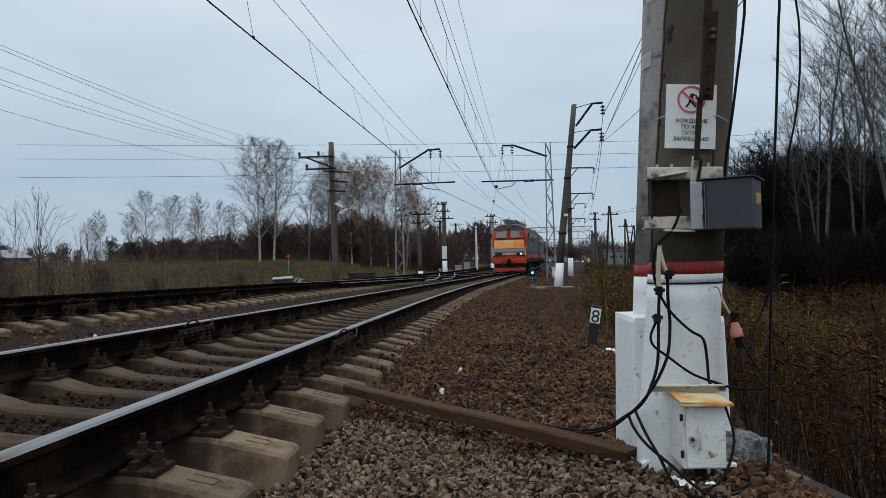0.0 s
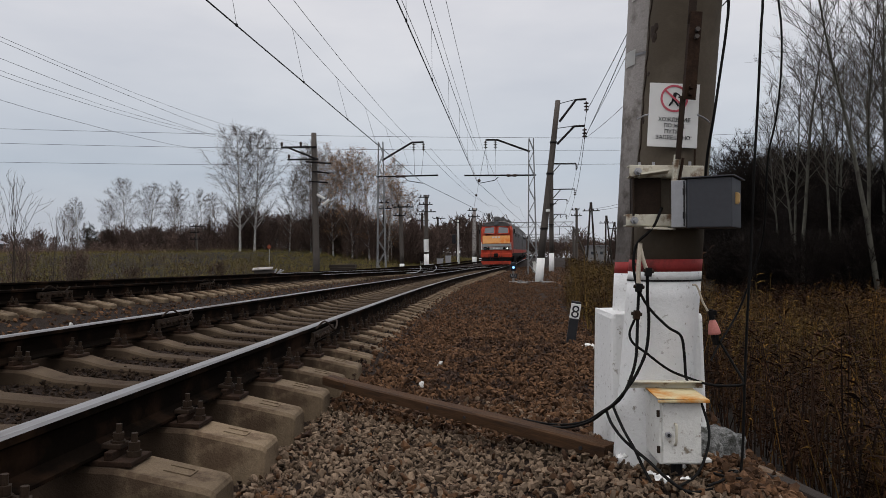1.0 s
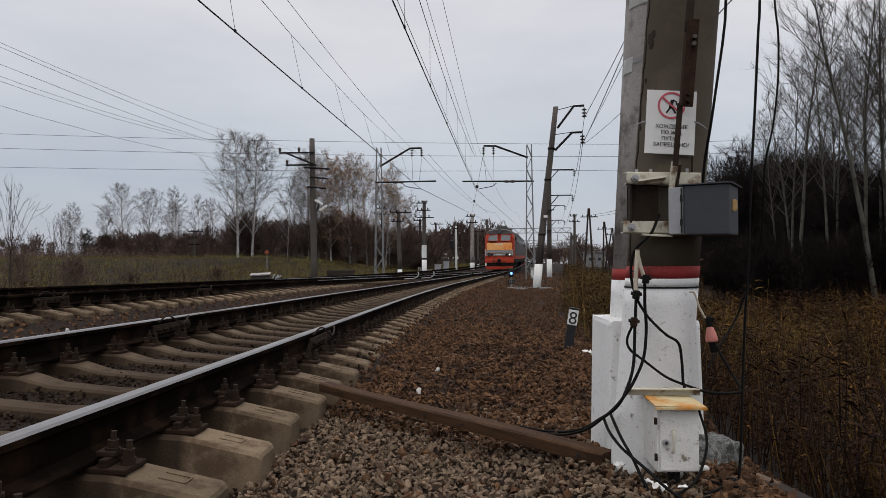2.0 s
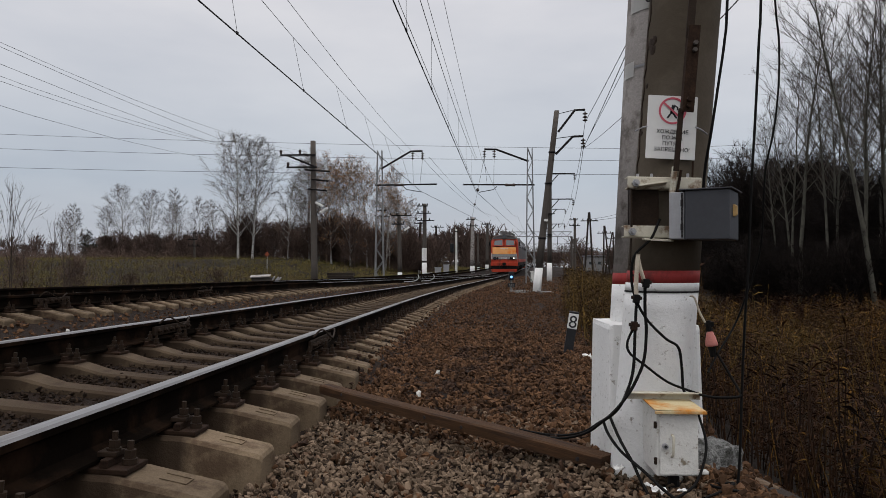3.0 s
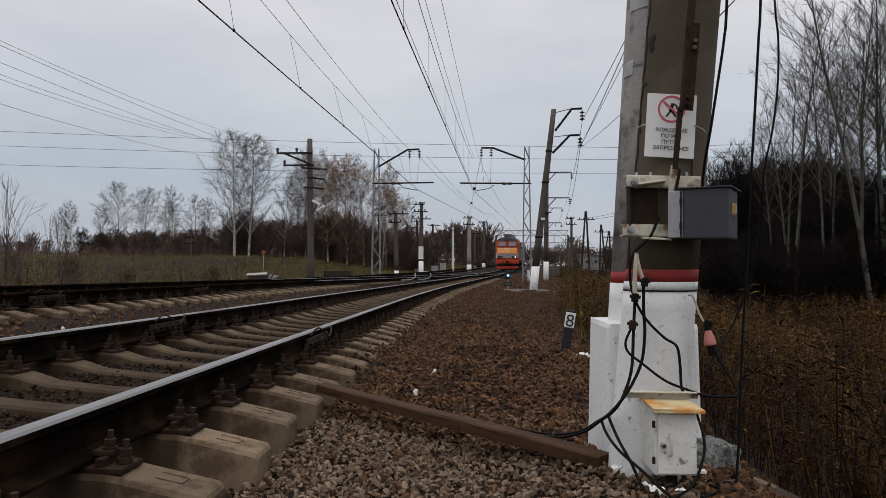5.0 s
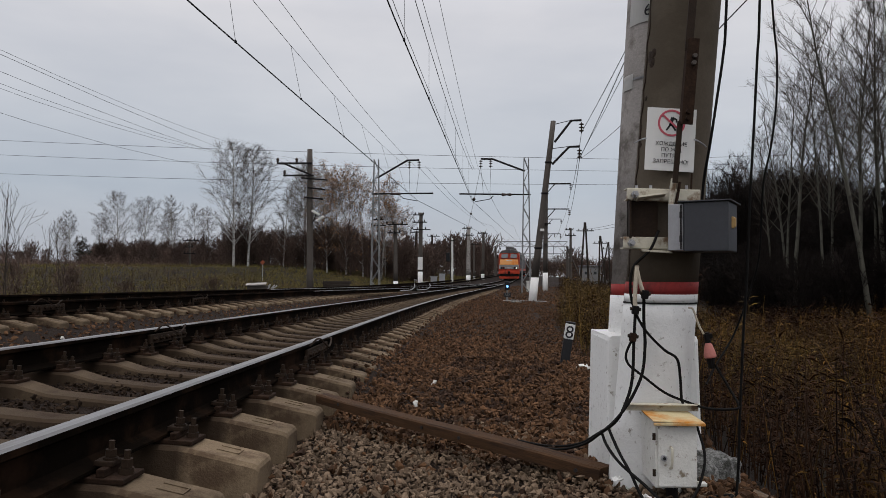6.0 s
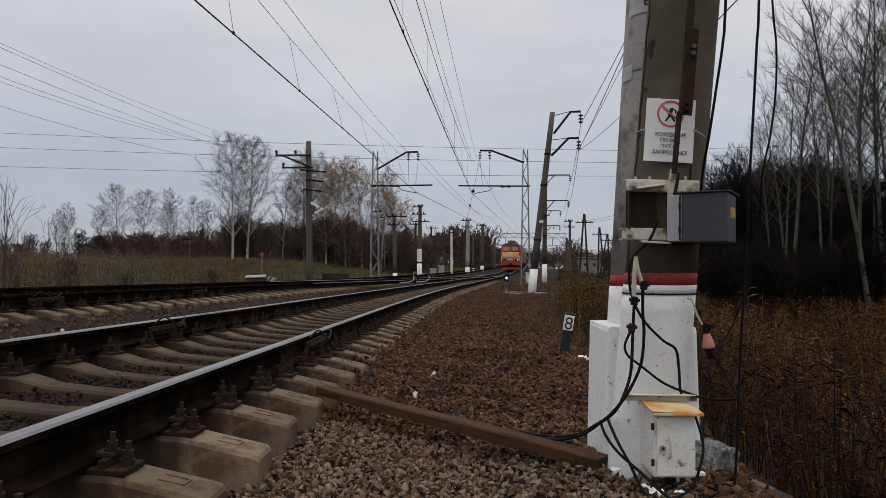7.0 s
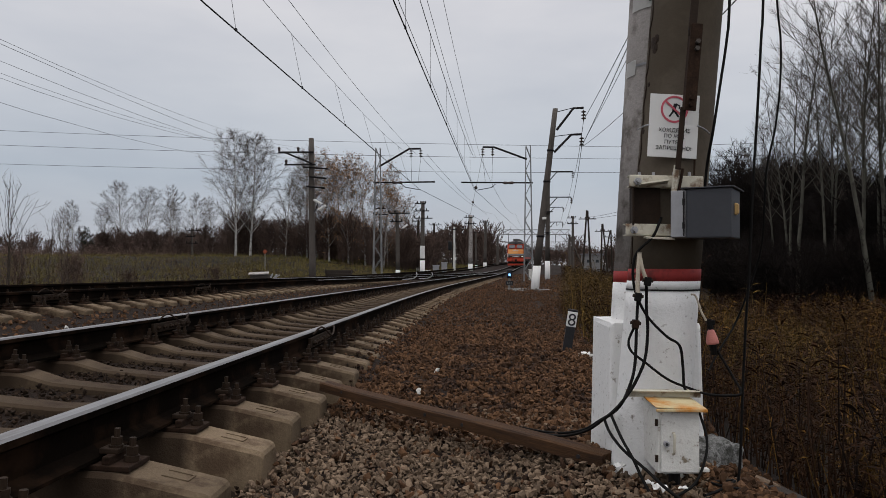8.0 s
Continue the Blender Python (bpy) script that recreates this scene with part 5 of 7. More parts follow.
def dwarf_signal():
    x, y = 1.75, 33.0
    z = float(land(x, y))
    t = thing("dwarf_signal", pose(x, y, z), "low track signal with lit bluish lamp beside the rails", "railway signal")
    bm = bmesh.new()
    rod(bm, (0, 0, -0.1), (0, 0, 0.6), 0.05, n=8)
    box(bm, (0, 0, 0.0), (0.4, 0.4, 0.12), 0.02)
    part("post", bm, M["grey_plastic"], t)
    bm = bmesh.new()
    box(bm, (0, 0, 0.78), (0.26, 0.22, 0.42), 0.06)
    rod(bm, (0, -0.28, 0.74), (0, -0.1, 0.74), 0.12, n=14, caps=False)
    part("lamp_housing", bm, M["ink"], t)
    bm = bmesh.new()
    rod(bm, (0, -0.16, 0.74), (0, -0.12, 0.74), 0.062, n=16)
    part("lens", bm, M["blue_lamp"], t, "lit bluish lens")
    bm = bmesh.new()
    box(bm, (0, -0.1, 0.34), (0.34, 0.02, 0.2), 0.01)
    pl = part("number_plate", bm, M["ink"], t)
    lettering("plate_word", "М2", 0.18, t, pose(0, -0.113, 0.275, 90, 0, 0)).data.materials[0] = M["lattice"]
    # cable trough slabs lying beside it
    for dx, dy, w, d, mt in ((0.7, 1.2, 0.9, 0.35, "granite"), (1.7, 0.4, 0.7, 0.3, "brick_pale"), (0.4, -0.7, 0.5, 0.3, "granite")):
        bm = bmesh.new()
        box(bm, (0, 0, 0), (w, d, 0.10), 0.02)
        solo("concrete_slab", bm, M[mt], "pale concrete slab lying on the ballast", "concrete slab", pose(x + dx, y + dy, float(land(x + dx, y + dy)) + 0.03, 2, 3, 20), "slabs by the signal")


dwarf_signal()


def wire(pts, r, label, sag_m=0.0, n=14, name="overhead_wire", group="overhead wires"):
    out = []
    for a, b in zip(pts, pts[1:]):
        a, b = Vector(a), Vector(b)
        for k in range(n):
            t = k / n
            p = a.lerp(b, t)
            p.z -= sag_m * 4 * t * (1 - t)
            out.append(p)
    out.append(Vector(pts[-1]))
    bm = bmesh.new()
    tube(bm, out, r, 5)
    return solo(name, bm, M["wire"], label, "overhead wire", group=group)


def overhead():
    con = "grey contact wire over the track"
    mes = "catenary carrier wire above the track"
    # second track
    wire([(-7.05, -8, 6.55), (-5.95, 15, 6.5), (-4.12, 52, 6.55), (3.4, 110, 6.9), (10.0, 160, 7.3)], 0.020, con)
    wire([(-7.05, -8, 10.0), (-4.9, 52, 9.2)], 0.009, mes, 1.3)
    wire([(-6.6, -8, 10.0), (-4.3, 52, 9.2)], 0.009, mes, 1.0)
    wire([(-4.1, 52, 9.2), (3.4, 110, 9.0), (10, 160, 9.2)], 0.012, mes, 1.0)
    wire([(-3.5, 52, 9.2), (1.6, 80, 6.7)], 0.012, mes, 0.3)
    # first track
    wire([(-2.7, -8, 6.6), (-1.74, 15, 6.5), (0.1, 52, 6.5), (6.9, 110, 6.9), (12.8, 160, 7.3)], 0.018, con)
    wire([(-2.55, -8, 6.62), (-1.64, 15, 6.52), (0.16, 52, 6.52)], 0.008, con)
    wire([(-2.9, -8, 10.2), (0.1, 52, 8.9)], 0.012, mes, 1.3)
    wire([(-2.65, -8, 10.0), (0.25, 52, 8.9)], 0.008, mes, 1.2)
    wire([(-2.4, -8, 11.0), (0.55, 52, 9.0)], 0.008, mes, 0.9)
    wire([(0.6, 52, 8.9), (6.9, 110, 9.0), (12.8, 160, 9.2)], 0.012, mes, 1.2)
    wire([(0.74, 52, 9.2), (-0.3, 80, 6.7)], 0.014, "slanting anchor wire with strain insulators", 0.1)
    # droppers
    for line in (0, 1):
        for y in (9.5, 13, 16.5, 22, 28, 34, 40, 46):
            k = (y + 8) / 60
            if line == 0:
                a = Vector((np.interp(y, [-8, 15, 52], [-7.05, -5.95, -4.12]), y, 6.52))
                b = Vector((-7.05 + 2.15 * k, y, 10.0 - 0.8 * k - 1.3 * 4 * k * (1 - k)))
            else:
                a = Vector((np.interp(y, [-8, 15, 52], [-2.7, -1.74, 0.1]), y, 6.52))
                b = Vector((-2.9 + 3.0 * k, y, 10.2 - 1.3 * k - 1.3 * 4 * k * (1 - k)))
            bm = bmesh.new()
            tube(bm, [a, a.lerp(b, 0.5), b], 0.006, 4)
            box(bm, a, (0.05, 0.09, 0.07), 0.01)
            solo("dropper_wire", bm, M["wire"], "thin dropper wire with a clamp on the contact wire", "dropper", group="droppers")
    # strain insulators in the slanting wire
    for k, r in ((0.45, 0.16), (0.72, 0.13)):
        p = Vector((0.74, 52, 9.2)).lerp(Vector((-0.3, 80, 6.7)), k)
        bm = bmesh.new()
        lathe(bm, [(0.03, -0.6), (r, -0.45), (0.05, -0.3), (r, -0.15), (0.05, 0.0), (r, 0.15), (0.05, 0.3), (r, 0.45), (0.03, 0.6)], 8)
        bmesh.ops.recalc_face_normals(bm, faces=bm.faces)
        solo("strain_insulator", bm, M["insulator"], "dark ribbed strain insulator in a slanting wire", "insulator", Matrix.Translation(p) @ pose(0, 0, 0, 95, 0, 0))
    # feeders on the field side
    fee = "bare feeder wire between mast brackets"
    wire([(3.6, -8, 9.6), (5.65, 35, 8.15), (8.75, 60, 8.35), (11.6, 88, 7.6), (14.4, 118, 7.6)], 0.014, fee, 0.5)
    wire([(2.3, -8, 8.1), (5.55, 35, 6.8), (8.6, 60, 6.1), (11.5, 88, 5.7), (14.2, 118, 5.7)], 0.014, fee, 0.4)
    wire([(3.3, -8, 9.0), (5.55, 35, 6.85), (8.65, 60, 6.2)], 0.010, fee, 0.35)
    wire([(3.5, 2, 4.4), (5.6, 35, 6.8)], 0.010, fee, 0.3)
    # telephone wires to the crossarm pole
    for x, z0, s in ((-2.1, 8.0, 2.2), (-1.6, 8.0, 2.5), (-0.9, 8.0, 1.8), (-1.65, 7.2, 2.3), (-0.4, 7.2, 1.7), (0.6, 6.7, 1.2)):
        wire([(-10.0 + x * 0.8 - 1.0, -14, z0 - 0.3), (-10.0 + x, 41.8, z0)], 0.005, "thin telephone wire to a crossarm pole", s)
        wire([(-10.0 + x, 41.8, z0), (-6.6 + 0.3 * x, 60, 5.6)], 0.006, "thin telephone wire to a crossarm pole", 0.2)
    # power line crossing high over the tracks
    for z0, z1 in ((19.1, 16.3), (17.1, 14.7), (14.5, 12.9)):
        wire([(-66, 90, z0), (19, 90, z1), (60, 90, z1 + 1.5)], 0.024, "high power line crossing over the railway", 0.3, name="power_line_wire")


overhead()


def gantry(x0, x1, y, z, label, thin=1.0):
    zb = base_z(x0, y)
    t = thing("catenary_gantry", pose(0, y, 0), label, "catenary gantry", "catenary gantries")
    for x in (x0, x1):
        bm = bmesh.new()
        rod(bm, (x, 0, base_z(x, y)), (x, 0, z), 0.26 * thin, 0.2 * thin, 10)
        part("post", bm, M["mast_far"], t)
    for zz in (z, z + 0.9):
        bm = bmesh.new()
        box(bm, ((x0 + x1) / 2, 0, zz), (x1 - x0, 0.14, 0.12), 0.0)
        part("chord", bm, M["lattice"], t)
    n = int((x1 - x0) / 0.9)
    for k in range(n):
        bm = bmesh.new()
        a, b = x0 + (x1 - x0) * k / n, x0 + (x1 - x0) * (k + 1) / n
        rod(bm, (a, 0, z + (0.9 if k % 2 else 0)), (b, 0, z + (0 if k % 2 else 0.9)), 0.05, n=4)
        part("truss_brace", bm, M["lattice"], t)
    for k in range(4):
        bm = bmesh.new()
        x = x0 + (x1 - x0) * (k + 0.7) / 4.6
        rod(bm, (x, 0, z), (x, 0, z - 1.6), 0.05, n=5)
        part("hanger", bm, M["iron_dark"], t)


gantry(4.7, 18.3, 130, 6.6, "steel truss gantry on concrete posts over the tracks")
gantry(8.5, 27.5, 190, 6.4, "distant steel truss gantry over the station tracks")
gantry(13, 36, 250, 6.6, "distant steel truss gantry over the station tracks")


def timber_frames():
    for x, y, top, spread, ln in ((15.7, 95, 8.35, 1.0, 0.1), (21.0, 110, 7.4, 0.9, -0.3), (23.5, 122, 7.0, 0.9, 0.9)):
        z = base_z(x, y)
        t = thing("timber_line_frame", pose(x, y, z), "dark tarred timber pole frame with crossarms", "utility pole", "timber frames")
        h = top - z
        for s in (-1, 1):
            bm = bmesh.new()
            rod(bm, (s * spread * 0.6 + (0.6 if s > 0 and ln > 0.5 else 0), 0, 0), (ln + s * 0.06, 0, h), 0.16, 0.11, 8)
            part("pole", bm, M["timber_pole"], t)
        bm = bmesh.new()
        box(bm, (ln, -0.15, h - 1.2), (2.4, 0.12, 0.12), 0.01)
        for k in range(4):
            lathe(bm, [(0.02, 0), (0.08, 0.08), (0.02, 0.26)], 6, c=(ln - 0.9 + 0.6 * k, -0.15, h - 1.14))
        part("crossarm", bm, M["timber_pole"], t)
    z = base_z(14.3, 92)
    bm = bmesh.new()
    rod(bm, (0, 0, 0), (-2.3, 0, 5.3), 0.14, 0.10, 8)
    solo("leaning_prop", bm, M["mast_far"], "slanting concrete prop of a line pole", "pole", pose(15.0, 91, z))
    wire([(16, 95, 7.4), (24, 80, 9.6)], 0.02, "drop wire from a timber frame", 0.5)
    wire([(16, 95, 7.2), (24, 80, 8.8)], 0.02, "drop wire from a timber frame", 0.5)


timber_frames()


def small_buildings():
    z = base_z(21.5, 125)
    t = thing("relay_hut", pose(21.6, 125, z), "small pale brick trackside hut with flat roof", "hut")
    bm = bmesh.new()
    box(bm, (0, 0, 1.6), (3.4, 3.0, 3.2), 0.02)
    part("wall", bm, M["brick_pale"], t)
    bm = bmesh.new()
    box(bm, (0, 0, 3.28), (3.8, 3.4, 0.16), 0.02)
    part("roof", bm, M["house_roof"], t)
    for dx in (-0.9, 0.7):
        bm = bmesh.new()
        box(bm, (dx, -1.51, 2.0), (0.5, 0.06, 0.5), 0.01)
        part("window", bm, M["glass"], t)
    # cottages beyond the meadow
    for x, y, w, h, yaw in ((-60, 124, 6.5, 1.9, 10), (-97, 128, 7, 1.9, -8), (-106, 126, 8, 1.9, 5)):
        z = base_z(x, y)
        t = thing("cottage", pose(x, y, z, 0, 0, yaw), "low wooden cottage with grey sheet roof among trees", "house", "cottages")
        bm = bmesh.new()
        box(bm, (0, 0, h / 2), (w, 6, h), 0.03)
        part("wall", bm, M["house"], t)
        bm = bmesh.new()
        prism(bm, [(-w / 2 - 0.4, h), (w / 2 + 0.4, h), (0, h + 1.7)], -3.4, 3.4)
        part("roof", bm, M["house_roof"], t)
        for dx in (-0.28, 0.0, 0.28):
            bm = bmesh.new()
            box(bm, (dx * w, -3.02, h * 0.55), (0.9, 0.08, 1.1), 0.01)
            part("window", bm, M["glass"], t)
        bm = bmesh.new()
        box(bm, (w * 0.2, 0, h + 1.3), (0.5, 0.5, 1.2), 0.02)
        part("chimney", bm, M["brick_pale"], t)
    # cabinets and boards beside the far track
    for x, y, w, h, mt in ((-3.9, 72, 0.65, 0.95, "galv"), (-3.1, 74, 0.6, 1.1, "galv"), (-4.7, 70, 0.55, 0.5, "white_worn"), (4.9, 57, 0.5, 0.9, "white_worn")):
        t = thing("relay_cabinet", pose(x, y, float(land(x, y)) - 0.05), "pale steel relay cabinet standing by the track", "relay cabinet", "relay cabinets")
        bm = bmesh.new()
        box(bm, (0, 0, h / 2), (w, 0.5, h), 0.02)
        part("body", bm, M[mt], t)
        bm = bmesh.new()
        box(bm, (0, 0, h + 0.03), (w + 0.1, 0.6, 0.06), 0.01)
        part("lid", bm, M[mt], t)
    t = thing("marker_sign", pose(-18.5, 60, base_z(-18.5, 60)), "orange diamond marker on a thin stake", "marker sign")
    bm = bmesh.new()
    rod(bm, (0, 0, 0), (0, 0, 1.6), 0.03, n=6)
    part("stake", bm, M["galv"], t)
    bm = bmesh.new()
    box(bm, (0, -0.05, 1.75), (0.32, 0.03, 0.32), 0.01, pose(0, 0, 0, 0, 45, 0).to_3x3())
    part("board", bm, M["orange_flag"], t)
    # track motor cabinet and stacked sleepers by the far rail
    t = thing("trackside_cabinet", pose(-8.95, 28.4, float(land(-8.95, 28.4)) - 0.05, 0, 0, 14), "pale steel trackside cabinet with a crumpled lid", "trackside cabinet")
    bm = bmesh.new()
    box(bm, (0, 0, 0.39), (0.86, 0.5, 0.78), 0.02)
    part("body", bm, M["mast_far"], t)
    bm = bmesh.new()
    box(bm, (-0.08, -0.02, 0.83), (0.82, 0.66, 0.05), 0.015, pose(0, 0, 0, 6, -3, 0).to_3x3())
    part("lid", bm, M["mast_light"], t, "pale dented sheet lid")
    for dx, tilt in ((0.42, 24), (0.56, 38), (0.63, 52)):
        bm = bmesh.new()
        box(bm, (dx, 0, 0.66), (0.05, 0.52, 0.34), 0.012, pose(0, 0, 0, 0, tilt, 0).to_3x3())
        part("bent_sheet", bm, M["galv"], t, "bent loose cover sheet")
    t = thing("sleeper_stack", pose(-8.5, 43, float(land(-8.5, 43))), "small stack of dark old timber sleepers", "timber stack")
    for k in range(15):
        bm = bmesh.new()
        box(bm, (0.12 * math.sin(k * 2.3), 0.26 * (k % 3) - 0.26, 0.09 + 0.19 * (k // 3)), (1.5, 0.24, 0.18), 0.02)
        part("timber", bm, M["timber_pole"], t, at=pose(0, 0, 0, 0, 0, 3 * math.sin(k * 1.7)))


small_buildings()


# ---- locomotive: two-section diesel ----
def locomotive_section(name, label):
    """Front at y = 0 facing -y, rail head at z = 0, 16.9 m long."""
    t = thing(name, pose(0, 0, 0), label, "locomotive", "locomotive sections")
    side = [(-1.45, 1.15), (-1.47, 2.0), (-1.45, 3.35), (-1.36, 3.72), (-1.08, 4.0), (-0.6, 4.13), (0, 4.18), (0.6, 4.13), (1.08, 4.0), (1.36, 3.72), (1.45, 3.35), (1.47, 2.0), (1.45, 1.15)]

    def loft(bm, rows, mi=0):
        rings = [[bm.verts.new((x * sx, y + (lean(z) if lean else 0), 1.15 + (z - 1.15) * sz)) for x, z in side] for y, sx, sz, lean in rows]
        for a, b in zip(rings, rings[1:]):
            for k in range(len(side)):
                bm.faces.new((a[k], b[k], b[(k + 1) % len(side)], a[(k + 1) % len(side)])).material_index = mi
        return rings

    slope = lambda z: max(0.0, z - 2.75) * 0.42 - 0.0
    nose = lambda z: max(0.0, z - 2.75) * 0.42 + 0.10
    bm = bmesh.new()
    r = loft(bm, [(0.0, 0.93, 0.95, slope), (0.02, 0.97, 0.975, nose), (0.35, 1.0, 1.0, lambda z: max(0.0, z - 2.75) * 0.2), (1.6, 1.0, 1.0, None)])
    bm.faces.new(r[0])
    bmesh.ops.recalc_face_normals(bm, faces=bm.faces)
    part("cab", bm, M["loco_red"], t, "orange-red cab front", smooth=False)
    bm = bmesh.new()
    r = loft(bm, [(1.6, 1.0, 1.0, None), (16.6, 1.0, 1.0, None), (16.9, 0.95, 0.97, None)])
    bm.faces.new(r[-1][::-1])
    bmesh.ops.recalc_face_normals(bm, faces=bm.faces)
    part("body", bm, M["loco_grey"], t, "dirty grey body side")
    bm = bmesh.new()
    top = [(x, z + 0.02) for x, z in side[3:10]]
    a = [bm.verts.new((x * 0.98, 0.34 + 0.05 * abs(x), z - 0.06)) for x, z in top]
    b = [bm.verts.new((x * 1.02, 1.0, z + 0.03)) for x, z in top]
    c = [bm.verts.new((x * 1.02, 16.8, z + 0.03)) for x, z in top]
    for p, q in ((a, b), (b, c)):
        for k in range(len(top) - 1):
            bm.faces.new((p[k], p[k + 1], q[k + 1], q[k]))
    bm.faces.new(a)
    part("roof", bm, M["loco_roof"], t, "sooty dark roof")
    # windscreen panes, in the sloping part of the front
    for s in (-1, 1):
        bm = bmesh.new()
        zs, out = (2.95, 3.62), 0.03
        q = [(s * 0.15, 2.98), (s * 1.14, 3.0), (s * 1.08, 3.56), (s * 0.17, 3.64)]
        vs = [bm.verts.new((x, slope(z * 0.95 + 0.06) - out, z)) for x, z in q]
        f = bm.faces.new(vs if s > 0 else vs[::-1])
        g = bmesh.ops.extrude_face_region(bm, geom=[f])
        bmesh.ops.translate(bm, vec=(0, 0.06, 0), verts=[v for v in g["geom"] if isinstance(v, bmesh.types.BMVert)])
        bmesh.ops.recalc_face_normals(bm, faces=bm.faces)
        w = part("windscreen", bm, M["glass"], t, "dark windscreen pane")
        bm = bmesh.new()
        for (x0, z0), (x1, z1) in zip(q, q[1:] + q[:1]):
            rod(bm, (x0, slope(z0 * 0.95 + 0.06) - out - 0.01, z0), (x1, slope(z1 * 0.95 + 0.06) - out - 0.01, z1), 0.035, n=6)
        part("window_frame", bm, M["loco_red"], w)
    bm = bmesh.new()
    box(bm, (0, -0.012, 2.44), (2.52, 0.05, 0.72), 0.02)
    part("front_panel", bm, M["loco_orange"], t, "bleached orange front panel")
    bm = bmesh.new()
    for x in (-0.35, -0.22, -0.09, 0.04, 0.2, 0.33):
        box(bm, (x, -0.042, 2.66), (0.09, 0.01, 0.13))
    part("number_bars", bm, M["sign_white"], t)
    bm = bmesh.new()
    box(bm, (0, -0.012, 1.92), (2.7, 0.05, 0.26), 0.02)
    box(bm, (0, -0.012, 1.62), (2.74, 0.05, 0.22), 0.02)
    part("grey_stripe", bm, M["loco_stripe"], t, "two grey stripes across the front")
    bm = bmesh.new()
    for k in range(5):
        box(bm, (-0.26 + 0.13 * k, -0.045, 1.64), (0.08, 0.01, 0.11))
    part("number_bars", bm, M["sign_white"], t)
    for s in (-1, 1):
        bm = bmesh.new()
        rod(bm, (s * 1.02, -0.10, 1.62), (s * 1.02, 0.02, 1.62), 0.17, n=14)
        rod(bm, (s * 0.72, -0.08, 1.62), (s * 0.72, 0.02, 1.62), 0.12, n=14)
        l = part("lamp_housing", bm, M["loco_under"], t)
        bm = bmesh.new()
        rod(bm, (s * 1.02, -0.115, 1.62), (s * 1.02, -0.10, 1.62), 0.08 if s > 0 else 0.1, n=14)
        part("marker_lamp", bm, M["headlamp"] if s > 0 else M["glass"], l)
    bm = bmesh.new()
    rod(bm, (0, 0.33, 3.98), (0, 1.0, 3.98), 0.25, n=18)
    h = part("searchlight", bm, M["loco_roof"], t, "round roof searchlight")
    bm = bmesh.new()
    rod(bm, (0, 0.29, 3.98), (0, 0.34, 3.98), 0.17, n=18)
    part("lens", bm, M["glass"], h)
    bm = bmesh.new()
    box(bm, (0, 0.06, 0.98), (2.9, 0.42, 0.36), 0.04)
    part("buffer_beam", bm, M["loco_red"], t)
    bm = bmesh.new()
    prism(bm, [(-1.3, 0.16), (1.3, 0.16), (1.38, 0.46), (-1.38, 0.46)], -0.28, -0.18)
    part("snow_plough", bm, M["loco_red"], t, "faded red track clearer")
    bm = bmesh.new()
    box(bm, (0, 0.05, 0.65), (2.6, 0.2, 0.5), 0.03)
    box(bm, (0, 0.3, 0.75), (2.2, 0.5, 0.6), 0.03)
    part("under_beam", bm, M["loco_under"], t)
    bm = bmesh.new()
    box(bm, (0, -0.3, 1.0), (0.34, 0.6, 0.34), 0.06)
    box(bm, (0.1, -0.62, 1.02), (0.2, 0.14, 0.3), 0.04)
    part("coupler", bm, M["loco_under"], t)
    for s in (-1, 1):
        bm = bmesh.new()
        tube(bm, smooth_line([(s * 0.5, -0.16, 0.95), (s * 0.52, -0.3, 0.6), (s * 0.36, -0.3, 0.5), (s * 0.3, -0.16, 0.9)]), 0.035, 6)
        part("air_hose", bm, M["loco_under"], t)
        bm = bmesh.new()
        tube(bm, [(s * 1.36, -0.06, 1.5), (s * 1.36, -0.12, 2.2)], 0.025, 6)
        part("handrail", bm, M["sign_white"], t)
        bm = bmesh.new()
        box(bm, (s * 1.62, 0.7, 3.2), (0.12, 0.3, 0.42), 0.04)
        part("mirror", bm, M["loco_under"], t)
        bm = bmesh.new()
        box(bm, (s * 1.475, 9.2, 1.36), (0.04, 14.9, 0.34), 0.01)
        part("side_stripe", bm, M["loco_red"], t, "faded red side stripe")
        for k in range(5):
            bm = bmesh.new()
            rod(bm, (s * 1.42, 4.2 + 2.5 * k, 3.05), (s * 1.5, 4.2 + 2.5 * k, 3.05), 0.26, n=16)
            part("porthole", bm, M["glass"], t)
        bm = bmesh.new()
        box(bm, (s * 1.46, 2.3, 2.5), (0.05, 0.7, 1.9), 0.02)
        part("side_door", bm, M["loco_grey"], t)
        bm = bmesh.new()
        box(bm, (s * 1.42, 8.4, 1.02), (0.12, 15.6, 0.28), 0.02)
        part("sill_frame", bm, M["loco_under"], t)
    bm = bmesh.new()
    box(bm, (0, 8.4, 0.72), (2.4, 3.4, 0.7), 0.08)
    part("fuel_tank", bm, M["loco_under"], t)
    for yc in (3.9, 12.9):
        bm = bmesh.new()
        for s in (-1, 1):
            box(bm, (s * 1.05, yc, 0.62), (0.16, 4.3, 0.34), 0.05)
            for dy in (-1.9, 0, 1.9):
                box(bm, (s * 1.16, yc + dy, 0.52), (0.22, 0.36, 0.36), 0.05)
        b = part("bogie", bm, M["loco_under"], t)
        for dy in (-1.9, 0, 1.9):
            bm = bmesh.new()
            rod(bm, (-0.83, yc + dy, 0.525), (-0.69, yc + dy, 0.525), 0.525, n=24)
            rod(bm, (0.69, yc + dy, 0.525), (0.83, yc + dy, 0.525), 0.525, n=24)
            rod(bm, (-0.7, yc + dy, 0.525), (0.7, yc + dy, 0.525), 0.09, n=10)
            part("wheelset", bm, M["oily"], b)
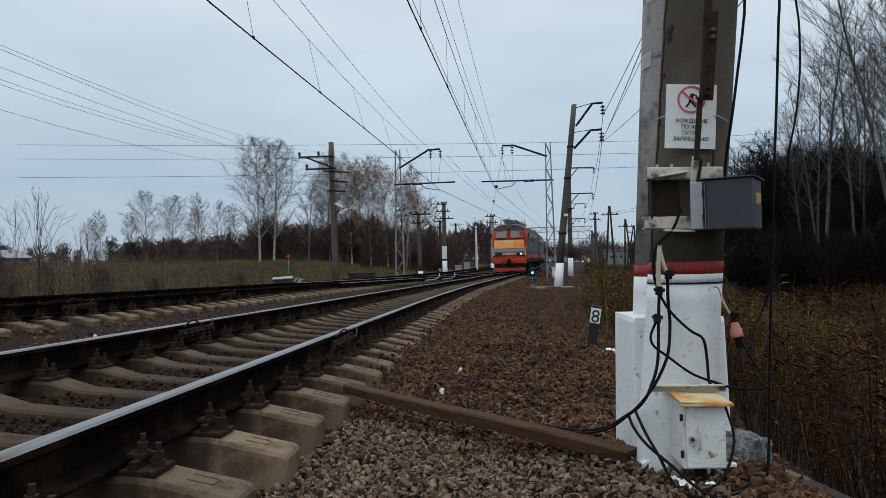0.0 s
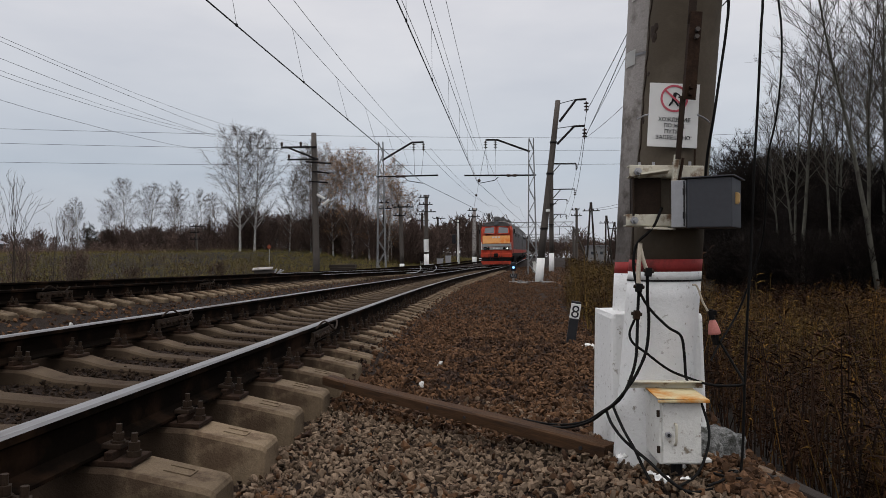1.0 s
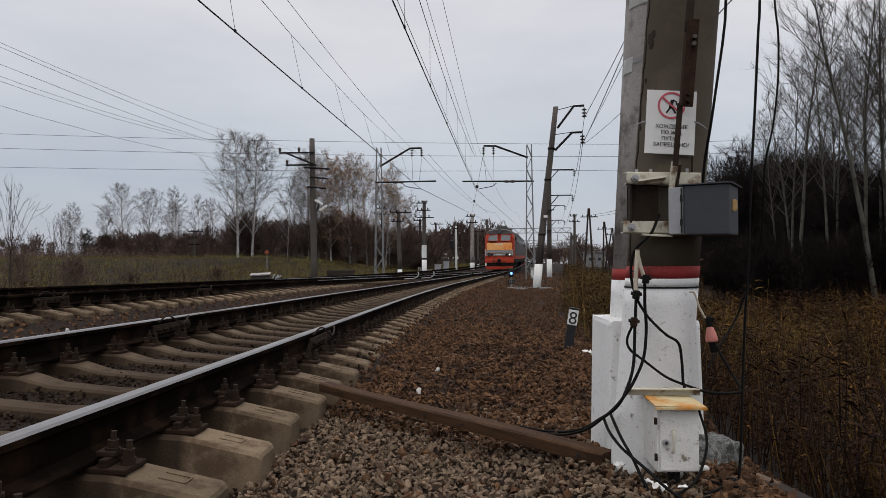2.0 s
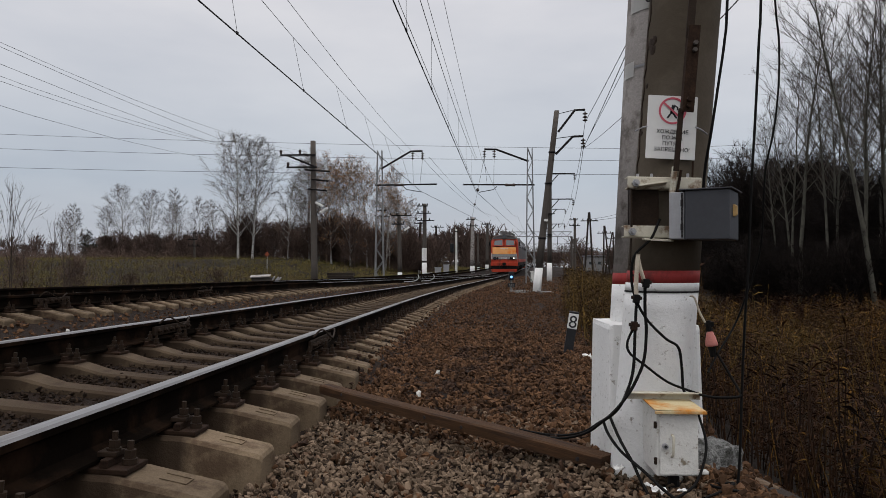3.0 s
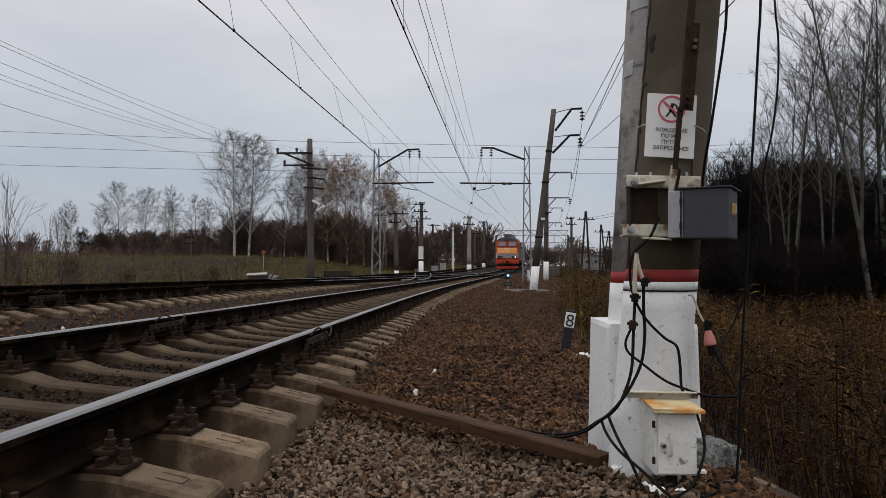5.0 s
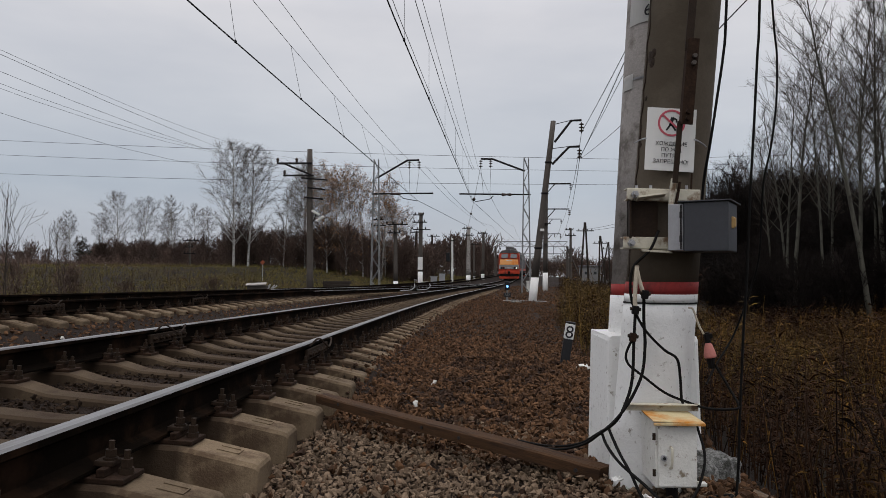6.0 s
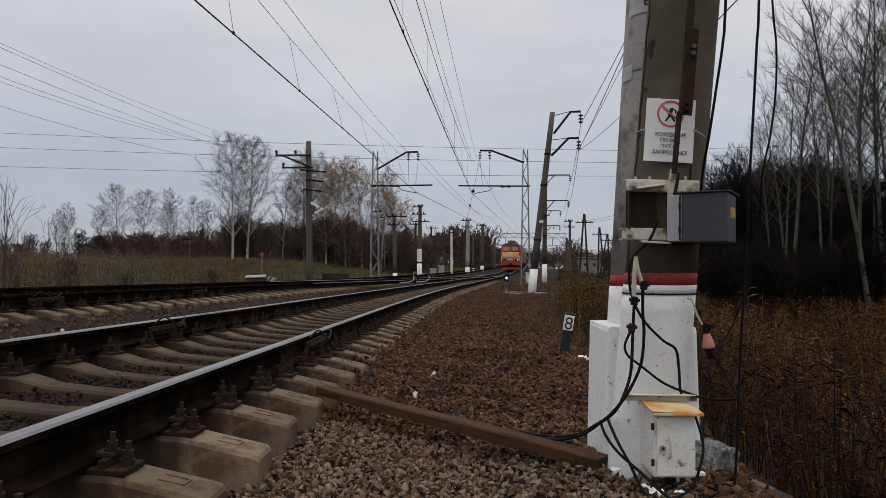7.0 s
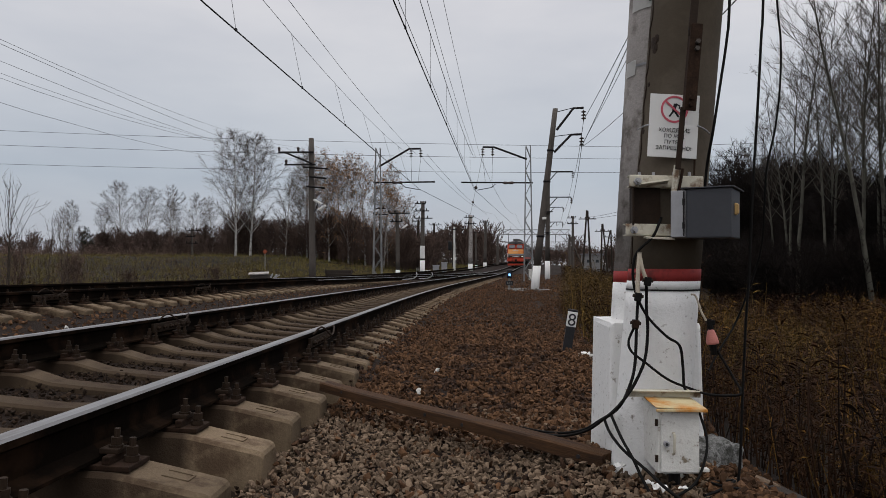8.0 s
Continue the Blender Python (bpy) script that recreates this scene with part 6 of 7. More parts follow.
    for y, r, h in ((10.6, 0.32, 0.45), (3.4, 0.55, 0.3), (5.0, 0.55, 0.3)):
        bm = bmesh.new()
        rod(bm, (0.0, y, 4.28), (0.0, y, 4.3 + h), r, n=16)
        part("roof_vent", bm, M["loco_roof"], t)
    for y, s in ((1.6, (0.5, 0.5, 0.34)), (8.0, (1.5, 2.6, 0.22))):
        bm = bmesh.new()
        box(bm, (0, y, 4.43), s, 0.05)
        part("roof_hatch", bm, M["loco_roof"], t)
    bm = bmesh.new()
    for x in (-0.45, -0.25, 0.55):
        rod(bm, (x, 0.7, 4.5), (x, 1.3, 4.45), 0.07, 0.03, 8)
        rod(bm, (x, 1.1, 4.2), (x, 1.1, 4.5), 0.03, n=6)
    part("horn", bm, M["loco_roof"], t)
    return t


LOCO = locomotive_section("locomotive", "orange-red and grey diesel locomotive on the track")
LOCO_REAR = copy_thing(LOCO, pose(0, 30, 0))


# ---- trees ----
def grow(seed, height, trunk_r, first, limbs, limb_len, up, subs, twigs, droop, wob=0.02, sides=7, twig_r=0.008, twig_len=0.7, peak=0.3):
    """Trunk, rising limbs, side branches and fine twigs as tapered tubes; returns two meshes' data and the twig tips."""
    rng = np.random.default_rng(seed)
    parts = {0: ([], []), 1: ([], [])}

    def line(p, d, length, n, bendz, wobble):
        pts = [np.array(p, float)]
        d = np.array(d, float)
        kick = rng.normal(0, wobble, (n, 3))
        kick[:, 2] += bendz
        for e in kick:
            d = d + e
            d = d / math.sqrt(d @ d)
            pts.append(pts[-1] + d * length / n)
        return pts

    def skin(pts, r0, r1, n, k):
        vs, fs = parts[k]
        b = len(vs)
        for i, p in enumerate(pts):
            r = r0 + (r1 - r0) * i / (len(pts) - 1)
            d = pts[min(i + 1, len(pts) - 1)] - pts[max(i - 1, 0)]
            d = d / (math.sqrt(d @ d) + 1e-9)
            x = np.array([d[1] * 0.81 - d[2] * 0.5, d[2] * 0.3 - d[0] * 0.81, d[0] * 0.5 - d[1] * 0.3])
            x /= math.sqrt(x @ x) + 1e-9
            y = np.array([d[1] * x[2] - d[2] * x[1], d[2] * x[0] - d[0] * x[2], d[0] * x[1] - d[1] * x[0]])
            for j in range(n):
                a = 2 * math.pi * j / n
                vs.append(p + r * (x * math.cos(a) + y * math.sin(a)))
        for i in range(len(pts) - 1):
            for j in range(n):
                a, c = b + i * n + j, b + i * n + (j + 1) % n
                fs.append((a, c, c + n, a + n))

    trunk = line((0, 0, -0.2), (0, 0, 1), height, 12, 0.02, wob)
    skin(trunk, trunk_r, trunk_r * 0.10, sides, 0)
    roots, ways = [], []
    for i in range(limbs):
        u = (i + rng.uniform(0, 1)) / limbs
        t = first + (0.98 - first) * u
        k = t * 12
        j = min(int(k), 11)
        p = trunk[j] + (trunk[j + 1] - trunk[j]) * (k - j)
        a = i * 2.4 + rng.uniform(-0.5, 0.5)
        full = (0.45 + 0.55 * u / peak) if u < peak else (1 - 0.82 * ((u - peak) / (1 - peak)) ** 1.3)
        ll = limb_len * full * rng.uniform(0.75, 1.15)
        e = up + (0.85 - up) * 0.5 * u
        d = np.array([math.cos(a) * (1 - e), math.sin(a) * (1 - e), e])
        d = d / math.sqrt(d @ d)
        lb = line(p, d, ll, 5, 0.035 * (1 - u), 0.06)
        lr = max(trunk_r * (1 - 0.85 * t) * 0.42, twig_r * 2)
        skin(lb, lr, max(lr * 0.25, twig_r), 4, 0)
        count = max(2, round(subs * min(1.0, ll / limb_len + 0.05)))
        for s in range(count):
            w = 0.18 + 0.82 * (s + rng.uniform(0, 1)) / count
            kk = min(w * 5, 4.999)
            q = int(kk)
            sp = lb[q] + (lb[q + 1] - lb[q]) * (kk - q)
            sd = (lb[q + 1] - lb[q]) / (ll / 5) + rng.normal(0, 0.5, 3) + np.array([0, 0, 0.06])
            sd = sd / math.sqrt(sd @ sd)
            sl = ll * rng.uniform(0.22, 0.48) * (1.15 - 0.5 * w)
            sb = line(sp, sd, sl, 3, -droop * 0.16, 0.06)
            skin(sb, max(lr * 0.33, twig_r * 1.5), twig_r, 3, 1)
            v = rng.uniform(0.1, 1.0, twigs) * 2.999
            f = v.astype(int)
            sb = np.array(sb)
            roots.append(sb[f] + (sb[f + 1] - sb[f]) * (v - f)[:, None])
            ways.append(np.repeat(sd[None], twigs, 0))
    o, way = np.concatenate(roots), np.concatenate(ways)
    n = len(o)
    d = way + rng.normal(0, 0.38, (n, 3)) + np.array([0, 0, 0.08 - droop * 0.5])
    d /= np.linalg.norm(d, axis=1)[:, None]
    L = (rng.uniform(0.4, 1.0, n) * twig_len)[:, None]
    mid = o + d * L * 0.5
    d2 = d + rng.normal(0, 0.15, (n, 3)) + np.array([0, 0, -droop])
    d2 /= np.linalg.norm(d2, axis=1)[:, None]
    tip = mid + d2 * L * 0.5
    x = np.cross(d, [0.3, 0.5, 0.81])
    x /= np.linalg.norm(x, axis=1)[:, None]
    y = np.cross(d, x)
    ring = [x, -0.5 * x + 0.87 * y, -0.5 * x - 0.87 * y]
    v = np.stack([c + r * twig_r * g for c, r in ((o, 1.0), (mid, 0.8), (tip, 0.35)) for g in ring], 1).reshape(-1, 3)
    quad = np.array([[j + 3 * k, (j + 1) % 3 + 3 * k, (j + 1) % 3 + 3 * k + 3, j + 3 * k + 3] for k in range(2) for j in range(3)])
    base = len(parts[1][0])
    fq = (quad[None] + (np.arange(n) * 9)[:, None, None] + base).reshape(-1, 4)
    parts[1][0].extend(v.tolist())
    parts[1][1].extend(map(tuple, fq.tolist()))
    return parts, tip


def tree(name, label, bark, twig, leaves=None, leaf_share=0.0, leaf_n=1, category="tree", group="trees", **kw):
    parts, tips = grow(**kw)
    t = thing(name, pose(0, 0, 0), label, category, group)
    for k, pn, mt in ((0, "trunk", bark), (1, "crown", twig)):
        if parts[k][0]:
            me = soup(pn, parts[k][0], parts[k][1], [M[mt]], smooth=True)
            ob = new(pn, me)
            ob.parent = t
    if leaves:
        rng = np.random.default_rng(kw["seed"] + 99)
        sel = tips[rng.uniform(0, 1, len(tips)) < leaf_share]
        sel = np.repeat(sel, leaf_n, 0) + rng.normal(0, 0.16, (len(sel) * leaf_n, 3))
        a, b = rng.normal(0, 0.034, (2, len(sel), 3))
        vs = np.stack([sel - a, sel + b, sel + a, sel - b], 1).reshape(-1, 3)
        ob = new("foliage", soup("foliage", vs, np.arange(len(vs)).reshape(-1, 4), [M[leaves]]))
        ob.parent = t
    return t


def plant(proto, spots, seed, smin=0.85, smax=1.15, sink=0.1):
    """Stands the prototype on the first spot and copies of it on the others."""
    r = random.Random(seed)
    first = True
    for x, y, *s in spots:
        k = (s[0] if s else 1.0) * r.uniform(smin, smax)
        m = pose(x, y, float(land(x, y)) - sink, r.uniform(-2, 2), r.uniform(-2, 2), r.uniform(0, 360)) @ Matrix.Scale(k, 4)
        if first:
            proto.matrix_basis = m
            first = False
        else:
            c = copy_thing(proto, m)
            c.matrix_basis = m


def woods():
    R = random.Random(77)
    # birches beyond the meadow
    b1 = tree("birch_tree", "tall bare white-barked birch with drooping twigs", "birch_bark", "twig", seed=1, height=15.2, trunk_r=0.17, first=0.18, limbs=44, limb_len=6.4, up=0.45, subs=12, twigs=17, droop=0.4, twig_r=0.0055, twig_len=0.95, peak=0.36)
    plant(b1, [(-28.9, 82, 1.0), (-27.6, 83.5, 0.97), (-57.8, 110, 0.80), (-55.0, 112, 0.74), (-22.6, 92, 0.85)], 1, 0.98, 1.02)
    b2 = tree("birch_tree", "slender bare birch with a light grey crown", "birch_bark", "twig", seed=2, height=13.5, trunk_r=0.12, first=0.16, limbs=38, limb_len=4.0, up=0.46, subs=11, twigs=15, droop=0.3, twig_r=0.006, twig_len=0.85, peak=0.36)
    plant(b2, [(-19.8, 86, 1.02), (-21.6, 88, 0.98), (-48.8, 110, 0.86), (-46.0, 112, 0.8), (-66, 110, 0.66), (-61.5, 112, 0.7), (-24.4, 88, 0.8), (-42.5, 110, 0.75), (-11.6, 92, 0.85), (-51.5, 114, 0.7), (-70, 114, 0.62), (-9.4, 96, 0.7)], 2, 0.95, 1.05)
    b3 = tree("autumn_birch_tree", "tall birch with sparse rust-brown leaves", "birch_bark", "twig", "leaf_rust", 0.30, 4, seed=3, height=14.0, trunk_r=0.13, first=0.12, limbs=44, limb_len=4.2, up=0.48, subs=10, twigs=12, droop=0.2, twig_r=0.006, twig_len=0.8, peak=0.45)
    plant(b3, [(-17.8, 84, 1.0), (-15.6, 85, 0.96), (-13.6, 86, 1.02), (-11.6, 88, 0.92), (-16.8, 88, 0.95), (-10.0, 92, 0.76)], 3, 0.95, 1.05)
    # dense dark thicket under and behind the birches
    s1 = tree("thicket_shrub", "dense brownish leafless shrub", "thicket", "thicket", category="shrub", group="shrubs", seed=5, height=4.2, trunk_r=0.05, first=0.03, limbs=30, limb_len=3.2, up=0.6, subs=7, twigs=8, droop=0.05, twig_r=0.010, sides=4, twig_len=0.6, peak=0.2)
    spots = []
    for k in range(290):
        x = R.uniform(-66, -5)
        y = 83 + R.uniform(0, 22) + max(0, (-30 - x)) * 0.75
        spots.append((x, y, R.uniform(0.6, 1.35) if x > -34 else R.uniform(0.45, 0.95)))
    spots += [(-17.2, 23, 0.42), (-18.6, 24, 0.45), (-19.8, 26, 0.5), (-16.4, 27, 0.36), (-21.4, 27, 0.5), (-18.0, 30, 0.4), (-15.0, 29, 0.3), (-13.8, 36, 0.3), (-22.8, 33, 0.45)]
    plant(s1, spots, 5, 0.85, 1.15, 0.3)
    # far woods all round the horizon, one mesh
    light, _ = grow(seed=25, height=4.6, trunk_r=0.07, first=0.02, limbs=22, limb_len=3.4, up=0.55, subs=5, twigs=3, droop=0.05, twig_r=0.03, sides=3, twig_len=0.6)
    lv, lf = np.array(light[0][0] + light[1][0]), np.array(light[0][1] + [tuple(i + len(light[0][0]) for i in f) for f in light[1][1]])
    far = [(R.uniform(-14, 5), R.uniform(140, 260), R.uniform(1.0, 1.9)) for _ in range(50)]
    far += [(R.uniform(30, 110), R.uniform(200, 330), R.uniform(1.2, 2.0)) for _ in range(60)]
    far += [(R.uniform(-210, -60), R.uniform(124, 190), R.uniform(0.6, 1.15)) for _ in range(170)]
    far += [(R.uniform(0, 75), R.uniform(270, 340), R.uniform(1.1, 1.9)) for _ in range(110)]
    far += [(R.uniform(-62, -8), R.uniform(108, 135), R.uniform(0.6, 1.0)) for _ in range(60)]
    vs, fs = [], []
    for k, (x, y, s) in enumerate(far):
        a = R.uniform(0, 6.28)
        c, n = math.cos(a), math.sin(a)
        vs.append(np.stack([x + s * (lv[:, 0] * c - lv[:, 1] * n), y + s * (lv[:, 0] * n + lv[:, 1] * c), float(land(x, y)) - 0.3 + s * lv[:, 2]], 1))
        fs.append(lf + k * len(lv))
    tagged(new("far_woods", soup("far_woods", np.concatenate(vs), np.concatenate(fs), [M["thicket"]])), "distant leafless woods and hedges", "woods", kind="stuff")
    c1 = tree("spruce_tree", "small dark evergreen among bare trees", "pale_bark", "leaf_dark", "leaf_dark", 1.0, 3, seed=6, height=6.5, trunk_r=0.1, first=0.05, limbs=44, limb_len=2.0, up=0.12, subs=6, twigs=5, droop=0.2, twig_r=0.012, sides=5, twig_len=0.4, peak=0.08)
    plant(c1, [(-62.5, 108, 0.7), (-58, 116, 0.7), (-30.5, 92, 0.8), (-51.5, 108, 0.6)], 6)
    # twiggy saplings near the far rail
    p1 = tree("sapling", "thin leafless sapling with upright shoots", "twig_brown", "twig_brown", category="shrub", group="saplings", seed=7, height=4.0, trunk_r=0.025, first=0.1, limbs=10, limb_len=2.0, up=0.72, subs=3, twigs=2, droop=-0.1, twig_r=0.004, sides=5, twig_len=0.4)
    plant(p1, [(-16.8, 24, 1.2), (-17.6, 25, 1.1), (-16.0, 26, 0.95), (-18.4, 25, 1.05), (-17.9, 28, 0.85), (-15.2, 25, 0.55), (-20.5, 30, 0.9), (-19.4, 24, 0.8), (-16.6, 22, 0.5), (-21.5, 28, 0.8)], 7)
    # the wood across the ditch
    a1 = tree("aspen_tree", "tall bare grey aspen at the wood's edge", "pale_bark", "twig_brown", seed=11, height=15.6, trunk_r=0.12, first=0.40, limbs=30, limb_len=3.9, up=0.50, subs=8, twigs=7, droop=-0.1, twig_r=0.0052, twig_len=0.8, wob=0.025)
    a2 = tree("aspen_tree", "slim bare aspen with fine upright twigs", "pale_bark", "twig_brown", seed=12, height=14.6, trunk_r=0.095, first=0.42, limbs=26, limb_len=3.4, up=0.54, subs=8, twigs=7, droop=-0.12, twig_r=0.0052, twig_len=0.75, wob=0.03)
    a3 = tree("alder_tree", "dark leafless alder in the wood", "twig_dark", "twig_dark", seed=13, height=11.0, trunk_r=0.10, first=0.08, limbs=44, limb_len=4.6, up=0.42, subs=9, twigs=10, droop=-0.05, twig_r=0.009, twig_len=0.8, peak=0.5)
    plant(a1, [(16.8, 30, 0.90), (14.6, 31.5, 0.88), (18.9, 29, 0.98), (19.8, 33, 0.95), (20.6, 30, 1.05), (16.0, 35, 0.74), (22.5, 33, 1.0), (24, 36, 1.0), (21.5, 38, 0.95), (26, 40, 1.0), (18.0, 27.5, 0.93)], 11, 0.95, 1.05)
    plant(a2, [(15.5, 30.5, 0.84), (17.8, 31, 0.95), (15.1, 33.5, 0.82), (18.6, 36, 0.9), (17.0, 33, 0.86), (20.2, 36, 0.95), (23.3, 31, 1.05), (25, 34, 1.05), (16.6, 38, 0.76), (19.2, 31, 1.0), (22, 28.5, 1.05), (27, 37, 1.0)], 12, 0.95, 1.05)
    # two pale trunks leaning out over the slope
    for x, y, lean, turn in ((15.9, 27.7, -6.0, 60), (18.0, 30.0, -7.0, 200)):
        m = pose(x, y, float(land(x, y)) - 0.15, 0, lean, 0) @ pose(0, 0, 0, 0, 0, turn) @ Matrix.Scale(0.98, 4)
        copy_thing(a1, m).matrix_basis = m
    back = []
    for k in range(70):
        y = R.uniform(38, 60)
        back.append((20.0 + (y - 38) * 0.12 + R.uniform(0, 22), y, R.uniform(0.42, 0.60)))
    for k in range(80):
        y = R.uniform(60, 125)
        back.append((22.5 + (y - 60) * 0.10 + R.uniform(0, 22), y, R.uniform(0.75, 1.0)))
    back += [(18.5 + R.uniform(0, 14), R.uniform(34, 46), R.uniform(0.36, 0.52)) for _ in range(60)]
    for k in range(110):
        y = R.uniform(50, 72)
        k = R.uniform(0.34, 0.56)
        back.append((y * k, y, R.uniform(0.68, 0.84) + 0.9 * max(0.0, k - 0.36)))
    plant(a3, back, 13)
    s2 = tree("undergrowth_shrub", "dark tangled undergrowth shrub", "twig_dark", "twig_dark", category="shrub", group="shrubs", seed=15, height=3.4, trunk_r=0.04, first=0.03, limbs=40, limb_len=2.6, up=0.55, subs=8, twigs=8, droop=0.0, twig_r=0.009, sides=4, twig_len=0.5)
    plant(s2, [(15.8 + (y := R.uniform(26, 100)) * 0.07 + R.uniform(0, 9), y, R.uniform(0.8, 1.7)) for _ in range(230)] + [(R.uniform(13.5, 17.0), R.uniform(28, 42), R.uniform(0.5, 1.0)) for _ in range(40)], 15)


woods()


# ---- weeds and grass ----
def weeds(name, P, height, mat, label, seed, leaves=7, spread=0.25, leaf=0.05, stem_r=0.004, lean=0.18):
    """Upright stalks with narrow side leaves, all in one mesh."""
    rng = np.random.default_rng(seed)
    n = len(P)
    height = height * (0.72 + 0.38 * np.sin(P[:, 0] * 1.7 + 1.3 * np.sin(P[:, 1] * 0.8)) * np.sin(P[:, 1] * 1.1 + P[:, 0] * 0.6) + 0.25 * (rng.uniform(0, 1, n) > 0.85))
    d = rng.normal(0, lean, (n, 3)) * height[:, None]
    d[:, 2] = height
    mid = P + d * 0.55 + rng.normal(0, 0.03, (n, 3)) * height[:, None]
    tip = P + d
    tip[:, 2] -= 0.06 * height
    vs, fs = [], []
    base = 0
    off = np.array([[1, 0, 0], [-0.5, 0.87, 0], [-0.5, -0.87, 0]]) * stem_r
    ring = np.concatenate([P[:, None] + off * 1.3, mid[:, None] + off, tip[:, None] + off * 0.4], 1)
    vs.append(ring.reshape(-1, 3))
    q = np.array([[i, (i + 1) % 3, (i + 1) % 3 + 3, i + 3] for i in range(3)] + [[i + 3, (i + 1) % 3 + 3, (i + 1) % 3 + 6, i + 6] for i in range(3)])
    fs.append((q[None] + (np.arange(n) * 9)[:, None, None]).reshape(-1, 4))
    base = n * 9
    if leaves:
        t = rng.uniform(0.2, 1.0, (n, leaves, 1))
        o = P[:, None] + d[:, None] * t
        a = rng.uniform(0, 2 * math.pi, (n, leaves))
        up = rng.uniform(-0.3, 0.9, (n, leaves))
        ln = (rng.uniform(0.4, 1.0, (n, leaves)) * spread * height[:, None])[..., None]
        dirv = np.stack([np.cos(a), np.sin(a), up], -1)
        side = np.stack([-np.sin(a), np.cos(a), rng.normal(0, 0.5, (n, leaves))], -1) * (leaf * rng.uniform(0.4, 1, (n, leaves, 1)))
        m = o + dirv * ln * 0.5
        e = o + dirv * ln - np.array([0, 0, 0.25]) * ln
        quad = np.stack([o, m + side, e, m - side], 2)
        vs.append(quad.reshape(-1, 3))
        fs.append(base + np.arange(n * leaves * 4).reshape(-1, 4))
    me = soup(name, np.concatenate(vs), np.concatenate(fs), [M[mat]])
    return tagged(new(name, me), label, "weeds", kind="stuff")


def on_land(x, y, dz=-0.02):
    return np.stack([x, y, land(x, y) + dz], 1)


def vegetation():
    rng = np.random.default_rng(31)
    # embankment weeds beyond the post
    def bank(n, y0, y1, x0, x1, power=1.5):
        y = y0 + (y1 - y0) * rng.uniform(0, 1, n) ** power
        e = np.interp(y, [3, 9, 14, 35, 60, 120], [0, 0.30, 0.6, 2.3, 3.0, 4.5])
        x = x0 + e + 0.35 * step(15, 30, y) + (x1 - x0) * np.abs(rng.uniform(0, 1, n) ** 1.0 + rng.normal(0, 0.03, n)) + bend(y) * (y > 0)
        return x, y
    x, y = bank(19000, 2.4, 34, 1.55, 15.0)
    weeds("brown_weeds", on_land(x, y), rng.uniform(0.35, 1.15, len(x)), "weed_brown", "tall withered brown weeds on the embankment slope", 1, 22, 0.12, 0.008)
    x, y = bank(12000, 3.6, 30, 2.0, 14.0)
    tuft = np.sin(x * 1.3 + 1.2 * np.sin(y * 0.7)) * np.sin(y * 0.55 + 0.8 * x) > 0.0
    x, y = x[tuft], y[tuft]
    weeds("olive_weeds", on_land(x, y), rng.uniform(0.4, 1.2, len(x)), "weed_olive", "yellowing olive weeds among brown stalks", 2, 26, 0.11, 0.008)
    x, y = bank(1600, 2.6, 26, 1.4, 10.0)
    weeds("dry_stalks", on_land(x, y), rng.uniform(0.5, 1.3, len(x)), "weed_olive", "dry stalks on the slope", 3, 5, 0.08, 0.005, 0.0025)
    x, y = bank(3800, 12, 60, 1.2, 9.0, 1.2)
    weeds("brown_weeds", on_land(x, y), rng.uniform(0.4, 1.0, len(x)), "weed_brown", "brown weeds along the walkway edge", 4, 18, 0.14, 0.008, 0.005)
    x, y = bank(4200, 9, 60, 1.2, 6.0, 1.1)
    weeds("olive_weeds", on_land(x, y), rng.uniform(0.6, 1.5, len(x)), "bush_olive", "olive weeds along the walkway edge", 5, 20, 0.13, 0.008, 0.005)
    x, y = bank(3000, 55, 130, 0.5, 22.0, 1.0)
    weeds("brown_weeds", on_land(x, y), rng.uniform(0.4, 1.0, len(x)), "weed_brown", "brown weeds along the far line", 14, 6, 0.35, 0.07, 0.01)
    x, y = bank(2600, 18, 40, 9.0, 22.0, 1.0)
    weeds("brown_weeds", on_land(x, y), rng.uniform(0.4, 1.1, len(x)), "weed_brown", "brown undergrowth at the wood's edge", 15, 8, 0.3, 0.05, 0.006)
    x, y = rng.uniform(1.9, 9, 1300), rng.uniform(-6, 2.6, 1300)
    weeds("brown_weeds", on_land(x, y), rng.uniform(0.3, 0.9, len(x)), "weed_brown", "withered brown weeds down the slope", 18, 10, 0.2, 0.012)
    # little twigs on the ballast
    x, y = rng.uniform(0.1, 0.9, 60), rng.uniform(3.8, 9, 60)
    weeds("dry_sprigs", on_land(x, y), rng.uniform(0.06, 0.2, 60), "weed_brown", "small dry sprigs among the ballast", 6, 3, 0.2, 0.006, 0.0025)
    # meadow across the tracks
    n = 26000
    y = 13 + 85 * rng.uniform(0, 1, n) ** 1.1
    x = -10.0 - rng.uniform(0, 1, n) * (8 + 0.75 * y) + bend(y)
    weeds("meadow_grass", on_land(x, y), rng.uniform(0.2, 0.5, n), "grass", "late autumn meadow grass", 7, 9, 0.5, 0.012, 0.006)
    n = 5200
    y = 14 + 60 * rng.uniform(0, 1, n) ** 1.3
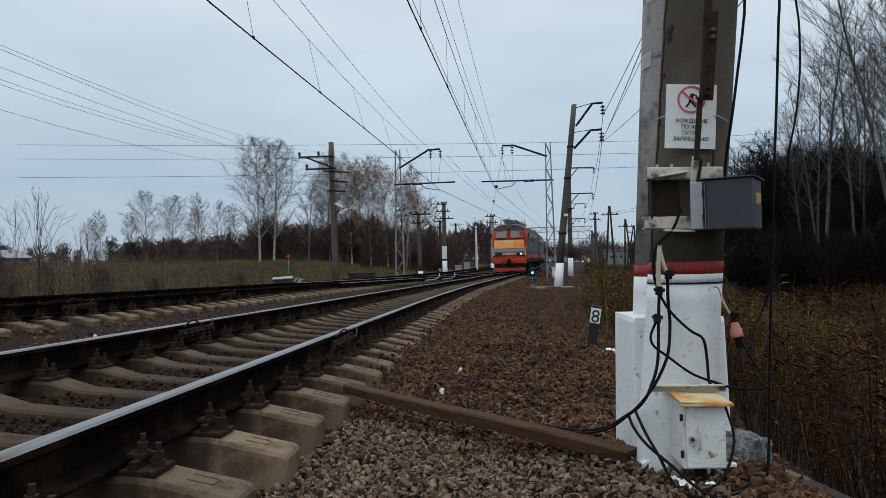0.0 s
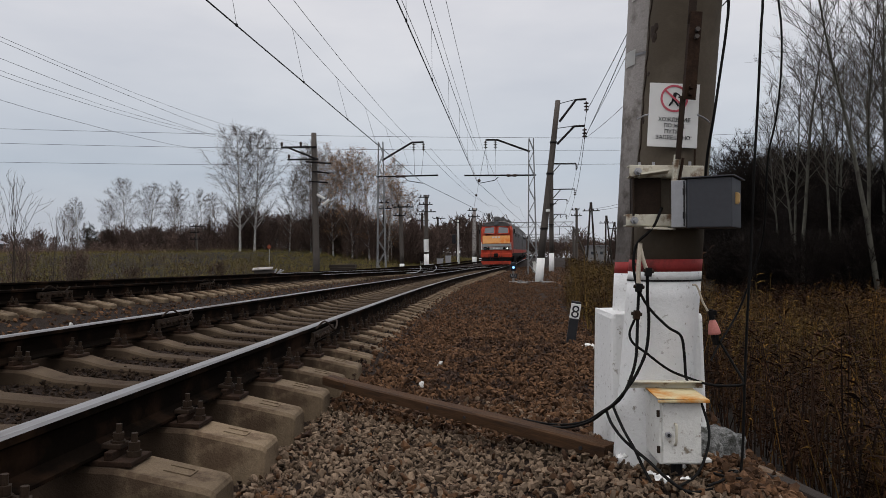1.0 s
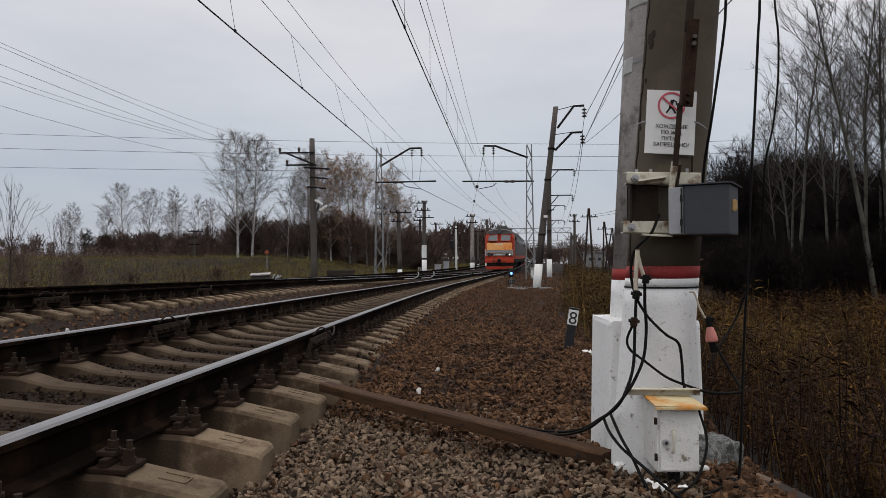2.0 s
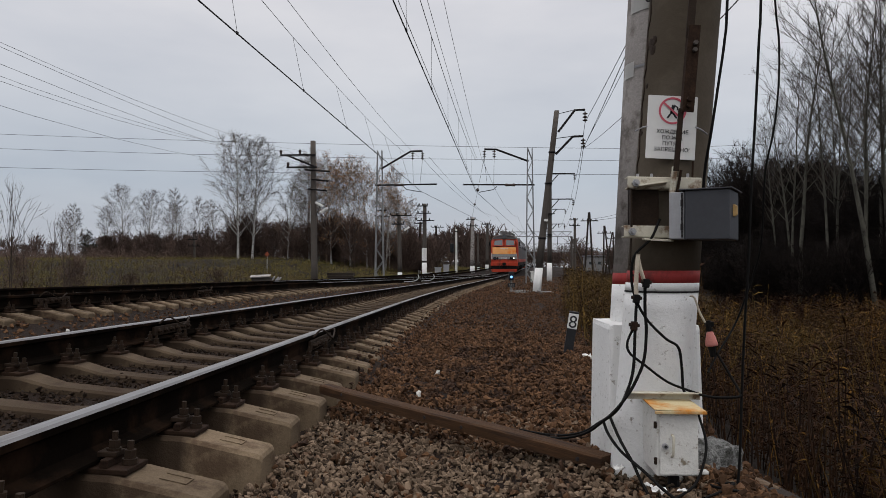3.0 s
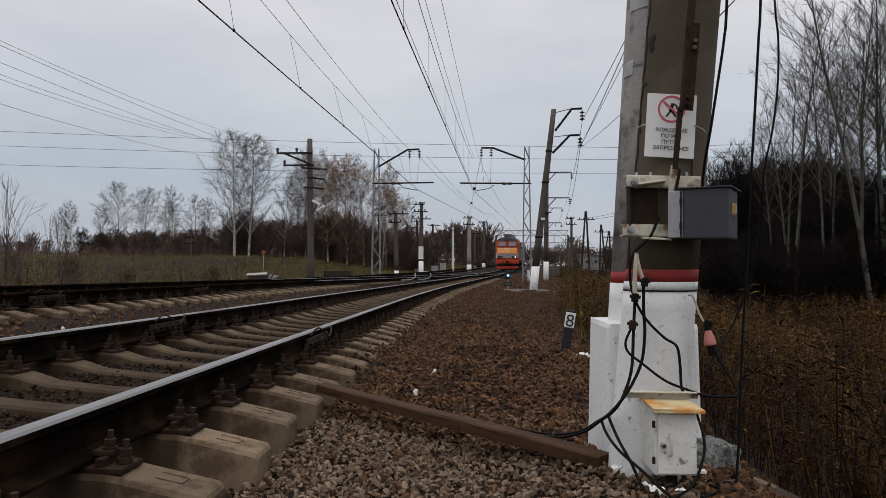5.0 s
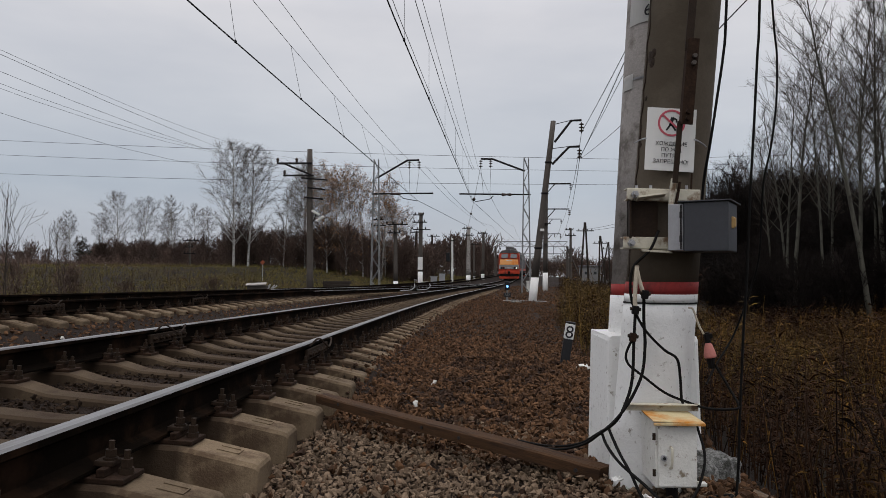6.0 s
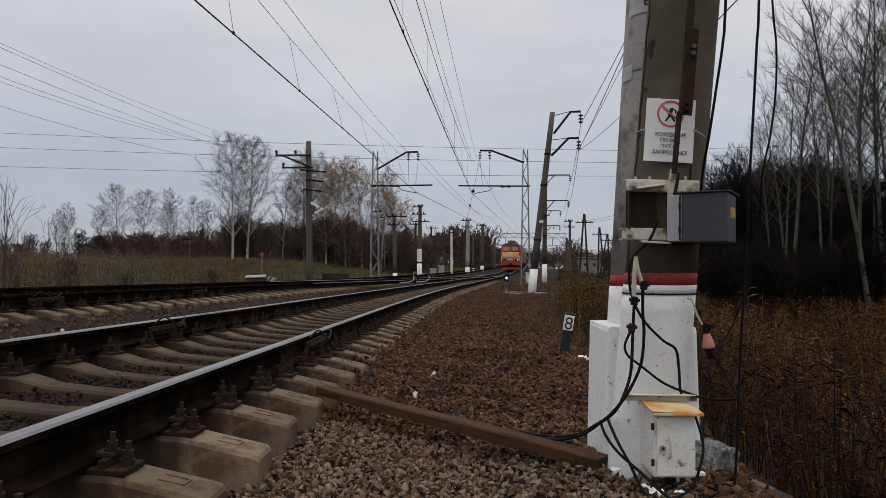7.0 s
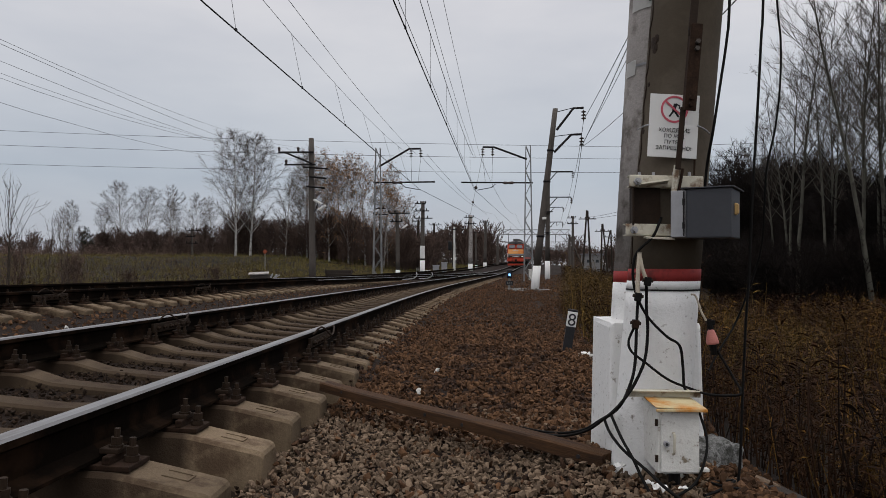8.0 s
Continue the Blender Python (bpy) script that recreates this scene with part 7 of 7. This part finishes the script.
    x = -10.4 - rng.uniform(0, 1, n) * (6 + 0.6 * y) + bend(y)
    weeds("dry_reeds", on_land(x, y), rng.uniform(0.3, 0.8, n), "reed", "dry straw-coloured tall grass", 8, 6, 0.3, 0.006, 0.005)
    n = 2400
    y = 15 + 45 * rng.uniform(0, 1, n) ** 1.2
    x = -11.0 - rng.uniform(0, 1, n) * (5 + 0.62 * y) + bend(y)
    weeds("brown_weeds", on_land(x, y), rng.uniform(0.4, 1.1, n), "weed_brown", "brown weeds beyond the far rail", 9, 10, 0.2, 0.006, 0.005)
    n = 7000
    y = rng.uniform(88, 124, n)
    x = -rng.uniform(8, 130, n)
    weeds("thicket_brush", on_land(x, y), rng.uniform(0.7, 1.9, n), "thicket", "brown brush along the edge of the meadow", 17, 7, 0.35, 0.05, 0.012)
    n = 9000
    y = rng.uniform(48, 150, n)
    x = LINE_2 - 3.4 + bend(y) - rng.uniform(0, 1, n) * 16
    weeds("meadow_grass", on_land(x, y), rng.uniform(0.25, 0.6, n), "grass", "green grass strip along the far line", 10, 9, 0.5, 0.02, 0.008)


vegetation()


# ---- movement ----
RUN = [(0.0, 58.0), (0.5, 60.5), (1.0, 63.0), (1.5, 65.6), (3.0, 73.5), (3.5, 76.5), (4.0, 79.6), (4.5, 83.0), (6.0, 94.5), (6.5, 98.8), (7.0, 103.3), (7.5, 108.0), (8.0, 113.0)]


def on_line(y):
    o = place(1, LINE_1, y, 0.205)
    turn, rise = heading(y)
    return o, turn, rise


def section_pose(y, reverse):
    a, b = on_line(y + 3.9)[0], on_line(y + 12.9)[0]
    if reverse:
        a, b = b, a
    d = b - a
    yaw = math.degrees(math.atan2(-d.x, d.y))
    rise = math.degrees(math.atan2(d.z, math.hypot(d.x, d.y)))
    o = a - d.normalized() * 3.9
    return pose(o.x, o.y, o.z, rise, 0, yaw)


def motions():
    walk(LOCO, [(t, section_pose(y, False)) for t, y in RUN])
    walk(LOCO_REAR, [(t, section_pose(y + 17.6, True)) for t, y in RUN])


motions()
